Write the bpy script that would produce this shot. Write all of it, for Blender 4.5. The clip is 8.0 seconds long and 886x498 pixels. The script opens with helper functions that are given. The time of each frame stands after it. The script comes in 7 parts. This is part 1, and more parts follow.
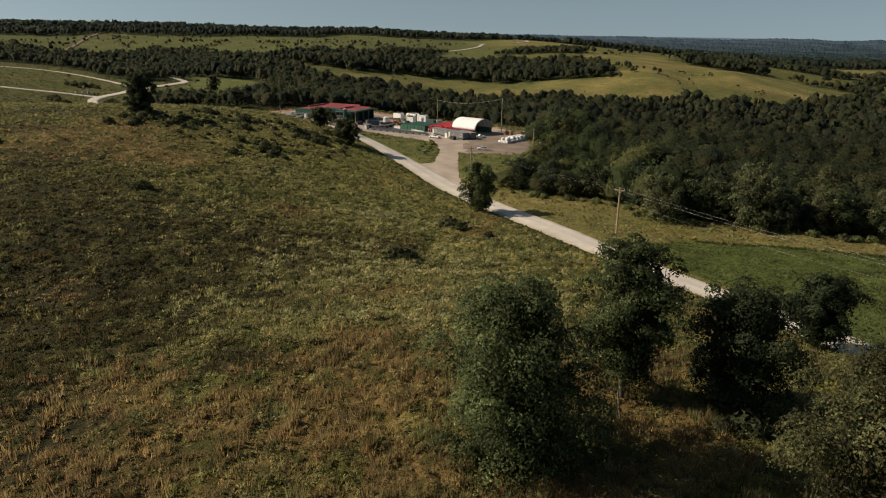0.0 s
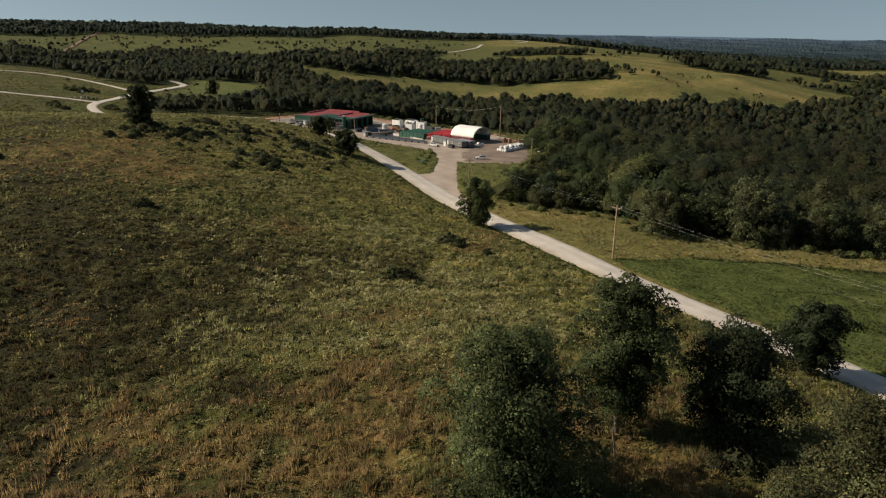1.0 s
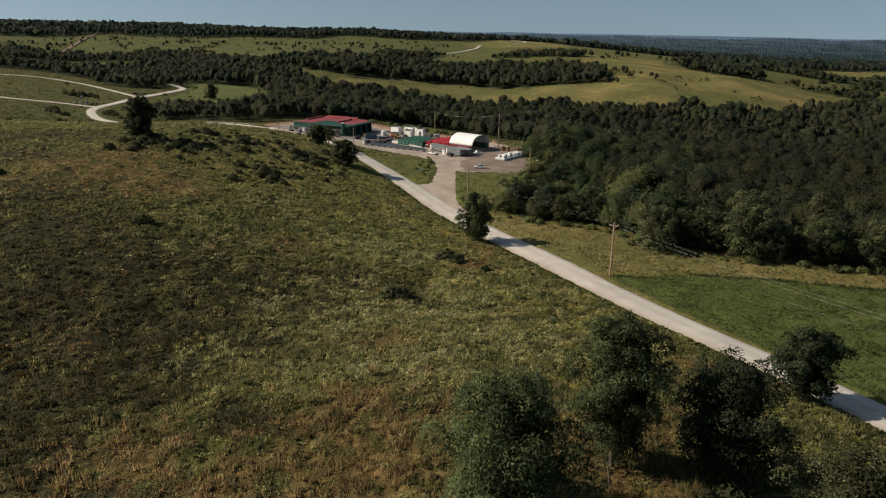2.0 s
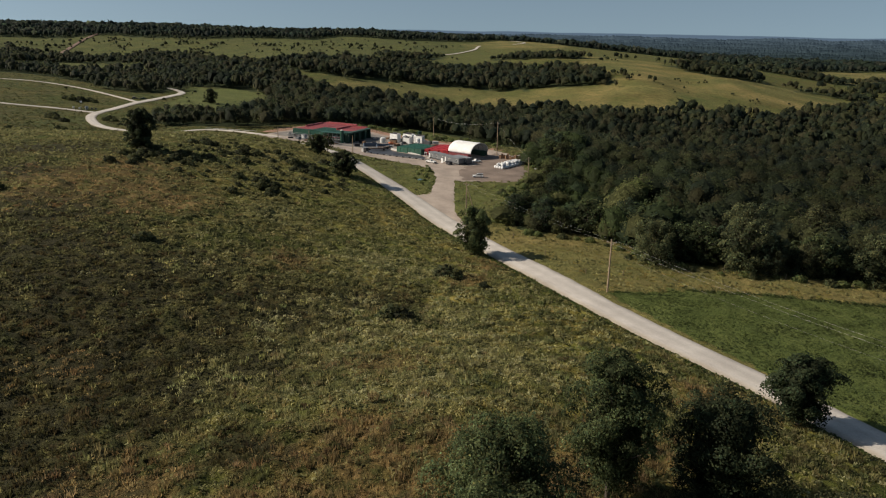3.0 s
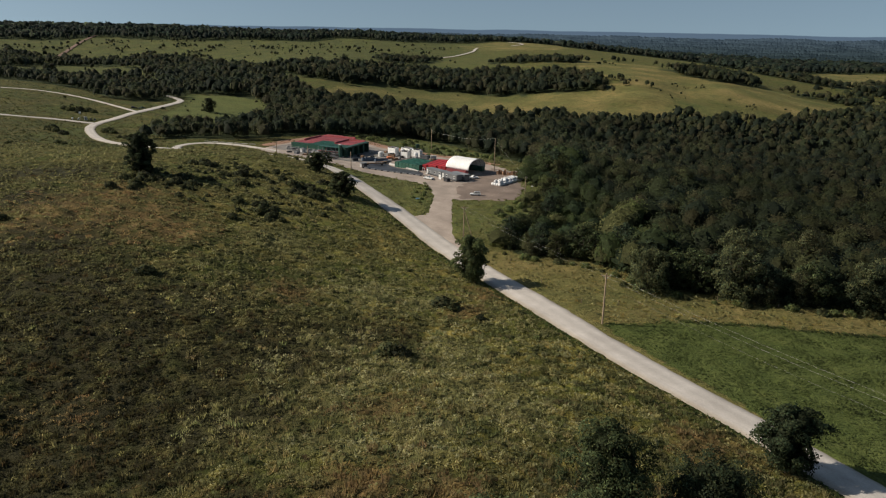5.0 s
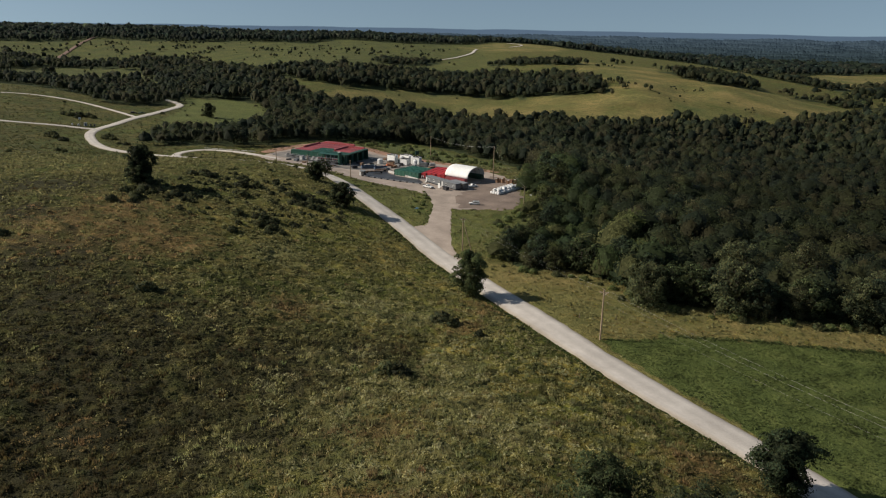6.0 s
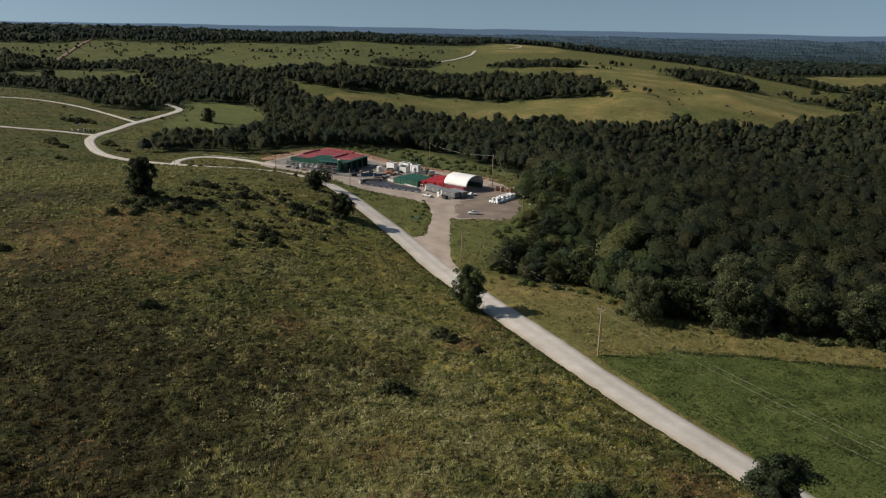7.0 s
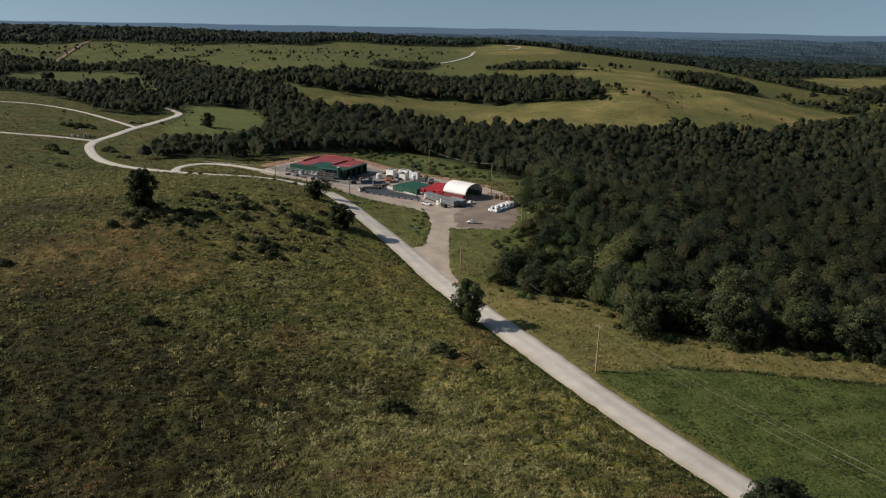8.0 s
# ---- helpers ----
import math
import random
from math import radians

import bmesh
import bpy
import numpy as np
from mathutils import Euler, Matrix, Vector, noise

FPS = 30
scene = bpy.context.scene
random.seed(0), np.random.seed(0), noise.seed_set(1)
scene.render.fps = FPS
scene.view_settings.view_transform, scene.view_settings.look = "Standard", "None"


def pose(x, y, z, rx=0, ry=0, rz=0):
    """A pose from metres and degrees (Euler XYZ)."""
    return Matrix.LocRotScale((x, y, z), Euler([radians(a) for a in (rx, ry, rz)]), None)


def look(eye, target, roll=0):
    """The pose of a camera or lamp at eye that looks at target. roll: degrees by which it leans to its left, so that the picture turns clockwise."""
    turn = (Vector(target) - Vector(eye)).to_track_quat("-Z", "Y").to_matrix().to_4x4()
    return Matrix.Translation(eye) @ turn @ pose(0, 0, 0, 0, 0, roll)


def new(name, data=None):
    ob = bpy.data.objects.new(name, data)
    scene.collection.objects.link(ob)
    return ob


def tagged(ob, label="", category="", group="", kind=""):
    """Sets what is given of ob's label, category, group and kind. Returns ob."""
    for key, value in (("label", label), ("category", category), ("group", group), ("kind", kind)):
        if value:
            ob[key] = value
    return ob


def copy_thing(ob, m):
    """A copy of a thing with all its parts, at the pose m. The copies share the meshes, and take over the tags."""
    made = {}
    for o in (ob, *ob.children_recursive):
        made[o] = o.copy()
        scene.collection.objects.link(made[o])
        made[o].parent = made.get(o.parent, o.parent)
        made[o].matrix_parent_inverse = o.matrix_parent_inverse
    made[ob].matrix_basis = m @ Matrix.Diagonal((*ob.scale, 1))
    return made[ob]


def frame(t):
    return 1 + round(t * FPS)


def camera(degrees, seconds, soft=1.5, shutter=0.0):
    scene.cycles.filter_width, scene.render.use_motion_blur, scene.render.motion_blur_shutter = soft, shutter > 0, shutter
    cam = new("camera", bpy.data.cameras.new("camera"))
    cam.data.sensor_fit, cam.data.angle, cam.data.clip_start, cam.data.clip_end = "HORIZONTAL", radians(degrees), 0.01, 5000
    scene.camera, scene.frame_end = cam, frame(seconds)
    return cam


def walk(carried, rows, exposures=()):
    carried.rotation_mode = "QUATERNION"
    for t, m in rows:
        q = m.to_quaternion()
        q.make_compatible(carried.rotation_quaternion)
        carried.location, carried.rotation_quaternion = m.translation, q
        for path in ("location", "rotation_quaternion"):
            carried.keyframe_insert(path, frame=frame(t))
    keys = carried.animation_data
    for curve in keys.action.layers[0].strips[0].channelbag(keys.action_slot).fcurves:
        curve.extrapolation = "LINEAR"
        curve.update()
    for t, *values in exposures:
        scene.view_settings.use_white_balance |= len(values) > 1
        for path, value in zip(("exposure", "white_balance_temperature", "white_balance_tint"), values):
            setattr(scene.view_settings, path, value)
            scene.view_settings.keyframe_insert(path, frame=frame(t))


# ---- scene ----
cam = camera(63.4, 8.0, soft=1.12)
METRES, EYE, TILT, LEAN, TURN = 36.0, 51.0, -17.0, -0.7, 0.0
ROWS = [
    (0.0, 0.0, 0.0, 0.0, 0.0, 0.0, -0.0),
    (0.5, 0.0005, -0.0198, 0.0597, -0.06, -0.04, -0.02),
    (1.0, 0.001, -0.0389, 0.1198, -0.1, -0.08, -0.02),
    (1.5, 0.0011, -0.0576, 0.1798, -0.15, -0.12, -0.03),
    (3.0, 0.0026, -0.1122, 0.3581, -0.29, -0.22, -0.01),
    (3.5, 0.0035, -0.1299, 0.4176, -0.32, -0.25, 0.0),
    (4.0, 0.0051, -0.1479, 0.4769, -0.36, -0.28, 0.01),
    (4.5, 0.0063, -0.1665, 0.5368, -0.4, -0.31, 0.02),
    (6.0, 0.0097, -0.2199, 0.7138, -0.49, -0.36, 0.07),
    (6.5, 0.0101, -0.2381, 0.7739, -0.51, -0.36, 0.07),
    (7.0, 0.0118, -0.2577, 0.8345, -0.55, -0.38, 0.07),
    (7.5, 0.0116, -0.2774, 0.8954, -0.58, -0.39, 0.08),
    (8.0, 0.0122, -0.2931, 0.9558, -0.61, -0.42, 0.08),
]
walk(cam, [(t, pose(0, 0, EYE, TILT, LEAN, TURN) @ pose(METRES * x, METRES * y, METRES * z, 90 + pitch, roll, yaw)) for t, x, y, z, yaw, pitch, roll in ROWS],
     exposures=[(0.0, 0.58, 7150, 10), (1.5, 0.56, 6750, 10), (3.5, 0.54, 6450, 10), (8.0, 0.48, 6200, 10)])

# ---- sky and sun ----
SUN_HEIGHT, SUN_FROM = 35.0, 270.0  # degrees above the horizon; compass bearing, with +y as north
world = bpy.data.worlds.new("sky")
scene.world = world
world.use_nodes = True
wt = world.node_tree
wt.nodes.clear()
w_out = wt.nodes.new("ShaderNodeOutputWorld")
w_bg = wt.nodes.new("ShaderNodeBackground")
w_sky = wt.nodes.new("ShaderNodeTexSky")
w_sky.sky_type = "NISHITA"
w_sky.sun_disc = False
w_sky.sun_elevation = radians(SUN_HEIGHT)
w_sky.sun_rotation = radians(SUN_FROM)
w_sky.altitude = 300
w_sky.air_density = 1.0
w_sky.dust_density = 0.6
w_sky.ozone_density = 2.0
w_bg.inputs["Strength"].default_value = 0.086
# the country beyond the last hills: a plain blue-green distance below the horizon
w_geo = wt.nodes.new("ShaderNodeTexCoord")
w_sep = wt.nodes.new("ShaderNodeSeparateXYZ")
w_map = wt.nodes.new("ShaderNodeMapRange")
w_map.inputs["From Min"].default_value = -0.0052
w_map.inputs["From Max"].default_value = -0.0042
w_depth = wt.nodes.new("ShaderNodeMapRange")
w_depth.inputs["From Min"].default_value = -0.014
w_depth.inputs["From Max"].default_value = -0.005
w_stretch = wt.nodes.new("ShaderNodeMapping")
w_stretch.inputs["Scale"].default_value = (34, 34, 520)
w_bands = wt.nodes.new("ShaderNodeTexNoise")
w_bands.inputs["Scale"].default_value = 1.0
w_bands.inputs["Detail"].default_value = 5
w_add = wt.nodes.new("ShaderNodeMath")
w_add.operation = "MULTIPLY_ADD"
w_add.inputs[1].default_value = 1.1
# haze put into the band colours, paler towards the skyline
w_ramp = wt.nodes.new("ShaderNodeValToRGB")
w_ramp.color_ramp.elements[0].position, w_ramp.color_ramp.elements[0].color = 0.25, (0.50, 0.78, 1.00, 1)
w_ramp.color_ramp.elements[1].position, w_ramp.color_ramp.elements[1].color = 0.95, (0.82, 1.18, 1.62, 1)
w_mix = wt.nodes.new("ShaderNodeMix")
w_mix.data_type = "RGBA"
w_hold = wt.nodes.new("ShaderNodeMapRange")  # even air down to the hills on the horizon
w_hold.inputs["From Min"].default_value, w_hold.inputs["From Max"].default_value = 0.0, 1.0
w_hold.inputs["To Min"].default_value, w_hold.inputs["To Max"].default_value = 0.20, 1.0
w_join = wt.nodes.new("ShaderNodeCombineXYZ")
wt.links.new(w_sep.outputs["X"], w_join.inputs["X"])
wt.links.new(w_sep.outputs["Y"], w_join.inputs["Y"])
wt.links.new(w_sep.outputs["Z"], w_hold.inputs["Value"])
wt.links.new(w_hold.outputs["Result"], w_join.inputs["Z"])
wt.links.new(w_join.outputs["Vector"], w_sky.inputs["Vector"])
wt.links.new(w_geo.outputs["Generated"], w_sep.inputs[0])
wt.links.new(w_geo.outputs["Generated"], w_stretch.inputs["Vector"])
wt.links.new(w_stretch.outputs["Vector"], w_bands.inputs["Vector"])
wt.links.new(w_sep.outputs["Z"], w_depth.inputs["Value"])
wt.links.new(w_bands.outputs["Fac"], w_add.inputs[0])
wt.links.new(w_depth.outputs["Result"], w_add.inputs[2])
wt.links.new(w_add.outputs[0], w_ramp.inputs["Fac"])
wt.links.new(w_ramp.outputs["Color"], w_mix.inputs[6])
w_crest = wt.nodes.new("ShaderNodeTexNoise")  # the uneven skyline, which sinks a little to the east
w_crest.inputs["Scale"].default_value, w_crest.inputs["Detail"].default_value = 14, 7
w_east = wt.nodes.new("ShaderNodeMath")
w_east.operation = "MULTIPLY_ADD"
w_east.inputs[1].default_value = 0.0032
w_rough = wt.nodes.new("ShaderNodeMath")
w_rough.operation = "MULTIPLY_ADD"
w_rough.inputs[1].default_value = 0.0034
w_lift = wt.nodes.new("ShaderNodeMath")
w_lift.inputs[1].default_value = -0.0017
wt.links.new(w_geo.outputs["Generated"], w_crest.inputs["Vector"])
wt.links.new(w_sep.outputs["X"], w_east.inputs[0])
wt.links.new(w_sep.outputs["Z"], w_east.inputs[2])
wt.links.new(w_crest.outputs["Fac"], w_rough.inputs[0])
wt.links.new(w_east.outputs[0], w_rough.inputs[2])
wt.links.new(w_rough.outputs[0], w_lift.inputs[0])
wt.links.new(w_lift.outputs[0], w_map.inputs["Value"])
wt.links.new(w_map.outputs["Result"], w_mix.inputs[0])
w_tint = wt.nodes.new("ShaderNodeMix")  # hazy summer air
w_tint.data_type, w_tint.blend_type = "RGBA", "MULTIPLY"
w_tint.inputs[0].default_value = 1.0
w_tint.inputs[7].default_value = (0.88, 0.78, 0.63, 1)
wt.links.new(w_sky.outputs["Color"], w_tint.inputs[6])
wt.links.new(w_tint.outputs[2], w_mix.inputs[7])
wt.links.new(w_mix.outputs[2], w_bg.inputs["Color"])
wt.links.new(w_bg.outputs["Background"], w_out.inputs["Surface"])
sun_data = bpy.data.lights.new("sun", "SUN")
sun_data.energy = 4.1
sun_data.angle = radians(0.55)
sun_data.color = (1.0, 0.89, 0.74)
sun = new("sun", sun_data)
az = radians(SUN_FROM)
el = radians(SUN_HEIGHT)
TO_SUN = Vector((math.sin(az) * math.cos(el), math.cos(az) * math.cos(el), math.sin(el)))
sun.matrix_world = look(TO_SUN * 400, (0, 0, 0))


# ---- materials ----
def nodes_of(name):
    m = bpy.data.materials.new(name)
    m.use_nodes = True
    return m, m.node_tree, m.node_tree.nodes["Principled BSDF"]


def add(nt, kind, **values):
    n = nt.nodes.new(kind)
    for key, value in values.items():
        n.inputs[key.replace("_", " ")].default_value = value
    return n


def noise_tex(nt, scale, detail=4.0, rough=0.6, coord="Object"):
    tc = nt.nodes.new("ShaderNodeTexCoord")
    n = add(nt, "ShaderNodeTexNoise", Scale=scale, Detail=detail, Roughness=rough)
    nt.links.new(tc.outputs[coord], n.inputs["Vector"])
    return n.outputs["Fac"]


def ramp(nt, fac, stops):
    r = nt.nodes.new("ShaderNodeValToRGB")
    while len(r.color_ramp.elements) < len(stops):
        r.color_ramp.elements.new(0.5)
    for e, (p, c) in zip(r.color_ramp.elements, stops):
        e.position, e.color = p, (*c, 1)
    nt.links.new(fac, r.inputs["Fac"])
    return r.outputs["Color"]


def mix(nt, fac, a, b, blend="MIX"):
    n = nt.nodes.new("ShaderNodeMix")
    n.data_type, n.blend_type = "RGBA", blend
    for socket, v in ((0, fac), (6, a), (7, b)):
        if isinstance(v, (int, float)):
            n.inputs[socket].default_value = v
        elif isinstance(v, tuple):
            n.inputs[socket].default_value = (*v, 1)
        else:
            nt.links.new(v, n.inputs[socket])
    return n.outputs[2]


def bump(nt, bsdf, fac, strength, distance):
    b = add(nt, "ShaderNodeBump", Strength=strength, Distance=distance)
    nt.links.new(fac, b.inputs["Height"])
    nt.links.new(b.outputs["Normal"], bsdf.inputs["Normal"])


def attr(nt, name):
    a = nt.nodes.new("ShaderNodeAttribute")
    a.attribute_name = name
    return a


def surface(name, dark, light, scale=1.0, rough=0.7, metal=0.0, relief=0.2, depth=0.02, fine=9.0, spread=0.25):
    """A worn surface: stains at one size, grain at a finer one, and each object a little different."""
    m, nt, b = nodes_of(name)
    big = noise_tex(nt, scale, 5)
    small = noise_tex(nt, scale * fine, 3)
    c = ramp(nt, big, [(0.3, dark), (0.7, light)])
    g = ramp(nt, small, [(0.25, (1 - spread,) * 3), (0.75, (1 + spread * 0.3,) * 3)])
    c = mix(nt, 1.0, c, g, "MULTIPLY")
    own = nt.nodes.new("ShaderNodeObjectInfo")
    c = mix(nt, 1.0, c, ramp(nt, own.outputs["Random"], [(0.0, (1 - spread,) * 3), (1.0, (1 + spread * 0.5,) * 3)]), "MULTIPLY")
    nt.links.new(c, b.inputs["Base Color"])
    b.inputs["Roughness"].default_value = rough
    b.inputs["Metallic"].default_value = metal
    bump(nt, b, small, relief, depth)
    return m


def leaf_material(name, shade=1.0, upright=0.0):
    """Leaves: colour held by the mesh's tint, soft sheen, light through the blade."""
    m, nt, b = nodes_of(name)
    tint = attr(nt, "tint").outputs["Color"]
    speck = ramp(nt, noise_tex(nt, 0.9, 3), [(0.3, (0.75 * shade,) * 3), (0.7, (1.15 * shade,) * 3)])
    c = mix(nt, 1.0, tint, speck, "MULTIPLY")
    nt.links.new(c, b.inputs["Base Color"])
    b.inputs["Roughness"].default_value = 0.75
    b.inputs["Specular IOR Level"].default_value = 0.14
    tr = nt.nodes.new("ShaderNodeBsdfTranslucent")
    if upright:  # many fine blades scatter light like a soft turf
        geo = nt.nodes.new("ShaderNodeNewGeometry")
        up = add(nt, "ShaderNodeMix")
        up.data_type = "VECTOR"
        up.inputs[0].default_value = upright
        up.inputs[5].default_value = (0, 0, 1)
        nt.links.new(geo.outputs["Normal"], up.inputs[4])
        nt.links.new(up.outputs[1], b.inputs["Normal"])
    else:  # a crown takes the light as a soft mass of leaves
        geo = nt.nodes.new("ShaderNodeNewGeometry")
        turn = nt.nodes.new("ShaderNodeVectorTransform")
        turn.vector_type, turn.convert_from, turn.convert_to = "NORMAL", "OBJECT", "WORLD"
        soft = add(nt, "ShaderNodeMix")
        soft.data_type = "VECTOR"
        soft.inputs[0].default_value = 0.70
        nt.links.new(attr(nt, "soft").outputs["Vector"], turn.inputs[0])
        nt.links.new(geo.outputs["Normal"], soft.inputs[4])
        nt.links.new(turn.outputs[0], soft.inputs[5])
        unit = nt.nodes.new("ShaderNodeVectorMath")
        unit.operation = "NORMALIZE"
        nt.links.new(soft.outputs[1], unit.inputs[0])
        nt.links.new(unit.outputs[0], b.inputs["Normal"])
    nt.links.new(c, tr.inputs["Color"])
    ms = nt.nodes.new("ShaderNodeMixShader")
    ms.inputs[0].default_value = 0.50
    out = nt.nodes["Material Output"]
    nt.links.new(b.outputs[0], ms.inputs[1])
    nt.links.new(tr.outputs[0], ms.inputs[2])
    nt.links.new(ms.outputs[0], out.inputs["Surface"])
    return m


LEAF = leaf_material("leaves")
GRASS = leaf_material("grass_blades", 1.0, 0.88)
BARK = surface("bark", (0.055, 0.045, 0.036), (0.16, 0.13, 0.10), 1.2, 0.95, relief=0.8, depth=0.05)
WOOD_POLE = surface("weathered_pole", (0.20, 0.14, 0.09), (0.33, 0.25, 0.17), 0.8, 0.9, relief=0.4)
YARD_DIRT = surface("yard_dirt", (0.235, 0.190, 0.155), (0.40, 0.330, 0.270), 0.10, 0.95, relief=0.4, depth=0.04, fine=18)
RED_CLAY = surface("red_clay", (0.20, 0.105, 0.062), (0.34, 0.195, 0.12), 0.06, 0.95, relief=0.5, depth=0.05, fine=12)
BLACK_LINER = surface("black_liner", (0.018, 0.019, 0.022), (0.06, 0.062, 0.066), 0.25, 0.5, relief=0.5, depth=0.1, fine=5)
GREEN_STEEL = surface("green_painted_steel", (0.010, 0.060, 0.040), (0.018, 0.090, 0.058), 0.3, 0.5)
DARK_GREEN = surface("dark_green_steel", (0.008, 0.038, 0.026), (0.016, 0.062, 0.040), 0.3, 0.55)
RED_STEEL = surface("red_painted_steel", (0.30, 0.018, 0.022), (0.46, 0.035, 0.040), 0.35, 0.5)
RED_FADED = surface("faded_red_steel", (0.25, 0.050, 0.058), (0.42, 0.105, 0.110), 0.3, 0.6, spread=0.38)
WHITE_FABRIC = surface("white_fabric", (0.70, 0.70, 0.68), (0.82, 0.82, 0.80), 0.3, 0.7, relief=0.1)
WHITE_PAINT = surface("white_paint", (0.62, 0.62, 0.60), (0.80, 0.80, 0.78), 0.8, 0.35, relief=0.05)
WHITE_BAG = surface("white_bulk_bag", (0.66, 0.66, 0.65), (0.82, 0.82, 0.80), 1.1, 0.85, relief=0.6, depth=0.06, fine=3)
GREY_PANEL = surface("grey_siding", (0.085, 0.09, 0.095), (0.14, 0.145, 0.15), 0.4, 0.6)
ROOF_GREY = surface("grey_roof", (0.13, 0.14, 0.15), (0.21, 0.22, 0.23), 0.3, 0.7)
BLUE_STEEL = surface("blue_grey_steel", (0.055, 0.085, 0.13), (0.10, 0.14, 0.20), 0.5, 0.55)
ORANGE_STEEL = surface("orange_painted_steel", (0.45, 0.13, 0.05), (0.62, 0.22, 0.09), 0.5, 0.55)
BROWN_BOX = surface("brown_pallet_goods", (0.17, 0.10, 0.06), (0.36, 0.22, 0.13), 0.7, 0.9, relief=0.4)
DARK_STEEL = surface("dark_steel", (0.02, 0.02, 0.022), (0.06, 0.06, 0.065), 0.6, 0.6, metal=0.3)
CONCRETE = surface("pale_concrete", (0.36, 0.35, 0.33), (0.52, 0.51, 0.48), 0.4, 0.9, relief=0.3)
RUBBER = surface("tyre_rubber", (0.012, 0.012, 0.012), (0.03, 0.03, 0.03), 3, 0.85)
GREY_STONE = surface("grey_stone_fill", (0.100, 0.094, 0.086), (0.27, 0.245, 0.215), 0.12, 0.95, relief=0.5, depth=0.05, fine=14)
EARTH = surface("dark_earth", (0.115, 0.086, 0.068), (0.225, 0.172, 0.134), 0.10, 0.95, relief=0.5, depth=0.05, fine=12)
OLD_CLAY = surface("old_clay", (0.115, 0.070, 0.050), (0.19, 0.115, 0.083), 0.05, 0.95, relief=0.5, depth=0.05, fine=12)
WIRE = surface("pale_wire", (0.32, 0.32, 0.30), (0.46, 0.46, 0.43), 1, 0.5)
BLUE_TARP = surface("blue_plastic", (0.06, 0.16, 0.26), (0.12, 0.26, 0.36), 1, 0.6)


def glass_material():
    m, nt, b = nodes_of("dark_window_glass")
    b.inputs["Base Color"].default_value = (0.02, 0.025, 0.03, 1)
    b.inputs["Roughness"].default_value = 0.06
    b.inputs["IOR"].default_value = 1.5
    return m


GLASS = glass_material()
# ---- lie of the land: spot heights (x, y, z) of the near hill, the valley and the far hills ----
NEAR_HILL = [
    (-61, 96, 8.4), (-52, 112, 8.2), (-25, 110, 7.9), (2, 108, 9.2), (-11, 98, 10.6), (2, 95, 11.0), (-41, 86, 9.2),
    (-81, 138, 13.4), (-49, 138, 9.6), (-23, 148, 6.4), (-8, 144, 5.0), (2, 176, 2.9), (-76, 177, 13.4),
    (-123, 202, 20.8), (-101, 200, 18.4), (-105, 255, 20.3), (-66, 229, 13.0), (-37, 234, 6.6), (-47, 275, 9.8),
    (10, 55, 13.2), (17, 67, 12.5), (57, 97, 5.8), (53, 150, 2.6), (-195, 346, 13.8), (-100, 310, 16.6), (-92, 330, 14.6), (-77, 338, 12.0), (-64, 331, 9.6), (-108, 330, 16.0), (0, 0, 14.0), (-150, 40, 12.0),
]
VALLEY = [
    (-18, 279, 2.8), (-4, 234, 0.6), (-43, 332, 4.5), (-6, 271, 1.5), (16, 317, 0.2), (34, 231, -0.4), (24, 246, 0.6), (33, 185, 2.4),
    (99, 188, -0.6), (81, 202, 0.0), (79, 171, 0.6), (23, 357, 0.4), (-24, 404, -0.4), (-91, 433, 1.8), (-41, 440, 0.0),
    (-240, 487, 1.2), (-254, 540, 0.8), (-268, 544, 2.6), (-369, 645, 13.2), (-247, 588, 2.4), (-247, 711, 0.2), (-197, 636, -2.0),
    (-154, 451, 2.0), (-80, 587, -12.0), (-122, 737, -8.0), (83, 312, -4.0), (63, 353, -2.0), (52, 395, -1.0), (136, 319, -10.0), (143, 256, -10.0),
    (253, 435, -23.0), (216, 641, -42.0),
]
YARD = [
    (-80, 465, 1.0), (-40, 478, -1.0), (10, 425, -1.0), (-62, 450, 0.5), (-53, 408, 0.2), (-72, 412, 1.4), (-20, 445, -0.6), (-120, 388, 6.0), (-85, 385, 5.0), (-150, 400, 5.2),
    (-110, 425, 2.6), (0, 480, -9.0), (40, 440, -6.0),
]
FAR_HILLS = [
    (-56, 974, -10), (95, 977, -18), (-9, 807, -27), (136, 773, -23), (181, 712, -30), (285, 768, -30), (377, 766, -42), (471, 773, -40),
    (219, 930, -6), (269, 961, 3), (342, 1007, -6), (398, 1004, -4), (578, 1196, -20), (690, 1226, -30), (510, 1218, -6), (778, 1522, -22),
    (180, 1280, 15), (351, 1375, 13), (-5, 1379, 3), (-159, 1193, 17), (-351, 1225, -4), (-656, 1190, -2), (-341, 781, 4), (-760, 1545, -15),
    (-390, 1879, 22), (-706, 1968, 26), (-239, 2033, 28), (-900, 1972, 25), (101, 1958, 11), (318, 2600, 18),
]
HORIZON_HILLS = [
    (-800, 2350, 42), (-250, 2400, 37), (-1500, 2300, 46), (-800, 3300, 15), (-200, 3300, 5), (150, 3200, 8), (1000, 2200, -38), (1700, 4300, -62), (0, 4900, -40), (900, 4800, -60),
    (-2500, 4800, 0), (3500, 4800, -75), (1000, 3500, -48), (900, -300, -20), (-900, -300, 10), (0, -1500, 0), (2500, 1500, -40), (-2500, 1500, 20),
    (0, -4800, 0), (-4800, 0, 10), (4800, 0, -30), (0, 8600, -70), (5500, 6600, -100), (-5500, 6600, -40), (0, -8600, 0),
]
SPOTS = np.array(NEAR_HILL + VALLEY + YARD + FAR_HILLS + HORIZON_HILLS, float)


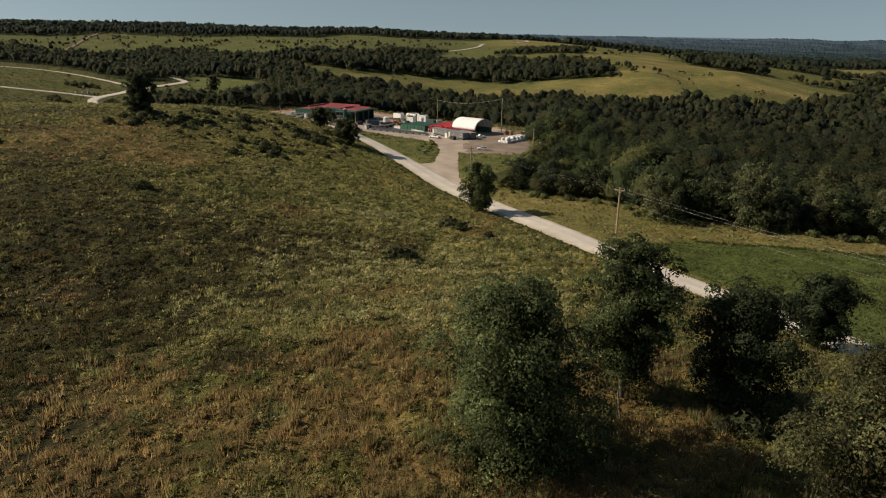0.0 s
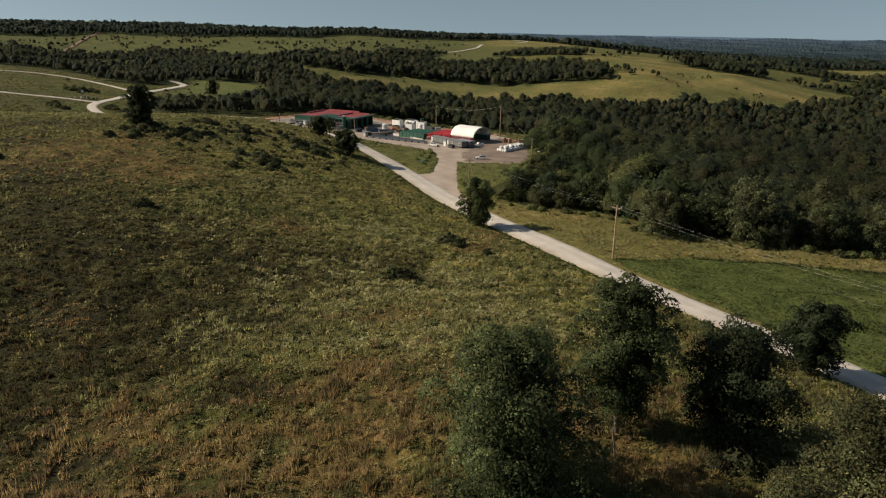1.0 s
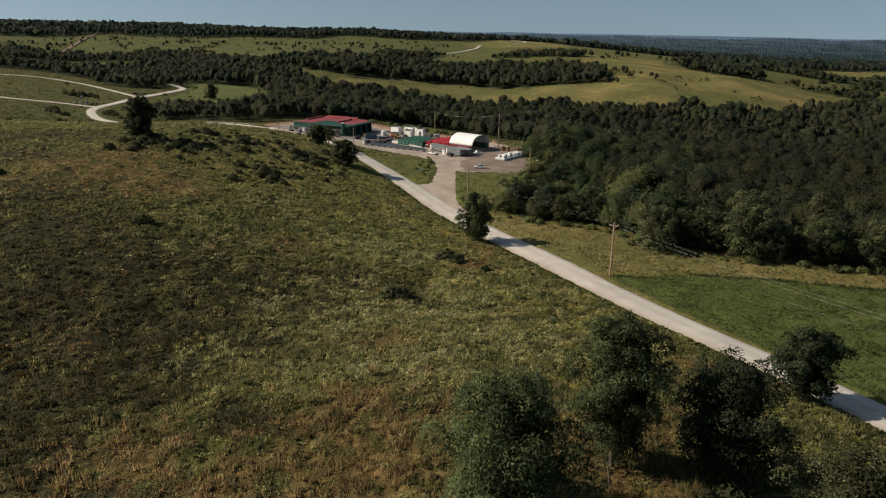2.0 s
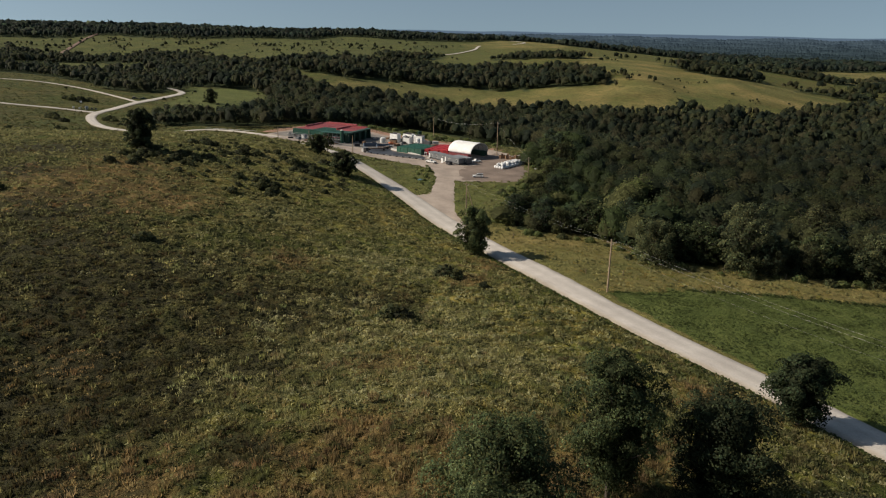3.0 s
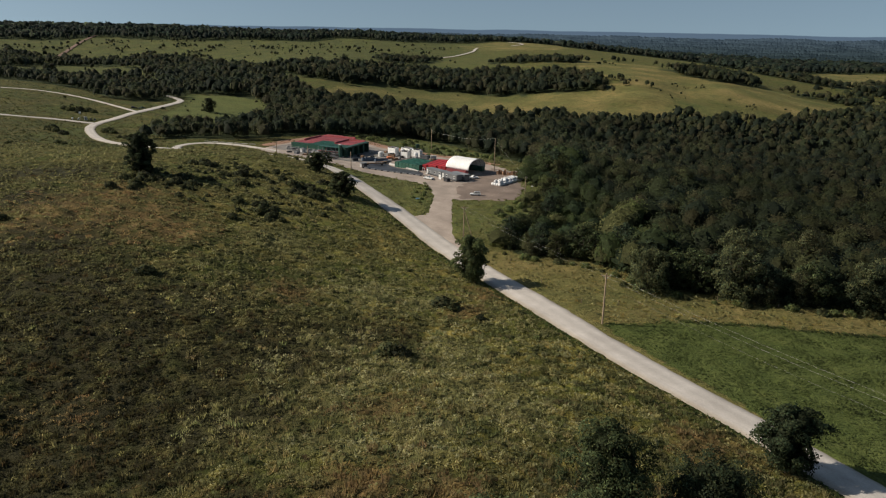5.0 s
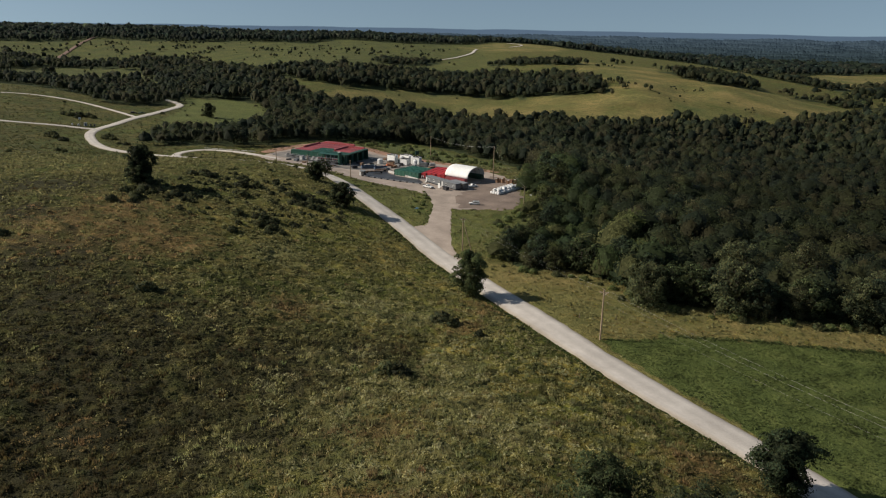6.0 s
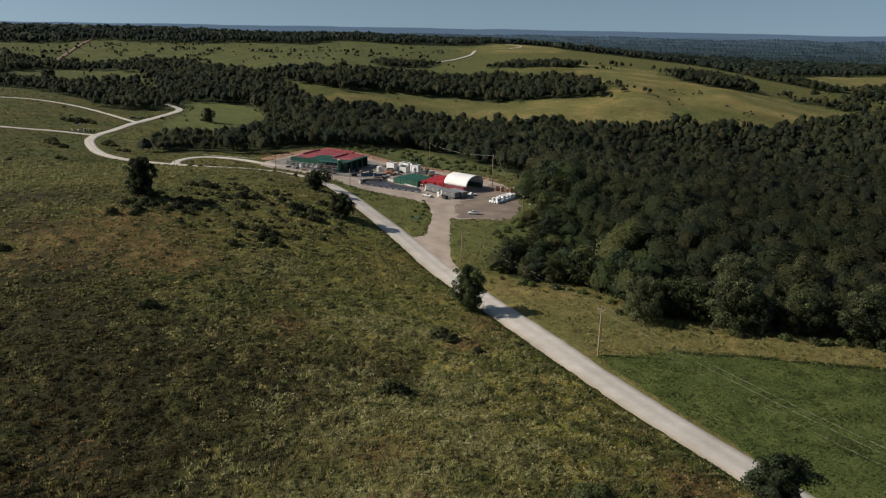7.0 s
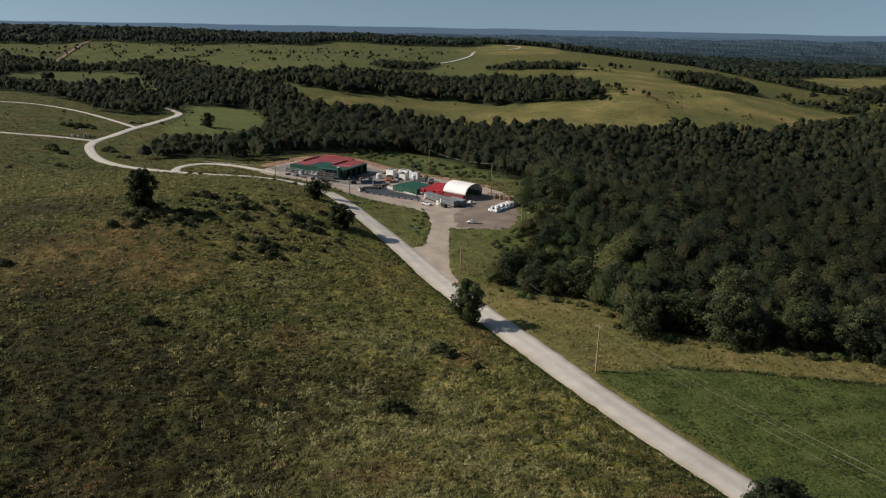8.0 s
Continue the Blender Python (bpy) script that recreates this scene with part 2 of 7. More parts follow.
def warp(x, y):
    """Distances shrink with range, so that near and far heights weigh alike."""
    x, y = np.asarray(x, float), np.asarray(y, float)
    r = np.hypot(x, y) + 1e-6
    k = 260 * np.log1p(r / 260) / r
    return np.stack([x * k, y * k], -1)


def spline(d2):
    return 0.5 * d2 * np.log(d2 + 1e-9)


def fit_land():
    p = warp(SPOTS[:, 0], SPOTS[:, 1]) / 100
    n = len(p)
    a = np.zeros((n + 3, n + 3))
    a[:n, :n] = spline(((p[:, None] - p[None]) ** 2).sum(-1)) + np.eye(n) * 0.004
    a[:n, n:] = np.c_[np.ones(n), p]
    a[n:, :n] = a[:n, n:].T
    return p, np.linalg.solve(a, np.r_[SPOTS[:, 2], np.zeros(3)])


LAND_P, LAND_W = fit_land()


def smooth_height(x, y):
    x, y = np.broadcast_arrays(np.asarray(x, float), np.asarray(y, float))
    q = warp(x.ravel(), y.ravel()) / 100
    out = np.empty(len(q))
    for i in range(0, len(q), 20000):
        c = q[i:i + 20000]
        out[i:i + 20000] = spline(((c[:, None] - LAND_P[None]) ** 2).sum(-1)) @ LAND_W[:-3] + LAND_W[-3] + c @ LAND_W[-2:]
    return out.reshape(x.shape)


def height(x, y):
    return smooth_height(x, y)
# ---- mesh helpers ----
def mesh_np(name, verts, faces, material, tint=None, smooth=False, extra=(), soft=None):
    """A mesh from arrays: verts (n, 3), faces (m, 3 or 4); tint: a colour a vertex; extra: (name, float a vertex)."""
    verts, faces = np.ascontiguousarray(verts, np.float32), np.ascontiguousarray(faces, np.int32)
    me = bpy.data.meshes.new(name)
    m, k = faces.shape
    me.vertices.add(len(verts))
    me.vertices.foreach_set("co", verts.ravel())
    me.loops.add(m * k)
    me.loops.foreach_set("vertex_index", faces.ravel())
    me.polygons.add(m)
    me.polygons.foreach_set("loop_start", np.arange(m, dtype=np.int32) * k)
    me.polygons.foreach_set("use_smooth", np.full(m, smooth))
    if tint is not None:
        a = me.attributes.new("tint", "FLOAT_COLOR", "POINT")
        a.data.foreach_set("color", np.c_[tint, np.ones(len(tint))].astype(np.float32).ravel())
    for key, values in extra:
        a = me.attributes.new(key, "FLOAT", "POINT")
        a.data.foreach_set("value", np.ascontiguousarray(values, np.float32).ravel())
    if soft is not None:
        soft = np.asarray(soft, float)
        soft = soft / (np.linalg.norm(soft, axis=1)[:, None] + 1e-9)
        a = me.attributes.new("soft", "FLOAT_VECTOR", "POINT")
        a.data.foreach_set("vector", np.ascontiguousarray(soft, np.float32).ravel())
    me.update(calc_edges=True)
    me.materials.append(material)
    return me


def inside(poly, x, y):
    """Whether points lie in a polygon."""
    p = np.asarray(poly, float)
    hit = np.zeros(np.shape(x), bool)
    for (x0, y0), (x1, y1) in zip(p, np.roll(p, -1, 0)):
        cross = (y0 > y) != (y1 > y)
        if y1 != y0:
            hit ^= cross & (x < (x1 - x0) * (y - y0) / (y1 - y0) + x0)
    return hit


def line_distance(line, x, y):
    """Distance of points from a polyline."""
    best = np.full(np.shape(x), 1e9)
    p = np.asarray(line, float)
    for a, b in zip(p[:-1], p[1:]):
        d = b - a
        u = np.clip(((x - a[0]) * d[0] + (y - a[1]) * d[1]) / (d @ d + 1e-9), 0, 1)
        best = np.minimum(best, np.hypot(x - a[0] - u * d[0], y - a[1] - u * d[1]))
    return best


def ripple(x, y, size, seed):
    """Smooth uneven values between about -1 and 1, of a given size in metres."""
    r = np.random.RandomState(seed)
    out = np.zeros(np.shape(x))
    for i in range(7):
        a, p, k = r.uniform(0, 2 * np.pi), r.uniform(0, 6.3), r.uniform(0.6, 1.7) * 6.283 / size
        out = out + np.sin((x * np.cos(a) + y * np.sin(a)) * k + p + 1.3 * np.sin((x * np.sin(a) - y * np.cos(a)) * k * 0.6 + p))
    return out / 3.2


def soft_inside(poly, x, y, edge):
    """1 inside a polygon, 0 outside, with an uneven edge."""
    wx = x + ripple(x, y, edge * 5, 3) * edge
    wy = y + ripple(x, y, edge * 5, 4) * edge
    return inside(poly, wx, wy).astype(float)


# ---- plan: roads, woods, fields (x, y) ----
MAIN_ROAD = [(78, 66), (68, 94), (58.8, 114.4), (53.2, 125), (49.5, 132), (45.6, 139.9), (41.7, 148.1), (36.8, 158.4), (31.5, 170.7), (25.5, 184.6), (18.7, 201.6), (10, 222), (1.2, 241.2), (-9.3, 265.4),
             (-22.8, 293.7), (-30, 308.6), (-48.5, 351.5), (-64, 370), (-80.5, 381), (-96.2, 386), (-112, 390), (-128, 394), (-142, 399), (-156, 405), (-171, 412), (-189, 425),
             (-210, 449), (-229, 480), (-244, 508), (-250, 528), (-250, 541), (-247, 559), (-245, 587), (-242, 620), (-242.4, 665), (-244, 701), (-256, 722), (-275, 745)]
WEST_ROAD = [(-251, 534), (-278, 532), (-294, 524), (-312, 518), (-360, 508), (-420, 500)]
RIDGE_ROAD = [(-246, 596), (-275, 622), (-312, 651), (-345, 667), (-372, 671), (-396, 662), (-450, 640)]
YARD_LANE = [(-146, 402), (-152, 420), (-149, 437), (-137.5, 443), (-120, 436), (-103, 422), (-89, 410)]
FORK_EDGE = [(-10, 268), (-7, 275), (-3.4, 276), (-1.9, 295), (0.3, 322), (-1, 331), (8, 331), (7.3, 308), (6.8, 285), (6.4, 262), (6.8, 247), (11.5, 230), (2, 238)]
FAR_ROAD = [(-30, 1500), (29.8, 1588), (70, 1750), (95, 1900), (101, 1990), (112, 2060)]
FAR_ROAD_TOP = [(215, 2180), (262, 2290), (275, 2400), (240, 2520)]
ROADS = [(MAIN_ROAD, 4.7), (WEST_ROAD, 2.4), (RIDGE_ROAD, 2.0), (YARD_LANE, 2.6)]
YARD_EDGE = [(-1, 312), (-3, 334), (-18.7, 345.9), (-36.6, 358), (-53, 374.5), (-69.3, 391), (-84.2, 397), (-103.6, 411), (-100, 437), (-89, 462), (-76, 480), (-64, 482), (-48, 466), (-33, 444), (-5, 425),
             (20, 399), (34, 389), (42, 366), (40.3, 328), (35, 310), (16, 307), (9, 306)]
WOODS_EAST = [(160, 160), (128, 180), (122, 190), (103, 188), (81, 189), (76, 196), (58, 195), (61, 214), (55, 218), (45, 227), (31, 227), (24, 238), (27, 250), (40, 273), (47, 299), (52, 324),
              (55, 365), (56, 400), (58, 440), (52, 500), (30, 560), (6, 600), (-20, 625), (-50, 640), (-130, 760), (-109, 834), (-48, 850), (-20, 850), (1, 840), (67, 815), (110, 780), (202, 772),
              (294, 800), (420, 850), (542, 930), (717, 1120), (1100, 1300), (900, 500)]
WOODS_WEST = [(0, 640), (-38, 622), (-56, 566), (-84, 526), (-108, 478), (-135, 462), (-169, 462), (-196, 492), (-203, 508), (-200, 528), (-175, 548), (-140, 576), (-144, 656), (-166, 735),
              (-205, 772), (-262, 780), (-258, 690), (-276, 668), (-298, 672), (-341, 718), (-419, 775), (-463, 790), (-640, 850), (-900, 1000), (-1050, 1400), (-900, 1640), (-640, 1600), (-480, 1540), (-377, 1380), (-270, 1130), (-164, 856), (-60, 700)]
WOODS_BELT = [(230, 962), (173, 963), (25, 1015), (-53, 1004), (-125, 959), (-191, 998), (-260, 1110), (-212, 1112), (-143, 1110), (-27, 1180), (84, 1170), (197, 1090), (233, 1030)]
WOODS_SPUR = [(378, 1240), (388, 1160), (411, 1100), (450, 1072), (490, 1110), (505, 1200), (480, 1230), (419, 1245)]
WOODS_STRIP = [(95, 1345), (176, 1268), (258, 1262), (256, 1290), (190, 1350), (106, 1375)]
WOODS_KNOB = [(-108, 1320), (-70, 1330), (7, 1450), (7, 1490), (-79, 1470), (-112, 1380)]
WOODS_EDGE = [(524, 1071), (576, 1090), (606, 1052), (640, 1110), (583, 1120), (533, 1090)]
WOODS_DALE = [(640, 1480), (700, 1360), (764, 1310), (800, 1240), (900, 1330), (763, 1390), (730, 1450), (700, 1620)]
WOODS_RIDGE = [(-3200, 1800), (-1106, 1920), (-1029, 1930), (-970, 1960), (-936, 2057), (-803, 1985), (-595, 1985), (-492, 2040), (-409, 2020), (-335, 1950), (-278, 2169), (-111, 2125), (35, 2273), (145, 2372),
               (190, 2600), (400, 2900), (420, 3600), (-200, 4900), (-3200, 4900)]
WOODS_PLAIN = [(300, 2700), (432, 2800), (400, 2389), (560, 2217), (700, 2056), (657, 1560), (790, 1640), (1258, 2139), (2400, 2600), (4500, 4000), (4000, 4900), (-200, 4900), (420, 3600)]
WOODS_SIDE = [(961, 1550), (760, 1330), (800, 1200), (1300, 1400), (2400, 2300), (1400, 2100)]
WOODS = [WOODS_EAST, WOODS_WEST, WOODS_BELT, WOODS_SPUR, WOODS_STRIP, WOODS_KNOB, WOODS_EDGE, WOODS_DALE, WOODS_RIDGE, WOODS_PLAIN, WOODS_SIDE]
FIELD_EDGE = [(62, 170.5), (65, 170.1), (80, 170), (94, 168.2), (106, 167.5), (119.5, 167.8), (150, 160)]
MOWN = [(41.5, 164.5), (53, 167), (65, 170.5), (80, 170.4), (94, 168.6), (106, 168), (120, 168), (150, 160), (180, 90), (80, 60), (70, 96), (61.5, 121), (55.5, 134), (46.5, 152)]
MEADOW = [(-268, 775), (-252, 735), (-238, 701), (-226, 614), (-212, 540), (-198, 530), (-172, 552), (-138, 580), (-142, 656), (-164, 737), (-203, 775)]
GOLD_FIELD = [(-150, 850), (-110, 970), (-50, 1000), (60, 1010), (240, 950), (260, 1040), (215, 1130), (250, 1330), (380, 1330), (400, 1120), (520, 1060), (660, 1060), (560, 880), (371, 840), (148, 770)]
GLADE = [(-560, 950), (-478, 975), (-462, 1130), (-500, 1290), (-600, 1480), (-790, 1500), (-700, 1200)]
WEST_GLADE = [(-520, 920), (-640, 1130), (-760, 1490), (-620, 1470), (-430, 1180), (-330, 900), (-360, 850)]
UPPER_GLADE = [(-520, 1510), (-400, 1530), (-210, 1380), (-100, 1300), (-180, 1110), (-260, 1130), (-360, 1300)]
FAR_GOLD = [(745, 1375), (850, 1730), (1040, 1975), (1270, 2035), (1400, 2050), (1000, 1560), (860, 1440)]
BANK = [(-62, 522), (-40, 488), (-26, 462), (4, 438), (34, 408), (48, 400), (50, 470), (30, 540), (-4, 590), (-40, 596)]
HILL_TOP = [(150, 1900), (60, 2000), (140, 2350), (330, 2700), (420, 2389), (330, 2000)]
# drier, browner grass and paler weeds on the near hill: (x, y, radius)
BROWN_PATCHES = [(12, 52, 9), (24, 62, 8), (-62, 108, 6), (-37, 74, 9), (-26, 57, 9), (-34, 54, 9), (-14, 70, 8), (-6, 80, 7), (2, 84, 6), (-44, 62, 8), (-114, 208, 16), (-101, 194, 12), (-113, 186, 12), (-102, 226, 14), (-78, 205, 13), (-90, 205, 19), (-84, 218, 13), (-100, 232, 16), (-15, 79, 8), (-21, 67, 8), (-38, 68, 9), (-40, 61, 8), (-5, 70, 8), (-12, 61, 8), (-2, 54, 7), (18, 72, 10), (-9, 86, 7),
                 (-36, 172, 8), (-9, 112, 6), (14, 186, 7), (8, 170, 6), (26, 84, 8), (46, 104, 7)]
BRIGHT_PATCHES = [(-20, 92, 8), (-7, 93, 10), (-12, 118, 8), (-20, 270, 22), (-28, 240, 20), (-15, 215, 20), (-40, 300, 18), (-10, 185, 18), (8, 150, 26), (18, 125, 24), (-4, 172, 22), (26, 108, 22), (30, 140, 20), (14, 190, 18), (-6, 208, 18), (2, 118, 20), (-12, 240, 16), (6, 95, 14), (-44, 262, 18), (-53, 241, 16), (-60, 300, 16), (-69, 229, 14)]
PALE_PATCHES = [(-12, 98, 7), (-20, 100, 6), (-2, 94, 6), (6, 120, 9), (14, 112, 8), (2, 142, 8), (-34, 107, 8), (-27, 115, 9), (-18, 122, 9), (-9, 131, 10), (-2, 105, 7), (-17, 180, 10), (-26, 144, 8), (-33, 130, 8), (-57, 156, 7), (-5, 176, 8), (-49, 212, 9), (-18, 146, 8), (-13, 126, 8), (4, 132, 8), (-17, 113, 7)]
# darker weeds, with some shade of the slope put into their colour
DARK_PATCHES = [(-31, 112, 10), (-38, 104, 9), (-24, 82, 6), (-46, 70, 9), (-50, 78, 11), (-38, 62, 8), (-44, 54, 9), (-30, 50, 8), (-56, 92, 13), (-52, 104, 14), (-44, 92, 9), (-52, 112, 20), (-66, 132, 22), (-46, 102, 14), (-62, 150, 20), (-64, 108, 18), (-66, 96, 14), (-70, 125, 22),
                (-88, 156, 22), (-144, 247, 18), (-126, 214, 12), (-130, 250, 16), (-150, 225, 18), (-56, 120, 18), (-62, 140, 18), (-100, 178, 18), (-75, 148, 20), (-45, 114, 12), (-40, 128, 12), (-36, 142, 14), (-28, 134, 9), (-14, 151, 9), (-80, 138, 20)]


def patches(spots, x, y):
    out = np.zeros(np.shape(x))
    for px, py, r in spots:
        out = np.maximum(out, np.exp(-((x - px) ** 2 + (y - py) ** 2) / (r * r)))
    return np.clip(out + ripple(x, y, 9, 21) * 0.30 * (out > 0.02), 0, 1)


def glades(x, y):
    """Clearings in the western woods."""
    open_land = inside(FAR_GOLD, x, y) | inside(WEST_GLADE, x, y) & (ripple(x, y, 55, 53) > -0.25) | inside(UPPER_GLADE, x, y) & (ripple(x, y, 60, 54) > -0.7)
    return open_land | (inside(GLADE, x, y) & (ripple(x, y, 70, 51) > -0.75)) | ((x < -300) & (y > 1080) & (y < 1640) & (ripple(x, y, 150, 52) > 0.55))


def east_of_road(x, y):
    p = np.asarray(MAIN_ROAD[:17], float)
    return (y < 372) & (x > np.interp(y, p[:, 1], p[:, 0]))


def cover(x, y):
    """What grows at each place; dark holds some of the slope's shade too."""
    wood = np.zeros(np.shape(x))
    for w in WOODS:
        wood = np.maximum(wood, soft_inside(w, x, y, 3.0 if abs(w[0][1]) < 800 else 10.0))
    wood = np.where(glades(x, y), 0, wood)
    scrub = np.clip((y - 850) / 200, 0, 1) * np.clip((160 - x) / 150, 0, 1) * np.clip(0.55 + 0.6 * ripple(x, y, 75, 61), 0, 1)  # rank growth on the pastures farther off
    rank = np.clip((-125 - x) / 60, 0, 1) * np.clip((y - 250) / 120, 0, 1) * np.clip((850 - y) / 100, 0, 1) * np.clip(0.6 + 0.6 * ripple(x, y, 34, 62), 0, 1) * ~inside(MEADOW, x, y)
    wood = np.maximum(wood, np.maximum(0.5 * scrub, 0.42 * rank))
    mown = soft_inside(MOWN, x, y, 1.2)
    meadow = np.maximum(0.8 * soft_inside(MEADOW, x, y, 3.0), 0.32 * np.clip((y - 850) / 200, 0, 1) * np.clip((200 - x) / 150, 0, 1))
    gold = np.maximum(soft_inside(GOLD_FIELD, x, y, 22.0), np.maximum(soft_inside(HILL_TOP, x, y, 25.0), soft_inside(FAR_GOLD, x, y, 20.0))) * np.clip(0.7 + 0.45 * ripple(x, y, 120, 71), 0.15, 1)
    near = np.hypot(x, y) < 420
    meadow = np.maximum(meadow, np.where(east_of_road(x, y) | inside(BANK, x, y), (0.42 + 0.4 * inside(BANK, x, y)) * np.clip((y - 228) / 30, 0, 1), 0))
    gold = np.maximum(gold, np.where(east_of_road(x, y), 0.62 * np.clip((262 - y) / 40, 0, 1) * (1 - mown), 0))  # dry grass between the road and the woods
    brown = np.where(near, patches(BROWN_PATCHES, x, y), 0)
    pale = np.where(near, patches(PALE_PATCHES, x, y), 0)
    dark = np.where(near, patches(DARK_PATCHES, x, y), 0)
    turf_shade = np.where(near & ~inside(MOWN, x, y) & ~east_of_road(x, y), np.clip((390 - np.hypot(x, y)) / 240, 0, 1), 0)
    return wood, mown, meadow, gold, brown, pale, dark, turf_shade


def clear_of_roads(x, y, gap=0.6):
    ok = np.ones(np.shape(x), bool)
    for line, half in ROADS:
        ok &= line_distance(line, x, y) > half + gap
    return ok & ~inside(YARD_EDGE, x, y) & ~inside(FORK_EDGE, x, y)


# ---- turf: lumps of rough growth, as heaps round scattered hearts ----
def heaps(x, y, size, seed):
    """Rounded heaps on a jittered grid: height between 0 and 1, and a tone for each heap."""
    r = np.random.RandomState(seed)
    jx, jy, tops, tones, girth = r.uniform(0.1, 0.9, (5, 128, 128))
    u, v = x / size, y / size
    iu, iv = np.floor(u).astype(int), np.floor(v).astype(int)
    best, tone = np.zeros(np.shape(x)), np.zeros(np.shape(x))
    for di in (-1, 0, 1):
        for dj in (-1, 0, 1):
            a, b = (iu + di) % 128, (iv + dj) % 128
            d = np.hypot(u - (iu + di + jx[a, b]), v - (iv + dj + jy[a, b])) / (0.55 + 0.5 * girth[a, b])
            h = np.sqrt(np.clip(1 - d * d, 0, 1)) * (0.35 + 0.75 * tops[a, b])
            tone = np.where(h > best, tones[a, b], tone)
            best = np.maximum(best, h)
    return best, (tone - 0.1) / 0.8


def turf(x, y):
    """How far the rough growth stands over the soil, and its tone from heap to heap (0 to 1)."""
    x, y = np.asarray(x, float), np.asarray(y, float)
    d = np.hypot(x, y)
    wx, wy = x + 0.5 * ripple(x, y, 6, 91), y + 0.5 * ripple(x, y, 6, 92)
    h1, t1 = heaps(wx, wy, 1.25, 93)
    h2, t2 = heaps(wx, wy, 2.3, 94)
    h3, t3 = heaps(wx, wy, 4.2, 95)
    far = np.clip((d - 70) / 80, 0, 1)
    farther = np.clip((d - 190) / 130, 0, 1)
    h = (0.75 * h1 * (1 - 0.7 * far) + 0.95 * h2 * (0.6 + 0.4 * far) * (1 - 0.45 * farther) + 0.75 * h3 * (0.35 + 0.65 * farther))
    tone = np.clip(0.5 + (t1 - 0.5) * 0.7 * (1 - far) + (t2 - 0.5) * (0.35 + 0.5 * far) * (1 - farther) + (t3 - 0.5) * (0.3 + 0.6 * farther), 0, 1)
    k = np.clip((line_distance(MAIN_ROAD[:22], x, y) - 5.2) / 4.5, 0, 1) * np.clip((430 - d) / 90, 0, 1) * np.clip((d - 25) / 15, 0, 1)
    k = np.where(east_of_road(x, y), 0.35 * k, k)
    k = np.where(inside(MOWN, x, y) | inside(YARD_EDGE, x, y) | inside(FORK_EDGE, x, y), 0, k)
    return h * k * (0.75 + 0.35 * ripple(x, y, 13, 96)), tone


# ---- ground ----
def ground_material():
    m, nt, b = nodes_of("rough_pasture")
    big, mid, fine = noise_tex(nt, 0.035, 5), noise_tex(nt, 0.35, 5, 0.65), noise_tex(nt, 4.0, 5, 0.75)
    grass = ramp(nt, mid, [(0.25, (0.072, 0.074, 0.026)), (0.5, (0.125, 0.118, 0.042)), (0.75, (0.19, 0.16, 0.068))])
    green = ramp(nt, mid, [(0.25, (0.062, 0.082, 0.024)), (0.75, (0.135, 0.150, 0.046))])
    c = mix(nt, ramp(nt, big, [(0.42, (0, 0, 0)), (0.6, (1, 1, 1))]), grass, green)
    clump = ramp(nt, noise_tex(nt, 0.16, 6, 0.7), [(0.35, (0.50, 0.49, 0.46)), (0.65, (1.12, 1.10, 1.04))])
    c = mix(nt, 1.0, c, clump, "MULTIPLY")
    tone = attr(nt, "tone").outputs["Fac"]
    heap = ramp(nt, tone, [(0.1, (0.42, 0.50, 0.40)), (0.42, (0.80, 0.84, 0.78)), (0.72, (1.22, 1.14, 1.0)), (0.92, (1.75, 1.62, 1.6))])
    c = mix(nt, attr(nt, "turf_shade").outputs["Fac"], c, mix(nt, 1.0, c, heap, "MULTIPLY"))
    c = mix(nt, attr(nt, "bright").outputs["Fac"], c, mix(nt, 1.0, c, (1.38, 1.34, 1.2), "MULTIPLY"))
    c = mix(nt, attr(nt, "brown").outputs["Fac"], c, ramp(nt, tone, [(0.15, (0.075, 0.075, 0.026)), (0.42, (0.118, 0.090, 0.037)), (0.7, (0.178, 0.124, 0.052)), (0.95, (0.24, 0.172, 0.078))]))
    c = mix(nt, attr(nt, "pale").outputs["Fac"], c, ramp(nt, mid, [(0.25, (0.09, 0.10, 0.038)), (0.75, (0.21, 0.20, 0.085))]))
    c = mix(nt, attr(nt, "dark").outputs["Fac"], c, ramp(nt, mid, [(0.25, (0.025, 0.027, 0.013)), (0.75, (0.058, 0.054, 0.027))]))
    # shade between the tufts put into the ground colour
    c = mix(nt, attr(nt, "turf_shade").outputs["Fac"], c, mix(nt, 1.0, c, (0.86, 0.83, 0.78), "MULTIPLY"))
    hay = ramp(nt, noise_tex(nt, 0.013, 7, 0.65), [(0.30, (0.100, 0.118, 0.044)), (0.44, (0.160, 0.150, 0.060)), (0.58, (0.240, 0.192, 0.082)), (0.75, (0.285, 0.222, 0.106))])
    hay = mix(nt, 1.0, hay, ramp(nt, noise_tex(nt, 0.09, 6, 0.75), [(0.30, (0.62, 0.68, 0.60)), (0.6, (1.08, 1.06, 1.04))]), "MULTIPLY")
    hay = mix(nt, 1.0, hay, ramp(nt, noise_tex(nt, 0.5, 5, 0.7), [(0.34, (0.60, 0.66, 0.60)), (0.62, (1.2, 1.17, 1.14))]), "MULTIPLY")
    c = mix(nt, attr(nt, "gold").outputs["Fac"], c, hay)
    c = mix(nt, attr(nt, "meadow").outputs["Fac"], c, ramp(nt, noise_tex(nt, 0.05, 5), [(0.3, (0.080, 0.104, 0.036)), (0.7, (0.136, 0.150, 0.054))]))
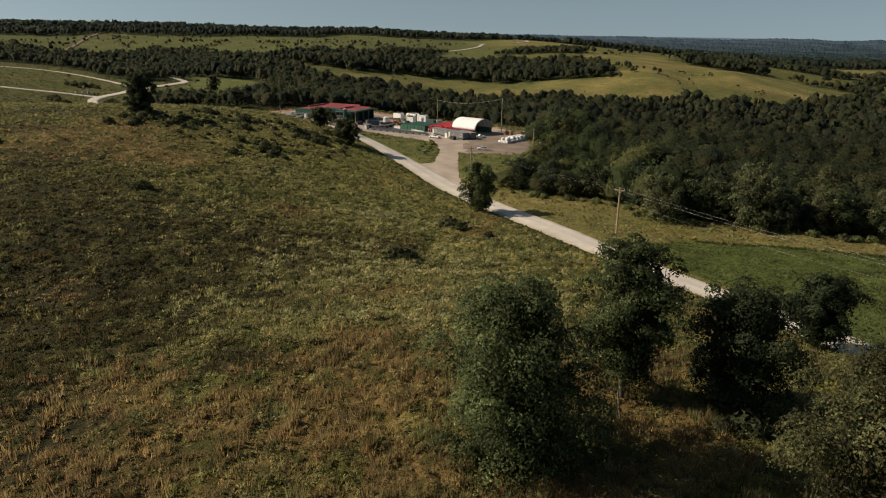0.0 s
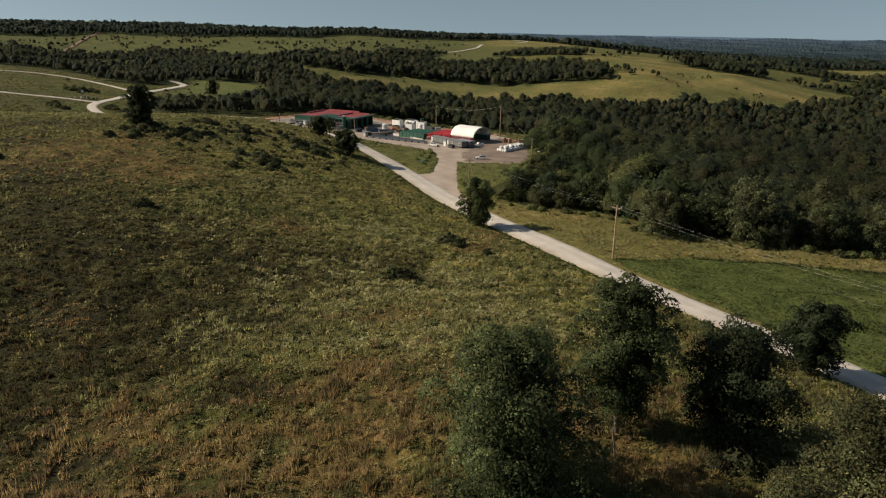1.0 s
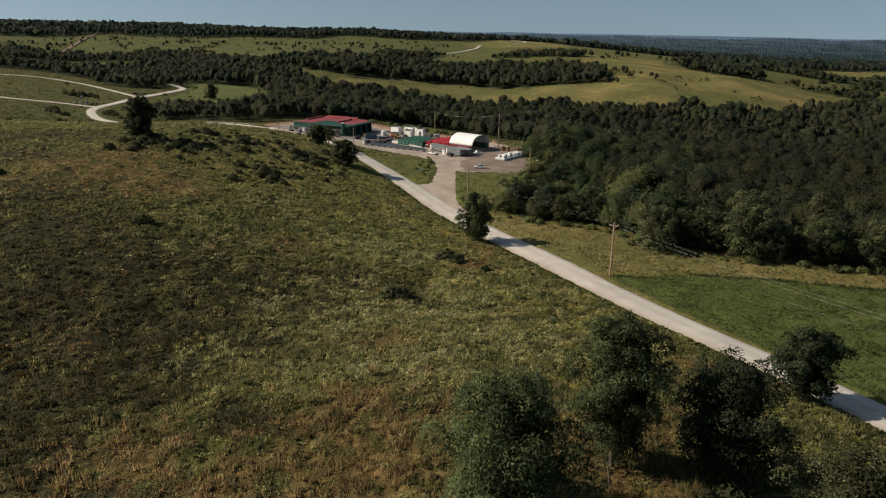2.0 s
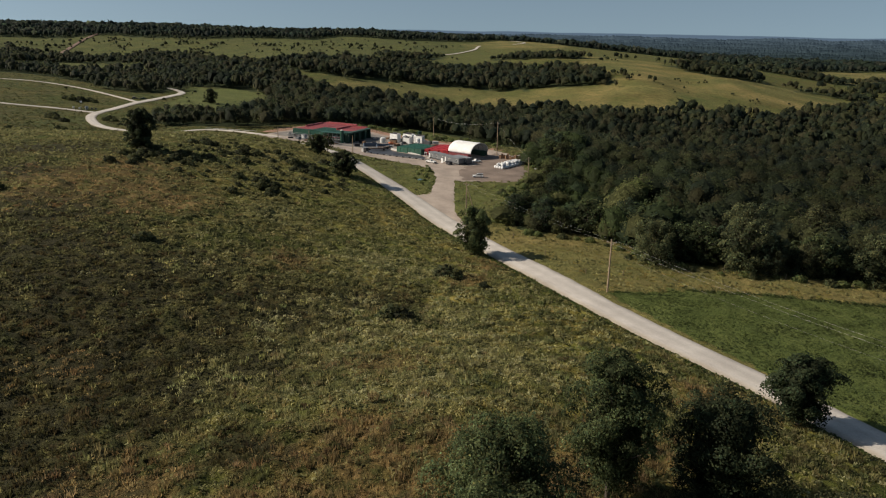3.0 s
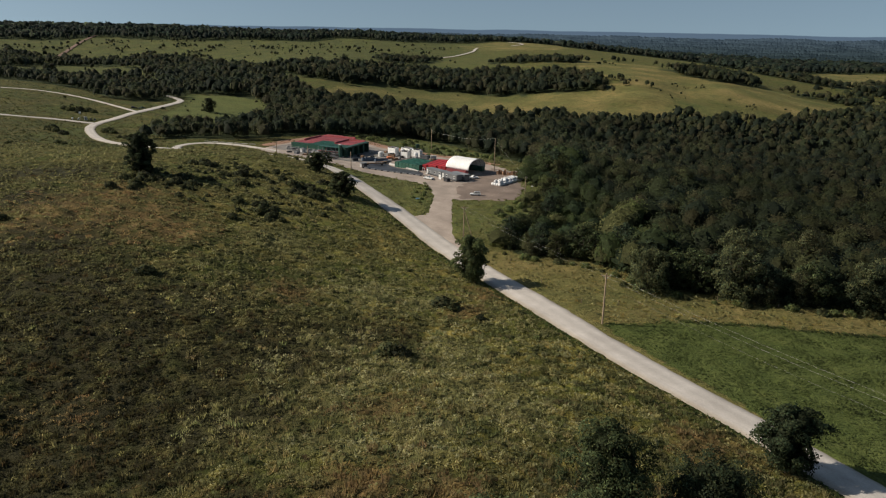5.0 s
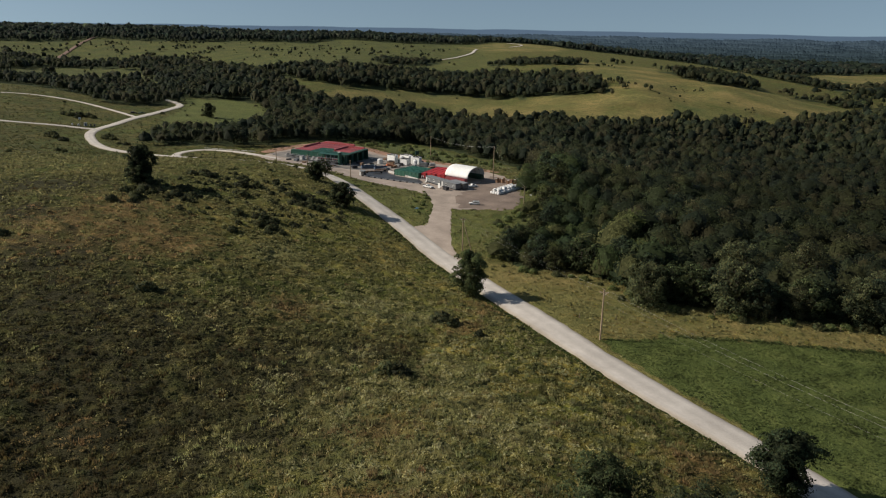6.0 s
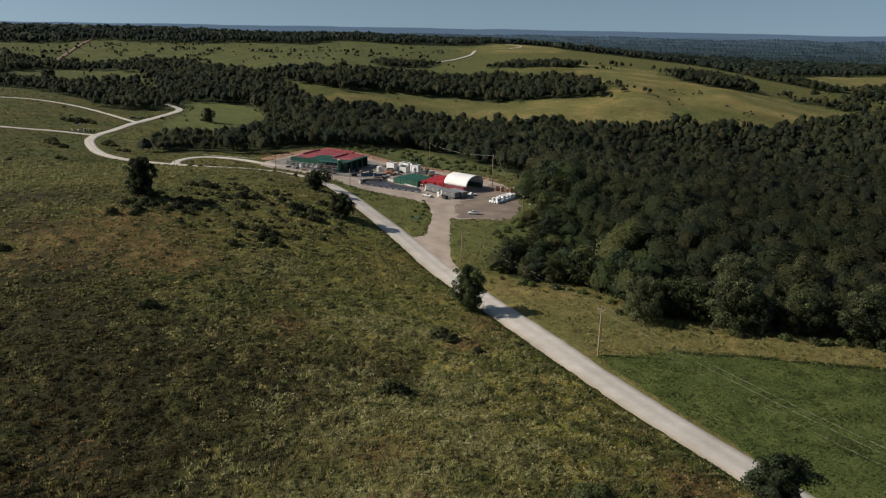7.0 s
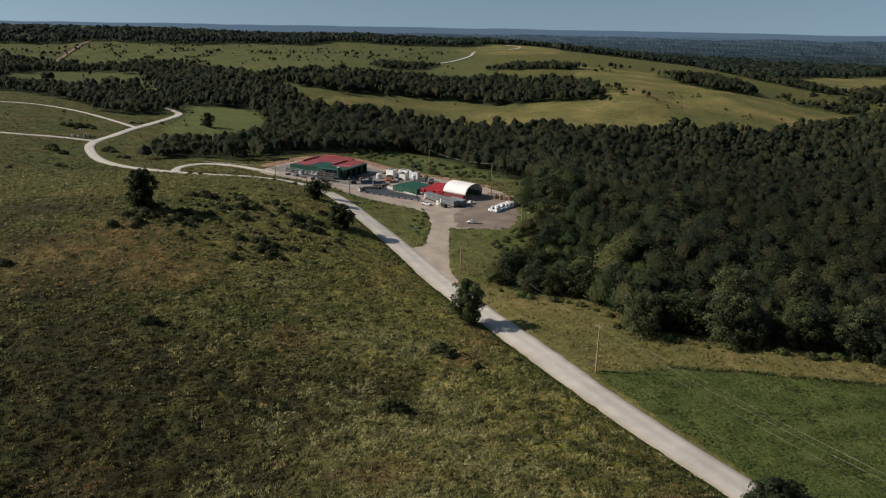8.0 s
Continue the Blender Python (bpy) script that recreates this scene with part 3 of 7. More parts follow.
    c = mix(nt, attr(nt, "mown").outputs["Fac"], c, ramp(nt, noise_tex(nt, 0.12, 6), [(0.3, (0.058, 0.078, 0.022)), (0.5, (0.084, 0.108, 0.030)), (0.7, (0.118, 0.138, 0.042))]))
    c = mix(nt, attr(nt, "wood").outputs["Fac"], c, (0.042, 0.054, 0.024))
    c = mix(nt, 1.0, c, ramp(nt, fine, [(0.32, (0.52, 0.52, 0.50)), (0.68, (1.24, 1.22, 1.17))]), "MULTIPLY")
    nt.links.new(c, b.inputs["Base Color"])
    b.inputs["Roughness"].default_value = 0.95
    b.inputs["Specular IOR Level"].default_value = 0.1
    shag = nt.nodes.new("ShaderNodeMath")  # broad unevenness and the ragged tops of the growth
    shag.operation = "MULTIPLY_ADD"
    shag.inputs[1].default_value = 0.8
    nt.links.new(noise_tex(nt, 1.6, 5, 0.75), shag.inputs[0])
    nt.links.new(mid, shag.inputs[2])
    bump(nt, b, shag.outputs[0], 1.0, 0.6)
    return m


def build_ground():
    front = np.radians(np.arange(-36, 36.01, 0.27))
    rest = np.radians(np.arange(36 + 3, 360 - 36, 3.0))
    ang = np.r_[front, rest]
    rad = np.r_[0.0, np.geomspace(8, 40, 12)[:-1], np.geomspace(40, 330, 430)[:-1], np.geomspace(330, 8800, 190)]
    a, r = np.meshgrid(ang, rad)
    x, y = (r * np.sin(a)).ravel(), (r * np.cos(a)).ravel()
    front_of = np.abs((a.ravel() + np.pi) % (2 * np.pi) - np.pi) < radians(37)
    lumps, tone = turf(x, y)
    z = height(x, y) + ripple(x, y, 11, 5) * 0.10 * np.clip(r.ravel() / 40, 0, 1) + np.where(front_of, lumps, 0)
    road = np.full(x.shape, 1e9)
    for line, half in ROADS:
        road = np.minimum(road, line_distance(line, x, y) - half)
    z -= np.where((road < 0.4) | inside(YARD_EDGE, x, y) | inside(FORK_EDGE, x, y), 0.25, 0)
    n, k = len(rad), len(ang)
    i, j = np.meshgrid(np.arange(n - 1), np.arange(k), indexing="ij")
    p, q = i * k + j, i * k + (j + 1) % k
    faces = np.stack([p, q, q + k, p + k], -1).reshape(-1, 4)
    kinds = cover(x, y)
    me = mesh_np("ground", np.c_[x, y, z], faces[:, ::-1], ground_material(), smooth=True, extra=list(zip(("wood", "mown", "meadow", "gold", "brown", "pale", "dark", "turf_shade", "tone", "bright"), kinds + (tone, patches(BRIGHT_PATCHES, x, y)))))
    tagged(new("ground", me), "rolling hill pasture of rough grass with mown and golden fields", "ground", kind="structure")


build_ground()


def resample(line, step):
    p = np.asarray(line, float)
    # rounded corners: two passes of corner cutting
    for _ in range(2):
        a, b = p[:-1], p[1:]
        q = np.empty((2 * len(a), 2))
        q[0::2], q[1::2] = a * 0.75 + b * 0.25, a * 0.25 + b * 0.75
        p = np.r_[p[:1], q, p[-1:]]
    d = np.r_[0, np.cumsum(np.hypot(*np.diff(p, axis=0).T))]
    s = np.arange(0, d[-1], step)
    return np.c_[np.interp(s, d, p[:, 0]), np.interp(s, d, p[:, 1])]


def build_road(name, line, half, material, label, lift=0.05, uneven=0.25, seed=1):
    p = resample(line, 1.6)
    t = np.gradient(p, axis=0)
    t /= np.hypot(t[:, 0], t[:, 1])[:, None] + 1e-9
    nrm = np.c_[-t[:, 1], t[:, 0]]
    s = np.arange(len(p)) * 1.6
    if isinstance(half, tuple):  # wide at first, narrower farther on
        half = np.interp(s, (300, 380), half)
    cols = []
    for u in np.linspace(-1, 1, 9):
        wob = uneven * (ripple(s, 0 * s + 3 * seed, 7, seed) + ripple(s, 0 * s, 23, seed + 1)) * abs(u) ** 3 * 0.6
        w = (half + wob) * u
        q = p + nrm * np.asarray(w)[:, None]
        crown = 0.10 * (1 - u * u) - 0.05 * np.exp(-((abs(u) - 0.45) / 0.12) ** 2)
        z = height(q[:, 0], q[:, 1]) + lift + 0.0004 * np.hypot(q[:, 0], q[:, 1]) + crown - 0.35 * (abs(u) > 0.99)
        cols.append(np.c_[q, z])
    v = np.stack(cols, 1)
    n, k = v.shape[:2]
    i, j = np.meshgrid(np.arange(n - 1), np.arange(k - 1), indexing="ij")
    a = i * k + j
    faces = np.stack([a, a + 1, a + k + 1, a + k], -1).reshape(-1, 4)
    across = np.tile(np.abs(np.linspace(-1, 1, 9)), n)
    me = mesh_np(name, v.reshape(-1, 3), faces[:, ::-1], material, smooth=True, extra=[("across", across)])
    return tagged(new(name, me), label, "road", kind="structure")


def road_material():
    m, nt, b = nodes_of("gravel_road")
    big, fine = noise_tex(nt, 0.15, 6), noise_tex(nt, 3.0, 4, 0.7)
    c = ramp(nt, big, [(0.3, (0.38, 0.345, 0.305)), (0.7, (0.52, 0.480, 0.430))])
    edge = ramp(nt, attr(nt, "across").outputs["Fac"], [(0.0, (0.93,) * 3), (0.42, (1.08,) * 3), (0.7, (0.92,) * 3), (0.93, (0.70, 0.66, 0.58))])
    c = mix(nt, 1.0, c, edge, "MULTIPLY")
    c = mix(nt, 1.0, c, ramp(nt, fine, [(0.3, (0.82,) * 3), (0.7, (1.06,) * 3)]), "MULTIPLY")
    nt.links.new(c, b.inputs["Base Color"])
    b.inputs["Roughness"].default_value = 0.95
    bump(nt, b, fine, 0.4, 0.05)
    return m


ROAD_GRAVEL = road_material()
build_road("road", MAIN_ROAD, (4.7, 3.4), ROAD_GRAVEL, "pale limestone gravel road winding over the hill", 0.10, seed=1)
build_road("road_west", WEST_ROAD, 2.4, ROAD_GRAVEL, "narrow pale gravel side road", 0.06, seed=4)
build_road("road_ridge", RIDGE_ROAD, 2.0, ROAD_GRAVEL, "narrow gravel track climbing the grassy ridge", 0.05, seed=6)
build_road("road_lane", YARD_LANE, 2.6, ROAD_GRAVEL, "gravel lane leading into the yard", 0.06, seed=8)
build_road("road_far", FAR_ROAD, 4.0, ROAD_GRAVEL, "distant pale gravel road up a hill", 0.6, seed=12)
build_road("road_far_top", FAR_ROAD_TOP, 4.0, ROAD_GRAVEL, "distant pale gravel road on the hilltop", 0.6, seed=14)


def nearest_on(line, x, y):
    """The nearest points of a closed line, and their distance."""
    p = np.asarray(line, float)
    best, bx, by = np.full(np.shape(x), 1e9), np.array(x, float), np.array(y, float)
    for a, b in zip(p, np.roll(p, -1, 0)):
        d = b - a
        u = np.clip(((x - a[0]) * d[0] + (y - a[1]) * d[1]) / (d @ d + 1e-9), 0, 1)
        qx, qy = a[0] + u * d[0], a[1] + u * d[1]
        r = np.hypot(x - qx, y - qy)
        bx, by, best = np.where(r < best, qx, bx), np.where(r < best, qy, by), np.minimum(best, r)
    return bx, by, best


def build_pad(name, edge, material, label, lift, step=2.0, ragged=0.35):
    """A patch laid over the ground: a fine grid whose rim is drawn onto its uneven edge."""
    e = resample(list(edge) + [edge[0]], step * 1.2)
    e = e + np.c_[ripple(e[:, 0], e[:, 1], 6, 61), ripple(e[:, 0], e[:, 1], 6, 62)] * ragged
    xs, ys = np.arange(e[:, 0].min() - 3, e[:, 0].max() + 3, step), np.arange(e[:, 1].min() - 3, e[:, 1].max() + 3, step)
    gx, gy = np.meshgrid(xs, ys)
    bx, by, d = nearest_on(e, gx, gy)
    core = inside(e, gx, gy)
    rim = d < step * 0.72
    keep = core | rim
    cell = keep[:-1, :-1] & keep[1:, :-1] & keep[:-1, 1:] & keep[1:, 1:]
    some = (core & ~rim)
    cell &= some[:-1, :-1] | some[1:, :-1] | some[:-1, 1:] | some[1:, 1:]
    px, py = np.where(rim, bx, gx), np.where(rim, by, gy)
    k = len(xs)
    i, j = np.nonzero(cell)
    a = i * k + j
    faces = np.stack([a, a + 1, a + k + 1, a + k], -1)
    z = height(px, py) + np.where(rim, lift * 0.3, lift)
    me = mesh_np(name, np.c_[px.ravel(), py.ravel(), z.ravel()], faces, material, smooth=True)
    return tagged(new(name, me), label, "yard", kind="structure")


build_pad("driveway", FORK_EDGE, YARD_DIRT, "wide brown gravel driveway into the yard", 0.10, 0.8)
BANK_EDGE = [(-108, 436), (-100, 436), (-89, 461), (-76, 479), (-64, 481), (-48, 465), (-33, 443), (-5, 424), (20, 398), (34, 388), (38, 393), (25, 407), (-1, 433), (-29, 453), (-44, 475), (-63, 494), (-80, 494), (-96, 472), (-106, 448)]
build_pad("clay_bank", BANK_EDGE, RED_CLAY, "raw red clay bank behind the yard", 0.30, 1.0)
EARTH_EDGE = [(9, 312), (12, 307.2), (22, 306.0), (35, 308.5), (41.5, 328), (43.3, 350), (42, 366), (34, 383), (25, 374), (20, 352), (14, 342), (8, 330)]
build_pad("earth_patch", EARTH_EDGE, EARTH, "dark bare earth on the yard", 0.27, 0.9, 1.8)
FILL_EDGE = [(-101, 430), (-93, 420), (-72, 404), (-50, 391), (-38, 392), (-24, 400), (-4, 394), (8, 398), (4, 408), (-16, 427), (-35, 440), (-51, 461), (-68, 474), (-85, 457)]
build_pad("stone_fill", FILL_EDGE, GREY_STONE, "grey stone fill under the containers", 0.27, 1.0, 0.8)
build_road("clay_track", [(-836, 1640), (-860, 1730), (-905, 1900), (-947, 2092)], 4.6, OLD_CLAY, "raw red clay track up a far hill", 0.8, 1.0, seed=16)
build_pad("yard", YARD_EDGE, YARD_DIRT, "bare brown gravel work yard", 0.22, 1.0, 0.8)
# ---- trees ----
def rhombs(rng, at, out, size, flat=0.75):
    """Small four-cornered leaf sprays at given places, facing roughly outwards."""
    n = len(at)
    nrm = out + rng.normal(0, flat, (n, 3))
    nrm /= np.linalg.norm(nrm, axis=1)[:, None] + 1e-9
    tan = np.cross(nrm, rng.normal(0, 1, (n, 3)))
    tan /= np.linalg.norm(tan, axis=1)[:, None] + 1e-9
    bit = np.cross(nrm, tan)
    s = (np.asarray(size) * rng.uniform(0.6, 1.4, n))[:, None]
    droop = nrm * s * 0.25
    v = np.stack([at - tan * s - droop, at - bit * s * 0.55, at + tan * s - droop, at + bit * s * 0.55], 1)
    return v.reshape(-1, 3), np.arange(4 * n).reshape(n, 4)


def sprays(rng, at, out, size, flat=0.75):
    """Three-cornered leaf sprays, for crowns that stay far off."""
    v, f = rhombs(rng, at, out, size, flat)
    v = v.reshape(-1, 4, 3)[:, [0, 1, 2]]
    v[:, 1] += (v[:, 1] - at) * 0.7
    return v.reshape(-1, 3), np.arange(3 * len(at)).reshape(-1, 3)


def dome_points(rng, n, lobes, floor=-9.0):
    """Places on the outside of a heap of round lobes (x, y, z, radius), the ways out, and a brightness for each."""
    c = np.asarray(lobes, float)
    pick = rng.choice(len(c), 4 * n, p=c[:, 3] ** 2 / (c[:, 3] ** 2).sum())
    w = rng.normal(0, 1, (4 * n, 3))
    w /= np.linalg.norm(w, axis=1)[:, None]
    p = c[pick, :3] + w * c[pick, 3:]
    ok = p[:, 2] > floor
    for k, (x, y, z, r) in enumerate(c):
        ok &= (pick == k) | (np.linalg.norm(p - (x, y, z), axis=1) > 0.93 * r)
    p, w, pick = p[ok][:n], w[ok][:n], pick[ok][:n]
    p = p + w * rng.normal(0, 0.075, len(p))[:, None]
    hub = p / (np.linalg.norm(p, axis=1)[:, None] + 1e-6)
    return p, w * 0.75 + hub * 0.45, rng.uniform(0.82, 1.18, len(c))[pick]


def tube(points, radii, sides=7):
    p, r = np.asarray(points, float), np.asarray(radii, float)
    t = np.gradient(p, axis=0)
    t /= np.linalg.norm(t, axis=1)[:, None] + 1e-9
    u = np.cross(t, (0.31, 0.87, 0.13))
    u /= np.linalg.norm(u, axis=1)[:, None] + 1e-9
    w = np.cross(t, u)
    a = np.linspace(0, 2 * np.pi, sides, endpoint=False)
    v = p[:, None] + r[:, None, None] * (np.cos(a)[None, :, None] * u[:, None] + np.sin(a)[None, :, None] * w[:, None])
    i, j = np.meshgrid(np.arange(len(p) - 1), np.arange(sides), indexing="ij")
    q, q2 = i * sides + j, i * sides + (j + 1) % sides
    return v.reshape(-1, 3), np.stack([q, q2, q2 + sides, q + sides], -1).reshape(-1, 4)


def join(pieces):
    vs, fs, n = [], [], 0
    for v, f in pieces:
        vs.append(v)
        fs.append(f + n)
        n += len(v)
    return np.concatenate(vs), np.concatenate(fs)


GREENS = np.array([(0.042, 0.056, 0.024), (0.049, 0.064, 0.024), (0.066, 0.074, 0.027), (0.035, 0.050, 0.025), (0.080, 0.080, 0.033)]) * np.array([1.02, 1.0, 1.14])


def tint_of(rng, n, base, spread=0.35):
    k = rng.uniform(1 - spread, 1 + spread, n)[:, None]
    warm = rng.normal(0, 0.10, n)[:, None]
    return np.clip(np.asarray(base)[None] * k * np.array([1, 1, 1]) * (1 + warm * np.array([1.0, 0.1, -0.6])), 0.004, 1)


def tree_meshes(name, seed, tall, wide, bare, n, leaf, base, masses=6, lean=(0, 0), skirt=0.0, corners=4, low=0.55, peak=0.45, uneven=1.0):
    """Trunk with limbs, and crown, of a broad-leaved tree that stands on its origin.

    The crown is an uneven egg, widest at the share peak of its height and low as wide at its foot,
    clad in many drooping pads of leaves."""
    rng = np.random.RandomState(seed)
    deep = tall - bare
    pads = 6 * masses
    waves = [(k, rng.uniform(0, 6.28), uneven * rng.uniform(0.06, 0.15)) for k in (1, 2, 3, 4)]

    def girth_at(h, a):
        h = np.clip(h, 0, 1)
        under = low + (1 - low) * np.sin(np.clip(h / peak, 0, 1) * np.pi / 2)
        over = np.sqrt(np.clip(1 - (np.clip(h - peak, 0, 1) / (1 - peak)) ** 2.3, 0, 1))
        r = np.where(h < peak, under, over)
        return r * (1 + sum(w * np.sin(k * a + p + 3.1 * h * k ** 0.5) for k, p, w in waves)) * (1 + skirt * np.clip(0.3 - h, 0, 1))

    # pads of leaves: most of them on the outside, the rest within
    h = (np.arange(pads) + rng.uniform(0, 1, pads)) / pads
    h = 0.04 + 0.93 * h ** 0.9
    a = 2.39996 * np.arange(pads) + rng.uniform(-0.6, 0.6, pads)
    size = wide * rng.uniform(0.17, 0.36, pads) * (1.08 - 0.25 * h)
    reach = np.clip(wide * girth_at(h, a) * rng.choice([0.50, 0.75, 0.88, 1.02, 1.14], pads) - 0.5 * size, 0.05, None)
    sway = np.stack([lean[0] * h, lean[1] * h], -1)
    c = np.c_[np.cos(a) * reach + sway[:, 0], np.sin(a) * reach + sway[:, 1], bare + h * (deep - 0.35 * size)]
    tone = rng.uniform(0.55, 1.45, pads)
    flat = rng.uniform(0.7, 1.3, (pads, 3)) * np.array([1.1, 1.1, 0.78])
    pick = rng.choice(pads, n, p=size ** 2 / (size ** 2).sum())
    w = rng.normal(0, 1, (n, 3))
    w[:, 2] += 0.95
    w /= np.linalg.norm(w, axis=1)[:, None]
    at = c[pick] + w * (size[pick] * rng.uniform(0.74, 1.06, n))[:, None] * flat[pick]
    fringe = rng.uniform(0, 1, n) < 0.18  # loose sprays that stand out from the outline
    at = at + np.where(fringe[:, None], w * size[pick][:, None] * rng.uniform(0.05, 0.5, n)[:, None], 0)
    at[:, 2] -= 0.22 * np.hypot(at[:, 0] - c[pick, 0], at[:, 1] - c[pick, 1])  # the rims droop
    mid = np.array([lean[0] * 0.5, lean[1] * 0.5, bare + deep * peak])
    round_way = (at - mid) / np.array([wide, wide, deep * 0.55])
    out = w * 0.85 + 0.40 * round_way / (np.linalg.norm(round_way, axis=1)[:, None] + 1e-6)
    col = tint_of(rng, n, base, 0.40) * tone[pick][:, None]
    # sunlit glints put into the colour of about one leaf in eight
    col = col * np.where(rng.uniform(0, 1, n) < 0.12, 1.7, 0.95)[:, None]
    m = n // 7  # a heart that closes the crown, inner shade put into its leaf colour
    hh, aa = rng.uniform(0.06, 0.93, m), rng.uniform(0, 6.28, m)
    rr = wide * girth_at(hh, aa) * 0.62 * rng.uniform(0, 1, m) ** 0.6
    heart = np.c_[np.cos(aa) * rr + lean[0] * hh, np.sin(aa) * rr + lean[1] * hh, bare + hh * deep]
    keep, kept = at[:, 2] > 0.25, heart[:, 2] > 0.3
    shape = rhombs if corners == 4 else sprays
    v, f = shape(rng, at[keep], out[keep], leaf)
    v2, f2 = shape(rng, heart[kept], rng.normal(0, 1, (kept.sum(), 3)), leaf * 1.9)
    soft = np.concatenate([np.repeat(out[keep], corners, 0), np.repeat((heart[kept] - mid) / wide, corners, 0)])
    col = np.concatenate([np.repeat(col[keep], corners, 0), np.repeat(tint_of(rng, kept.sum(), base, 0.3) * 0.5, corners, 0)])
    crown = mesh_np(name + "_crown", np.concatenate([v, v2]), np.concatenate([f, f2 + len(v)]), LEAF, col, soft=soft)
    girth = 0.012 * tall + 0.04
    bend = rng.normal(0, 0.25, (6, 2)) * np.linspace(0, 1, 6)[:, None]
    spine = np.c_[np.linspace(0, lean[0], 6) + bend[:, 0], np.linspace(0, lean[1], 6) + bend[:, 1], np.linspace(-0.4, tall * 0.86, 6)]
    pieces = [tube(spine, girth * np.array([1.35, 1.0, 0.8, 0.55, 0.3, 0.08]), 8)]
    for k in range(0, pads, max(1, pads // 22)):
        end = c[k]
        z0 = np.clip(rng.uniform(0.45, 0.85) * end[2], bare * 0.6, tall * 0.75)
        start = np.array([np.interp(z0, spine[:, 2], spine[:, 0]), np.interp(z0, spine[:, 2], spine[:, 1]), z0])
        knee = (start * 0.55 + end * 0.45) + np.array([0, 0, -0.25])
        pieces.append(tube([start, knee, end], girth * np.array([0.42, 0.28, 0.08]), 5))
    tv, tf = join(pieces)
    return mesh_np(name + "_trunk", tv, tf, BARK, smooth=True), crown


def put_tree(meshes, x, y, turn, scale, label, category="tree", name="tree", group="", sink=0.0):
    """A tree as one thing: an Empty at its foot with trunk and crown."""
    ob = new(name)
    ob.empty_display_size = 0.5
    ob.matrix_basis = pose(x, y, float(height(x, y)) - sink, 0, 0, turn) @ Matrix.Scale(scale, 4)
    for part_name, me in zip(("trunk", "crown"), meshes):
        new(part_name, me).parent = ob
    return tagged(ob, label, category, group)


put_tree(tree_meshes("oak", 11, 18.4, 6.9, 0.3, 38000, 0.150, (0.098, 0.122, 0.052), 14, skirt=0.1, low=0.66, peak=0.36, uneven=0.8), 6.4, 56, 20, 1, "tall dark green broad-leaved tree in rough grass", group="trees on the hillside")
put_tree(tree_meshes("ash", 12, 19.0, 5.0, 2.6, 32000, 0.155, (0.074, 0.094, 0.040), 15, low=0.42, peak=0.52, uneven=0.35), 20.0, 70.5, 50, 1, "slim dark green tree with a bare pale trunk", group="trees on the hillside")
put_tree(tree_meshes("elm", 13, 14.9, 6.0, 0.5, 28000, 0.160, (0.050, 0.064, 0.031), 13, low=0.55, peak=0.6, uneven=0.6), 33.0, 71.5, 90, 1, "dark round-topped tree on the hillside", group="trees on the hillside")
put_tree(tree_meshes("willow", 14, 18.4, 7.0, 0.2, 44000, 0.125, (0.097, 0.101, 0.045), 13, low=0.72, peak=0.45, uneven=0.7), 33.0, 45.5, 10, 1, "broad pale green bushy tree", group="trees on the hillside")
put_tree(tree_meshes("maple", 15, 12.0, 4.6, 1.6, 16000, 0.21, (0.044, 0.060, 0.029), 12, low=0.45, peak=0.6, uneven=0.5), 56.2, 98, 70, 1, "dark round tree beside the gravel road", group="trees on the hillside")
ROAD_TREE = tree_meshes("roadside", 16, 14.5, 5.0, 1.2, 11000, 0.24, (0.096, 0.118, 0.048), 7, low=0.6, peak=0.5, uneven=0.6)
put_tree(ROAD_TREE, 10.6, 196.5, 0, 1, "green tree standing at the edge of the gravel road")
put_tree(tree_meshes("lone", 21, 15.4, 4.7, 0.4, 12000, 0.28, (0.050, 0.063, 0.031), 9, low=0.75, peak=0.52, uneven=0.3), -106.3, 257, 0, 1, "dark lone tree on the crest of the hill")
SMALL_TREE = tree_meshes("small", 18, 8.0, 3.3, 0.4, 4600, 0.25, (0.056, 0.066, 0.031), 6, low=0.7, uneven=0.4)
put_tree(SMALL_TREE, -55.1, 325.3, 0, 1.2, "small dark tree beside the gravel road", group="roadside trees")
put_tree(SMALL_TREE, -36.8, 278.9, 120, 1.4, "small dark tree beside the gravel road", group="roadside trees")
put_tree(tree_meshes("sparse", 27, 9.5, 3.6, 2.6, 900, 0.30, (0.060, 0.068, 0.030), 3), -52.6, 340.2, 0, 1.0, "thin half-bare tree beside the gravel road", group="roadside trees")
put_tree(tree_meshes("meadow_tree", 29, 13.0, 4.8, 0.3, 6000, 0.30, (0.052, 0.062, 0.031), 7, low=0.8, peak=0.5, uneven=0.3), -197, 632, 40, 1.0, "round dark tree alone in a green meadow")


# ---- shrubs on the hill ----
def shrub_mesh(seed, n, leaf, base):
    """A low spreading bush: several leafy domes side by side."""
    rng = np.random.RandomState(seed)
    p, o, tone = dome_points(rng, n, [(0, 0, 0.22, 0.50)] + [(0.55 * math.cos(a), 0.55 * math.sin(a), rng.uniform(0.02, 0.22), rng.uniform(0.28, 0.46)) for a in 6.283 / 6 * np.arange(6) + rng.uniform(-0.4, 0.4, 6)])
    p[:, 2] = np.maximum(p[:, 2] * 1.05 + 0.10, 0.03)
    v, f = sprays(rng, p, o, leaf)
    return mesh_np("shrub", v, f, LEAF, np.repeat(tint_of(rng, len(p), base) * tone[:, None], 3, 0), soft=np.repeat(o, 3, 0))


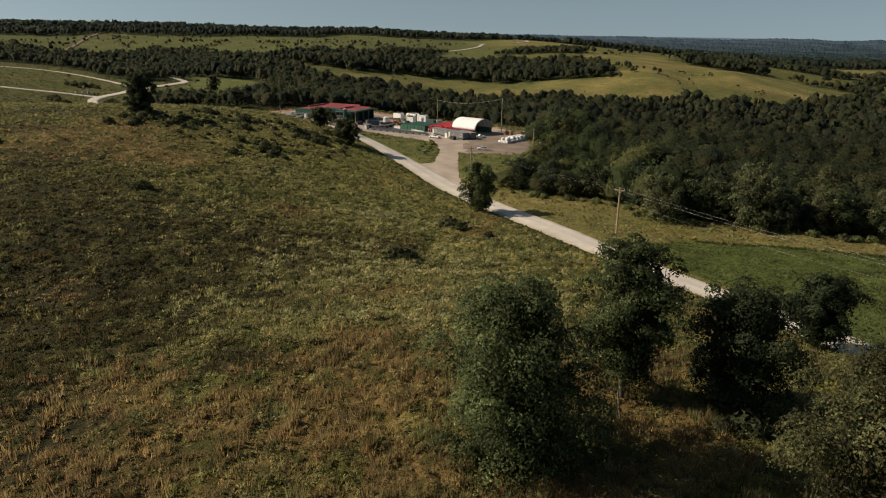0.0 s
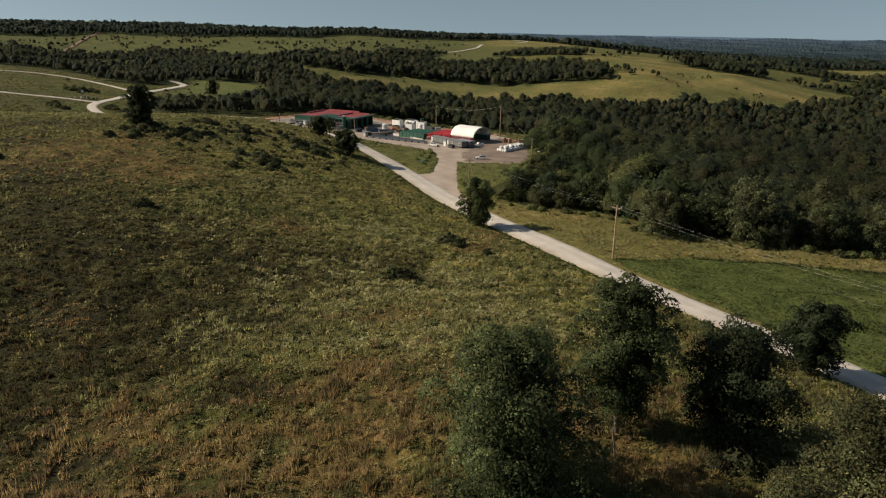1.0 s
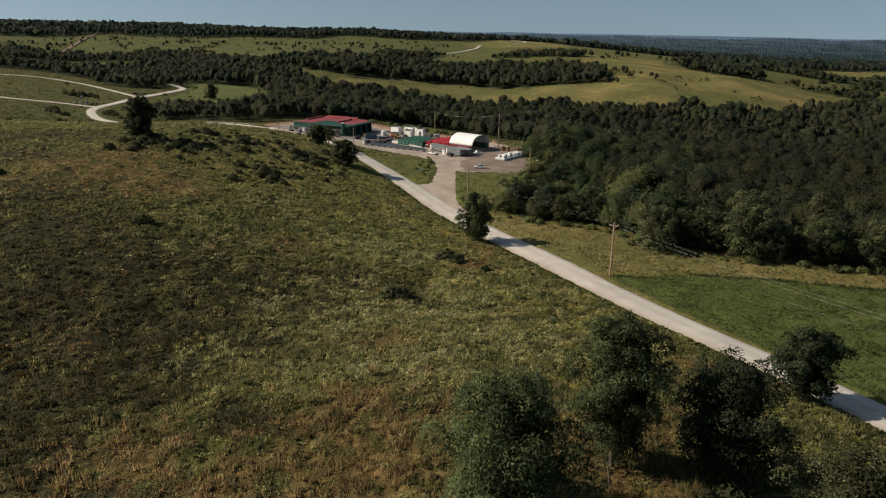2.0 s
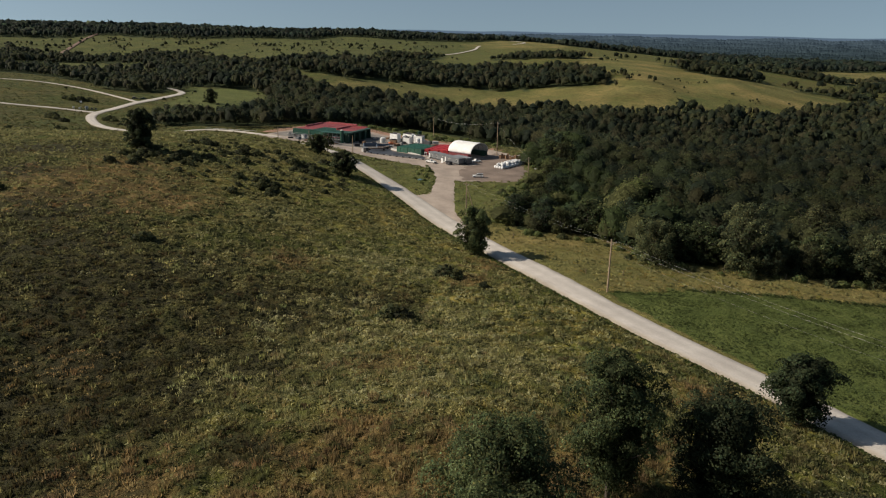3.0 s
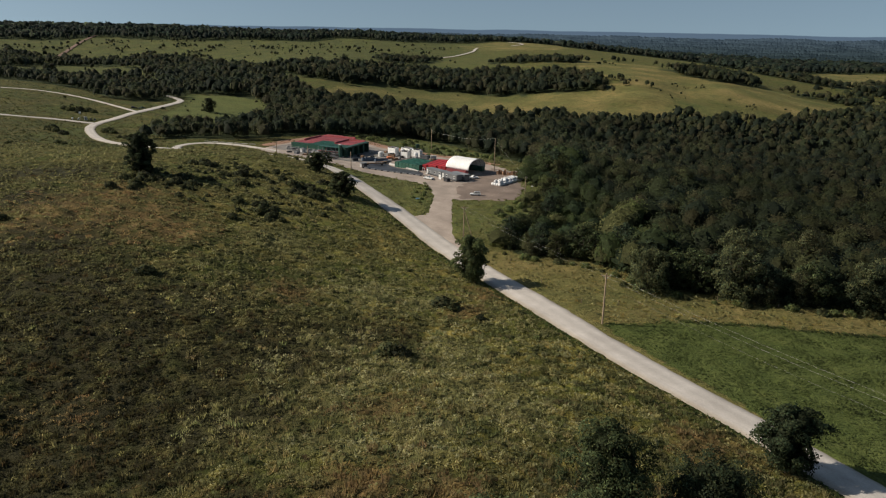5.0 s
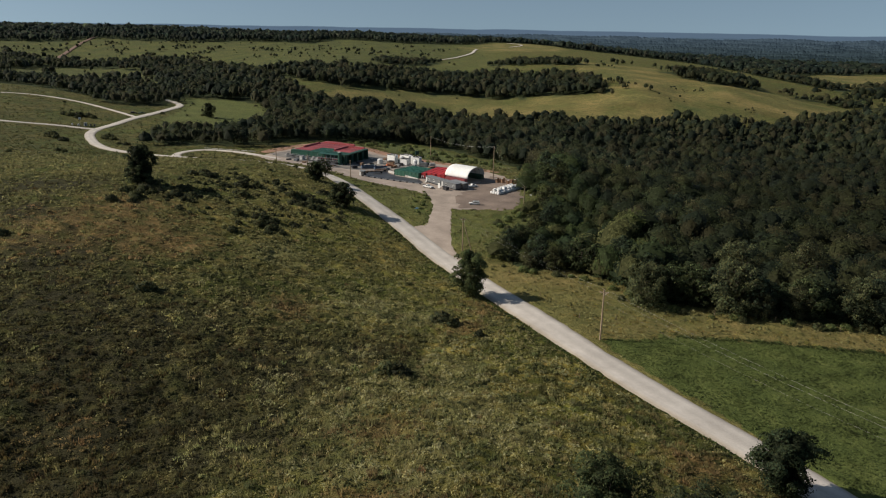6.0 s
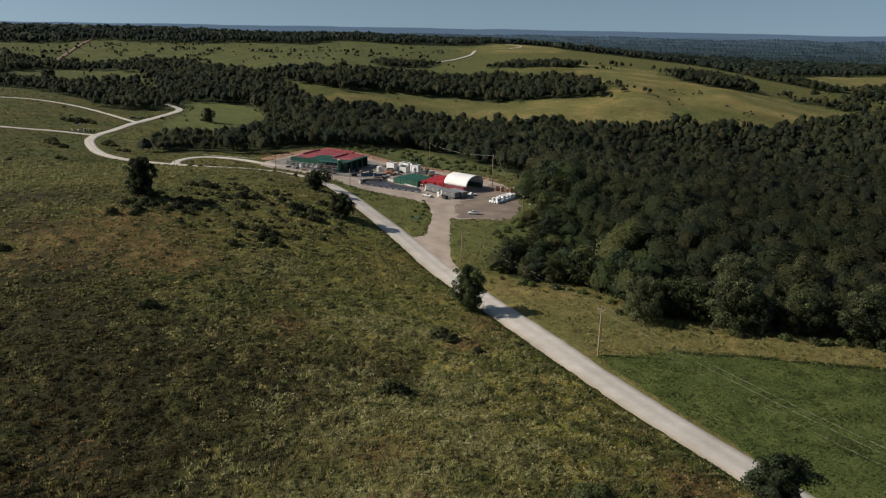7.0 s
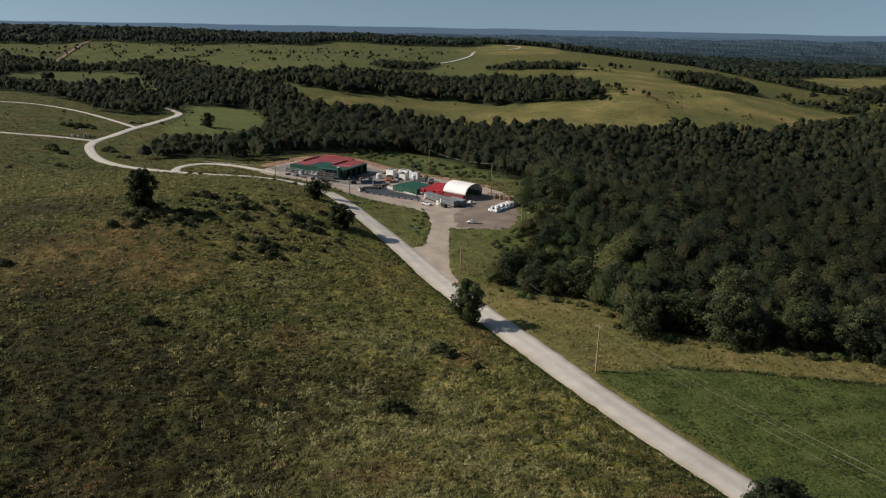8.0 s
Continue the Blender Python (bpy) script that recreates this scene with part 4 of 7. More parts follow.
SHRUBS = [shrub_mesh(30 + k, 420, 0.165, b) for k, b in enumerate([(0.060, 0.068, 0.033), (0.078, 0.086, 0.038), (0.052, 0.058, 0.031)])]


def put_shrub(x, y, size, k=0, label="dark low shrub in the hillside grass", group="shrubs on the hillside"):
    ob = new("shrub", SHRUBS[k % 3])
    ob.matrix_basis = pose(x, y, float(height(x, y)) + 0.75 * float(turf(x, y)[0]) - 0.06 * size, 0, 0, 47 * k) @ Matrix.Diagonal((size, size * 0.9, size, 1))
    return tagged(ob, label, "shrub", group)


for k, (x, y, s) in enumerate([(-121, 193, 2.4), (-9.4, 139.5, 3.6), (-7.2, 138.2, 3.2), (2.2, 173.5, 3.5), (4.4, 171.5, 2.6), (11.5, 165, 1.6), (31.6, 65.2, 2.6), (34.5, 66.6, 2.2), (29.0, 64.4, 1.6), (-71.8, 168.5, 2.9), (-74, 170, 1.6), (-50, 278, 3.2), (-55, 232, 2.2), (-72, 264, 2.6), (-101, 234, 1.8)]):
    put_shrub(x, y, s, k)
rng = np.random.RandomState(77)
CREST_SCRUB = [(-92, 286), (-85, 278), (-80, 290), (-72, 267), (-71, 280), (-91, 260), (-97, 261), (-99, 250), (-96, 289), (-104, 252), (-106, 247), (-66, 297), (-59, 282), (-49, 271), (-45, 265), (-53, 277), (-45, 294),
               (-60, 239), (-56, 235), (-63, 234), (-68, 226), (-53, 231), (-52, 242), (-52, 264), (-45, 274), (-102, 234), (-89, 247), (-84, 262), (-78, 272)]
k = 0
for cx, cy in CREST_SCRUB:  # scrubby clumps along the crest
    for _ in range(rng.randint(2, 6)):
        k += 1
        put_shrub(cx + rng.normal(0, 2.6), cy + rng.normal(0, 2.8), rng.uniform(1.0, 3.1), k, "dark bushy shrub in the scrub along the crest", "scrub along the crest")

SCRUB_BAND = [(-108, 243), (-105, 267), (-94, 297), (-73, 305), (-49, 288), (-28, 264), (-41, 242), (-65, 235), (-98, 229)]


def build_scrub(n, seed):
    """Small bushes between the clumps, too many to count."""
    r = np.random.RandomState(seed)
    x, y = r.uniform(-108, -28, n), r.uniform(229, 305, n)
    ok = inside(SCRUB_BAND, x, y) & clear_of_roads(x, y, 2.0)
    vs, ts, ws = [], [], []
    for cx, cy in zip(x[ok], y[ok]):
        size = r.uniform(0.6, 1.7)
        p, out, tone = dome_points(r, 150, [(0, 0, 0.25, 0.55)] + [(r.uniform(-0.6, 0.6), r.uniform(-0.6, 0.6), r.uniform(0, 0.25), r.uniform(0.28, 0.45)) for _ in range(4)], 0.0)
        v, _ = sprays(r, p, out, 0.24)
        vs.append(v * size + np.array([cx, cy, float(height(cx, cy)) + 0.75 * float(turf(cx, cy)[0])]))
        ts.append(np.repeat(tint_of(r, len(p), (0.062, 0.068, 0.033)) * tone[:, None], 3, 0))
        ws.append(np.repeat(out, 3, 0))
    v = np.concatenate(vs)
    me = mesh_np("low_scrub", v, np.arange(len(v)).reshape(-1, 3), LEAF, np.concatenate(ts), soft=np.concatenate(ws))
    tagged(new("low_scrub", me), "small dark bushes in the scrub along the crest", "scrub", kind="stuff")


build_scrub(190, 78)


# ---- woods ----
def template(seed, n, leaf, core):
    """A crown of unit size on its foot: leaf sprays over a lumpy heart. Returns vertices, faces, brightness and soft ways."""
    r = np.random.RandomState(seed)
    k = r.randint(4, 7)
    lobes = [(r.uniform(-0.12, 0.12), r.uniform(-0.12, 0.12), r.uniform(0.40, 0.56), r.uniform(0.38, 0.50))]
    lobes += [(0.50 * math.cos(a), 0.50 * math.sin(a), r.uniform(0.0, 0.36), r.uniform(0.34, 0.48)) for a in 6.283 / k * np.arange(k) + r.uniform(-0.5, 0.5, k)]
    lobes += [(0.58 * math.cos(a), 0.58 * math.sin(a), r.uniform(-0.5, -0.25), r.uniform(0.36, 0.46)) for a in 6.283 / 4 * np.arange(4) + r.uniform(0, 1.5)]
    p, o, tone = dome_points(r, n, lobes, -0.7)
    n = len(p)
    v, f = sprays(r, p, o, leaf * r.uniform(0.7, 1.25, n), 0.6)
    light = np.repeat(r.uniform(0.80, 1.22, n) * tone, 3)
    bm = bmesh.new()
    bmesh.ops.create_icosphere(bm, subdivisions=core, radius=1.0)
    way = np.array([tuple(w.co) for w in bm.verts])
    cf = np.array([[w.index for w in face.verts] for face in bm.faces])
    bm.free()
    reach = np.full(len(way), 0.35)  # the heart reaches out to the lobes in every direction
    for x, y, z, q in lobes:
        c = np.array([x, y, z])
        along = way @ c
        off = q * q - (c @ c - along ** 2)
        reach = np.where(off > 0, np.maximum(reach, along + np.sqrt(np.maximum(off, 0))), reach)
    cv = way * (reach * 0.84)[:, None]
    # the heart's leaf colour is dimmed for the shade inside the crown
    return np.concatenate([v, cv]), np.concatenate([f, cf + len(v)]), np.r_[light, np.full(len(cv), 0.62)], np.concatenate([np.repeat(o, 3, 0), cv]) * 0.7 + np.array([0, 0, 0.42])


def build_woods(name, spots, label, lod):
    """Many trees as one mesh. spots: x, y, wide, tall, tint."""
    sets = [template(100 + 10 * lod + k, (560, 120, 28, 9)[lod], (0.072, 0.125, 0.215, 0.36)[lod], 1) for k in range(6)]
    r = np.random.RandomState(lod + 500)
    vs, fs, ts, ws, n = [], [], [], [], 0
    group = r.randint(0, 6, len(spots))
    for k, (tv, tf, tl, tw) in enumerate(sets):
        s = spots[group == k]
        if not len(s):
            continue
        a = r.uniform(0, 6.283, len(s))
        ca, sa = np.cos(a)[:, None], np.sin(a)[:, None]
        x = (tv[:, 0] * ca - tv[:, 1] * sa) * s[:, 2:3] + s[:, 0:1]
        y = (tv[:, 0] * sa + tv[:, 1] * ca) * s[:, 2:3] + s[:, 1:2]
        heart = np.maximum(s[:, 3:4] - 0.98 * s[:, 2:3], 0.5 * s[:, 3:4])  # a round top, and leaves down to the ground
        z = height(s[:, 0], s[:, 1])[:, None] + heart + tv[None, :, 2] * np.where(tv[None, :, 2] > 0, s[:, 3:4] - heart, heart)
        vs.append(np.stack([x, y, z], -1).reshape(-1, 3))
        ws.append(np.stack([tw[:, 0] * ca - tw[:, 1] * sa, tw[:, 0] * sa + tw[:, 1] * ca, tw[:, 2] + 0 * ca], -1).reshape(-1, 3))
        fs.append((tf[None] + (np.arange(len(s)) * len(tv))[:, None, None] + n).reshape(-1, 3))
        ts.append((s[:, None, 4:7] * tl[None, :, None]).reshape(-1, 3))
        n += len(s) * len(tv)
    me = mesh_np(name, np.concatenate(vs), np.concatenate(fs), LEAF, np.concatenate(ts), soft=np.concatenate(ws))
    return tagged(new(name, me), label, "woods", kind="stuff")


def scatter(poly, gap, seed, jitter=0.45, cone=True, keep=None):
    e = np.asarray(poly, float)
    r = np.random.RandomState(seed)
    x, y = np.meshgrid(np.arange(e[:, 0].min(), e[:, 0].max(), gap), np.arange(e[:, 1].min(), e[:, 1].max(), gap))
    x, y = x.ravel() + r.uniform(-jitter, jitter, x.size) * gap, y.ravel() + r.uniform(-jitter, jitter, y.size) * gap
    k = 0.9 * gap + 5
    ok = inside(poly, x + ripple(x, y, 9 * gap, 81) * k, y + ripple(x, y, 9 * gap, 82) * k) & ~glades(x, y)
    if cone:
        ok &= (np.abs(np.arctan2(x, y)) < radians(37)) & (y > 0)
    if keep is not None:
        ok &= keep(x, y)
    return x[ok], y[ok]


def woodland(x, y, wide, tall, seed, base=None):
    """Rows x, y, wide, tall, tint for trees of uneven size and colour."""
    r = np.random.RandomState(seed)
    n = len(x)
    k = r.choice([0.55, 0.75, 0.95, 1.1, 1.35, 1.65], n) * r.uniform(0.88, 1.12, n) * (1 + 0.18 * ripple(x, y, 60, 8))
    col = GREENS[r.randint(0, len(GREENS), n)] * r.uniform(0.80, 1.2, n)[:, None]
    col = col * (1 + 0.22 * ripple(x, y, 90, 9))[:, None]
    darken = np.clip((x - 90) / 110, 0, 1) * np.clip((760 - y) / 200, 0, 1)  # darker leaf colour towards the east, down the valley
    col = col * (0.98 - 0.34 * darken)[:, None]
    young = (x > 10) & (x < 75) & (y > 205) & (y < 430)  # young growth of a fresher green below the yard
    col = np.where(young[:, None], col * np.array([1.30, 1.40, 1.15]), col)
    low = np.where((x < -140) & (y < 600), 0.68, np.where((x < -250) & (y < 1000), 0.72, np.where((x > 15) & (x < 64) & (y > 215) & (y < 430), 0.5, 1.0)))  # a lower thicket by the meadow
    slim = r.uniform(0.8, 1.2, n)
    return np.c_[x, y, wide * k * low ** 0.5 * slim, tall * k ** 0.55 * low / slim ** 0.5, col]


EDGE_TREES = [tree_meshes("wood_edge_%s" % "abcd"[k], 60 + k, 10.0 + 1.3 * k, 5.3, 0.2, 2900, 0.29, GREENS[k] * (1.25 if k % 2 else 1.0), 6, skirt=0.5, corners=3) for k in range(4)]
r = np.random.RandomState(19)
edge_line = resample(WOODS_EAST[1:18], 8.2)
edge_first = {}
for k, (x, y) in enumerate(edge_line):
    for row in range(2):
        out = np.array([x, y]) + r.normal(0, 1.3, 2) + np.array([0.75, 0.65]) * (1.5 + 6.5 * row)
        kind = r.randint(4)
        m = pose(out[0], out[1], float(height(out[0], out[1])) - 0.2, 0, 0, r.uniform(0, 360)) @ Matrix.Scale(r.uniform(0.7, 1.2) * (0.6 if 232 < out[1] < 345 else 1.0), 4)
        if kind not in edge_first:
            edge_first[kind] = put_tree(EDGE_TREES[kind], out[0], out[1], 0, 1.0, "leafy green tree at the edge of the woods", group="trees at the edge of the woods")
        else:
            t = copy_thing(edge_first[kind], Matrix())
            t.matrix_basis = m
PALE_EDGE = [tree_meshes("pale_edge_%s" % "ab"[k], 66 + k, 13.6, 6.3, 0.1, 6500, 0.25, ((0.105, 0.118, 0.055), (0.088, 0.092, 0.044))[k], 7, skirt=0.3, corners=3, low=0.85, peak=0.45) for k in range(2)]
for k, (x, y, size) in enumerate([(60.8, 192.0, 0.98), (74.4, 196.5, 0.55), (85.8, 190.0, 1.16), (103.5, 189.0, 0.74), (122.4, 190.0, 1.05), (92.5, 187.0, 0.62), (47.4, 231.2, 0.55), (32.6, 229.0, 0.42), (96, 214, 1.2), (122, 222, 1.25), (140, 206, 1.0)]):  # those that stand out before the edge
    put_tree(PALE_EDGE[k % 2], x, y, 70 * k, size, "bushy grey-green tree standing out from the edge of the woods", group="trees at the edge of the woods", sink=0.2)
HAZE_TINT = np.array([1, 1, 1, 1, 1.0, 1.0, 1.1])  # a little haze blue put into the leaves across the valley
near_woods, mid_woods, far_woods, horizon_woods = [], [], [], []
for i, w in enumerate([WOODS_EAST, WOODS_WEST]):
    x, y = scatter(w, 6.6, 200 + i)
    d = np.hypot(x, y)
    near_woods.append(woodland(x[d < 460], y[d < 460], 4.5, 11.0, 210 + i))
    x, y, d = x[d >= 460], y[d >= 460], d[d >= 460]
    thin = np.random.RandomState(3).uniform(0, 1, len(x)) < np.where(d > 1050, 0.36, np.where(d > 760, 0.75, 1.0))
    x, y, d = x[thin], y[thin], d[thin]
    mid_woods.append(woodland(x[d < 760], y[d < 760], 3.9, 11.8, 220 + i) * HAZE_TINT)
    far_woods.append(woodland(x[d >= 760], y[d >= 760], np.where(d[d >= 760] > 1050, 5.4, 4.0), 12.5, 225 + i) * HAZE_TINT)
for i, (w, gap, wide, tall) in enumerate([(WOODS_BELT, 7, 4.6, 13), (WOODS_SPUR, 7, 4.6, 13), (WOODS_STRIP, 7, 4.2, 10), (WOODS_KNOB, 9, 5.0, 9), (WOODS_EDGE, 9, 5.0, 8), (WOODS_DALE, 10, 6, 12), (WOODS_SIDE, 16, 9, 14)]):
    x, y = scatter(w, gap, 230 + i)
    far_woods.append(woodland(x, y, wide, tall, 240 + i) * HAZE_TINT)
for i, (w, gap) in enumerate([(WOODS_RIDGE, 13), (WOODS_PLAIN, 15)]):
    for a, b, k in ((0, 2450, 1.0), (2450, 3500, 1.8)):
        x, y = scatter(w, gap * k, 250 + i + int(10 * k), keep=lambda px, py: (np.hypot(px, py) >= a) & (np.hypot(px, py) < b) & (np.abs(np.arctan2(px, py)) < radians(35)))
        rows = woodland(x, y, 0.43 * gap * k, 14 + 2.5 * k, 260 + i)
        # blue haze of the distance put into the leaf colour
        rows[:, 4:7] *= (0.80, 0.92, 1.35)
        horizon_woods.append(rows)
# clumps on the golden hill and along its far edge: x, y, spread, trees, height
CLUMPS = [(245, 1015, 9, 9, 9), (258, 962, 12, 8, 7), (224, 955, 7, 5, 7), (338, 1008, 6, 5, 4), (360, 1003, 5, 4, 4), (300, 915, 14, 6, 3), (386, 890, 10, 5, 4), (546, 1118, 12, 8, 9), (585, 1112, 18, 12, 10),
          (592, 1062, 14, 9, 9), (640, 1092, 22, 16, 11), (282, 1243, 14, 7, 5), (343, 1352, 18, 10, 8), (690, 1180, 30, 16, 12), (730, 1240, 30, 16, 12), (470, 1085, 8, 4, 6), (-52, 1010, 20, 9, 8)]
q = np.random.RandomState(399)
CLUMPS += [(q.uniform(-1000, 0), q.uniform(1500, 2000), q.uniform(8, 34), q.randint(3, 12), q.uniform(4.5, 9)) for _ in range(44)]
for i, (cx, cy, spread, count, tops) in enumerate(CLUMPS):
    q = np.random.RandomState(400 + i)
    far_woods.append(woodland(cx + q.normal(0, spread, count), cy + q.normal(0, spread, count), 0.45 * tops, tops, 420 + i))
build_woods("woods_near", np.concatenate(near_woods), "dense dark green broad-leaved woods in the valley", 0)
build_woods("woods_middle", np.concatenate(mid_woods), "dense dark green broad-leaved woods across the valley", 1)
build_woods("woods_far", np.concatenate(far_woods), "belts of dark trees between distant fields", 2)
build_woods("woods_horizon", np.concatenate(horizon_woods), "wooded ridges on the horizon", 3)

# scattered bushes on the far pastures, and on the western hill
bushes = []
for i, (poly, gap, wide, tall) in enumerate([([(-1100, 1480), (-1000, 1950), (-300, 2050), (60, 2100), (90, 1600), (-120, 1500), (-400, 1450)], 44, 2.4, 3.4), (GOLD_FIELD, 60, 2.0, 2.6),
                                             ([(-300, 1130), (-120, 1180), (60, 1250), (60, 1480), (-300, 1480)], 30, 3.0, 5.0), ([(-560, 840), (-330, 840), (-330, 1250), (-700, 1300)], 19, 3.4, 6.0),
                                             ([(260, 1250), (380, 1250), (380, 1420), (160, 1420)], 36, 2.4, 4.0), (MEADOW, 20, 1.5, 2.2)]):
    x, y = scatter(poly, gap, 280 + i)
    pick = np.random.RandomState(290 + i).uniform(0, 1, len(x)) < 0.55
    x, y = x[pick], y[pick]
    wood = ripple(x, y, 130, 311) < -0.15  # the bushes keep together
    for w in WOODS:
        wood |= inside(w, x, y) & ~glades(x, y)
    bushes.append(woodland(x[~wood], y[~wood], wide, tall, 300 + i))
build_woods("pasture_bushes", np.concatenate(bushes), "scattered small trees and bushes on far pastures", 2)
for k, (x, y, s) in enumerate([(-295, 578, 3.4), (-289, 576, 4.2), (-283, 578, 4.6), (-277, 580, 4.0), (-272, 577, 3.2), (-281, 570, 2.6), (-256, 481, 5.2), (-251, 476, 3.2), (-241, 466, 3.4), (-224, 494, 4.6), (-219, 490, 3.2), (-198, 461, 2.8), (-212, 403, 2.4), (-207, 400, 2.0), (-205, 466, 2.0), (-236, 628, 2.2), (-205, 640, 2.4),
                              (-325, 640, 1.8), (-300, 600, 1.6), (-129, 392, 1.7), (-135, 394, 1.5), (-72, 366, 1.8), (-66, 362, 1.5), (-84, 372, 1.3), (-226, 380, 1.6), (26, 283, 2.6), (30, 262, 2.2), (22, 250, 1.8), (-15, 262, 1.0)]):
    put_shrub(x, y, s, k, "small dark bush beside the gravel road", "bushes by the roads")
SHRUBS.append(shrub_mesh(39, 420, 0.165, (0.135, 0.160, 0.058)))
r = np.random.RandomState(23)
for k, (x, y) in enumerate(resample([(122, 184), (100, 184), (79, 185), (60, 190), (56, 208), (42, 222), (27, 224), (19, 238), (21, 254), (30, 280), (40, 306), (48, 330), (50, 362)], 5.6)):
    q = np.array([x, y]) + r.normal(0, 1.4, 2)
    ob = put_shrub(q[0], q[1], r.uniform(0.9, 2.4), k, "light green bush along the edge of the woods", "bushes along the woods")
    ob.data = SHRUBS[3] if k % 3 else SHRUBS[1]
bx, by = scatter(BANK, 12.5, 333)
for k, q in enumerate(zip(bx, by)):
    ob = put_shrub(q[0], q[1], r.uniform(1.2, 3.0), k, "green bush on the bank behind the yard", "bushes on the bank")
    ob.data = SHRUBS[1] if k % 5 == 0 else SHRUBS[3]


for k, (x, y, size) in enumerate([(-5.1, 337, 1.0), (-4.3, 330, 1.3), (-4.1, 322.8, 1.4), (-5.0, 316, 1.1), (-5.4, 309.4, 1.4), (-6.2, 302, 1.2), (-7.0, 296, 1.0), (-9.9, 304, 1.1), (-8.8, 314.5, 1.2), (-7.4, 324, 1.0),
                                 (30.5, 291.8, 2.2), (34.8, 303, 1.6), (26.3, 278.8, 1.8), (37, 298, 2.4)]):
    ob = put_shrub(x, y, size, k, "lush green clump of weeds in the ditch" if k < 10 else "green bush in the rough grass below the yard", "ditch weeds" if k < 10 else "bushes below the yard")
    ob.data = SHRUBS[3]


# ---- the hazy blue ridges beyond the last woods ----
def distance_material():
    m, nt, b = nodes_of("far_hazed_woods")
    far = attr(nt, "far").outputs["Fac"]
    # haze put into the base colour, bluer on the farther ridges
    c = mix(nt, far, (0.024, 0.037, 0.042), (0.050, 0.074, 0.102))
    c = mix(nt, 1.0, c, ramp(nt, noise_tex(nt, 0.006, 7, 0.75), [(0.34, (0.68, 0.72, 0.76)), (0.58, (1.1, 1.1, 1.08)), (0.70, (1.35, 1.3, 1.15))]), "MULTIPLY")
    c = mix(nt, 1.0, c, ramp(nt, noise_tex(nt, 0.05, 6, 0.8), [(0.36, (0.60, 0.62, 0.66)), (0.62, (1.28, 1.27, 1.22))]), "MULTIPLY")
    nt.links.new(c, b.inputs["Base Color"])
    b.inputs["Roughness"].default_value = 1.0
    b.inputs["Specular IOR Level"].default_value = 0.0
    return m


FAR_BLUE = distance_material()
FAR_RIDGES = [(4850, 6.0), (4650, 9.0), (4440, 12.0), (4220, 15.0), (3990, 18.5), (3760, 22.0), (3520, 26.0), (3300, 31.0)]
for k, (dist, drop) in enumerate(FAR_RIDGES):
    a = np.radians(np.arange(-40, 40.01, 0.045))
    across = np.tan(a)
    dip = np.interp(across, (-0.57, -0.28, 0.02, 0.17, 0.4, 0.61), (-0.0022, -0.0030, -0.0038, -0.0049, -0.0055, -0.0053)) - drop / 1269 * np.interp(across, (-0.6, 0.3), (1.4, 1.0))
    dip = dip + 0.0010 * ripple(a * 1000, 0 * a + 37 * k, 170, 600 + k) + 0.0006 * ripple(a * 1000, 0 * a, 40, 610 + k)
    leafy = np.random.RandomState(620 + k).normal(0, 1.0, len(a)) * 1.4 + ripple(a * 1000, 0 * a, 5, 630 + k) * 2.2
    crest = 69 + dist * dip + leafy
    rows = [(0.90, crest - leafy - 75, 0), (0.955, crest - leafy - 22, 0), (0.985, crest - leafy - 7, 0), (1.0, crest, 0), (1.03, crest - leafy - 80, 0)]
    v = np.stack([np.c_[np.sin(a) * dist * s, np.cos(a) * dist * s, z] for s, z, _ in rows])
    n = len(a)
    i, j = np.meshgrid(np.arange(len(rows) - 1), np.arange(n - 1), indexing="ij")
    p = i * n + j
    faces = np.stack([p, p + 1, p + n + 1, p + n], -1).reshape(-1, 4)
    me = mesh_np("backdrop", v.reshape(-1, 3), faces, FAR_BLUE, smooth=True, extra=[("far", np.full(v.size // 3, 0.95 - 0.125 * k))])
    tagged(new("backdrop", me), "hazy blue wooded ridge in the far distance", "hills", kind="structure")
# ---- things ----
def part(name, bm, material, parent=None, label=""):
    me = bpy.data.meshes.new(name)
    bm.to_mesh(me)
    bm.free()
    me.materials.append(material)
    ob = new(name, me)
    ob.parent = parent
    if label:
        ob["label"] = label
    return ob


def box(x0, y0, z0, x1, y1, z1, bevel=0.0, bm=None):
    bm = bm or bmesh.new()
    made = bmesh.ops.create_cube(bm, size=1)["verts"]
    for v in made:
        v.co = (x0 + (v.co.x + 0.5) * (x1 - x0), y0 + (v.co.y + 0.5) * (y1 - y0), z0 + (v.co.z + 0.5) * (z1 - z0))
    if bevel:
        edges = {e for v in made for e in v.link_edges}
        bmesh.ops.bevel(bm, geom=list(edges), offset=bevel, segments=2, affect="EDGES")
    return bm


def can(x, y, z0, z1, r0, r1=None, sides=14, bm=None, along="z"):
    """A round bar or drum; along z from z0 to z1, or along x."""
    bm = bm or bmesh.new()
    made = bmesh.ops.create_cone(bm, cap_ends=True, segments=sides, radius1=r0, radius2=r0 if r1 is None else r1, depth=z1 - z0)["verts"]
    for v in made:
        c = v.co.copy()
        c.z += (z0 + z1) / 2
        v.co = (c.z, c.x + x, c.y + y) if along == "x" else (c.x + x, c.y + y, c.z)
    return bm


def level(x, y):
    """The top of the yard or ground."""
    return float(height(x, y)) + (0.22 if inside(YARD_EDGE, np.array(x), np.array(y)) else 0.0)


def base(name, x, y, turn, label, category, group="", z=None):
    ob = new(name)
    ob.empty_display_size = 0.5
    ob.matrix_basis = pose(x, y, level(x, y) if z is None else z, 0, 0, turn)
    return tagged(ob, label, category, group)


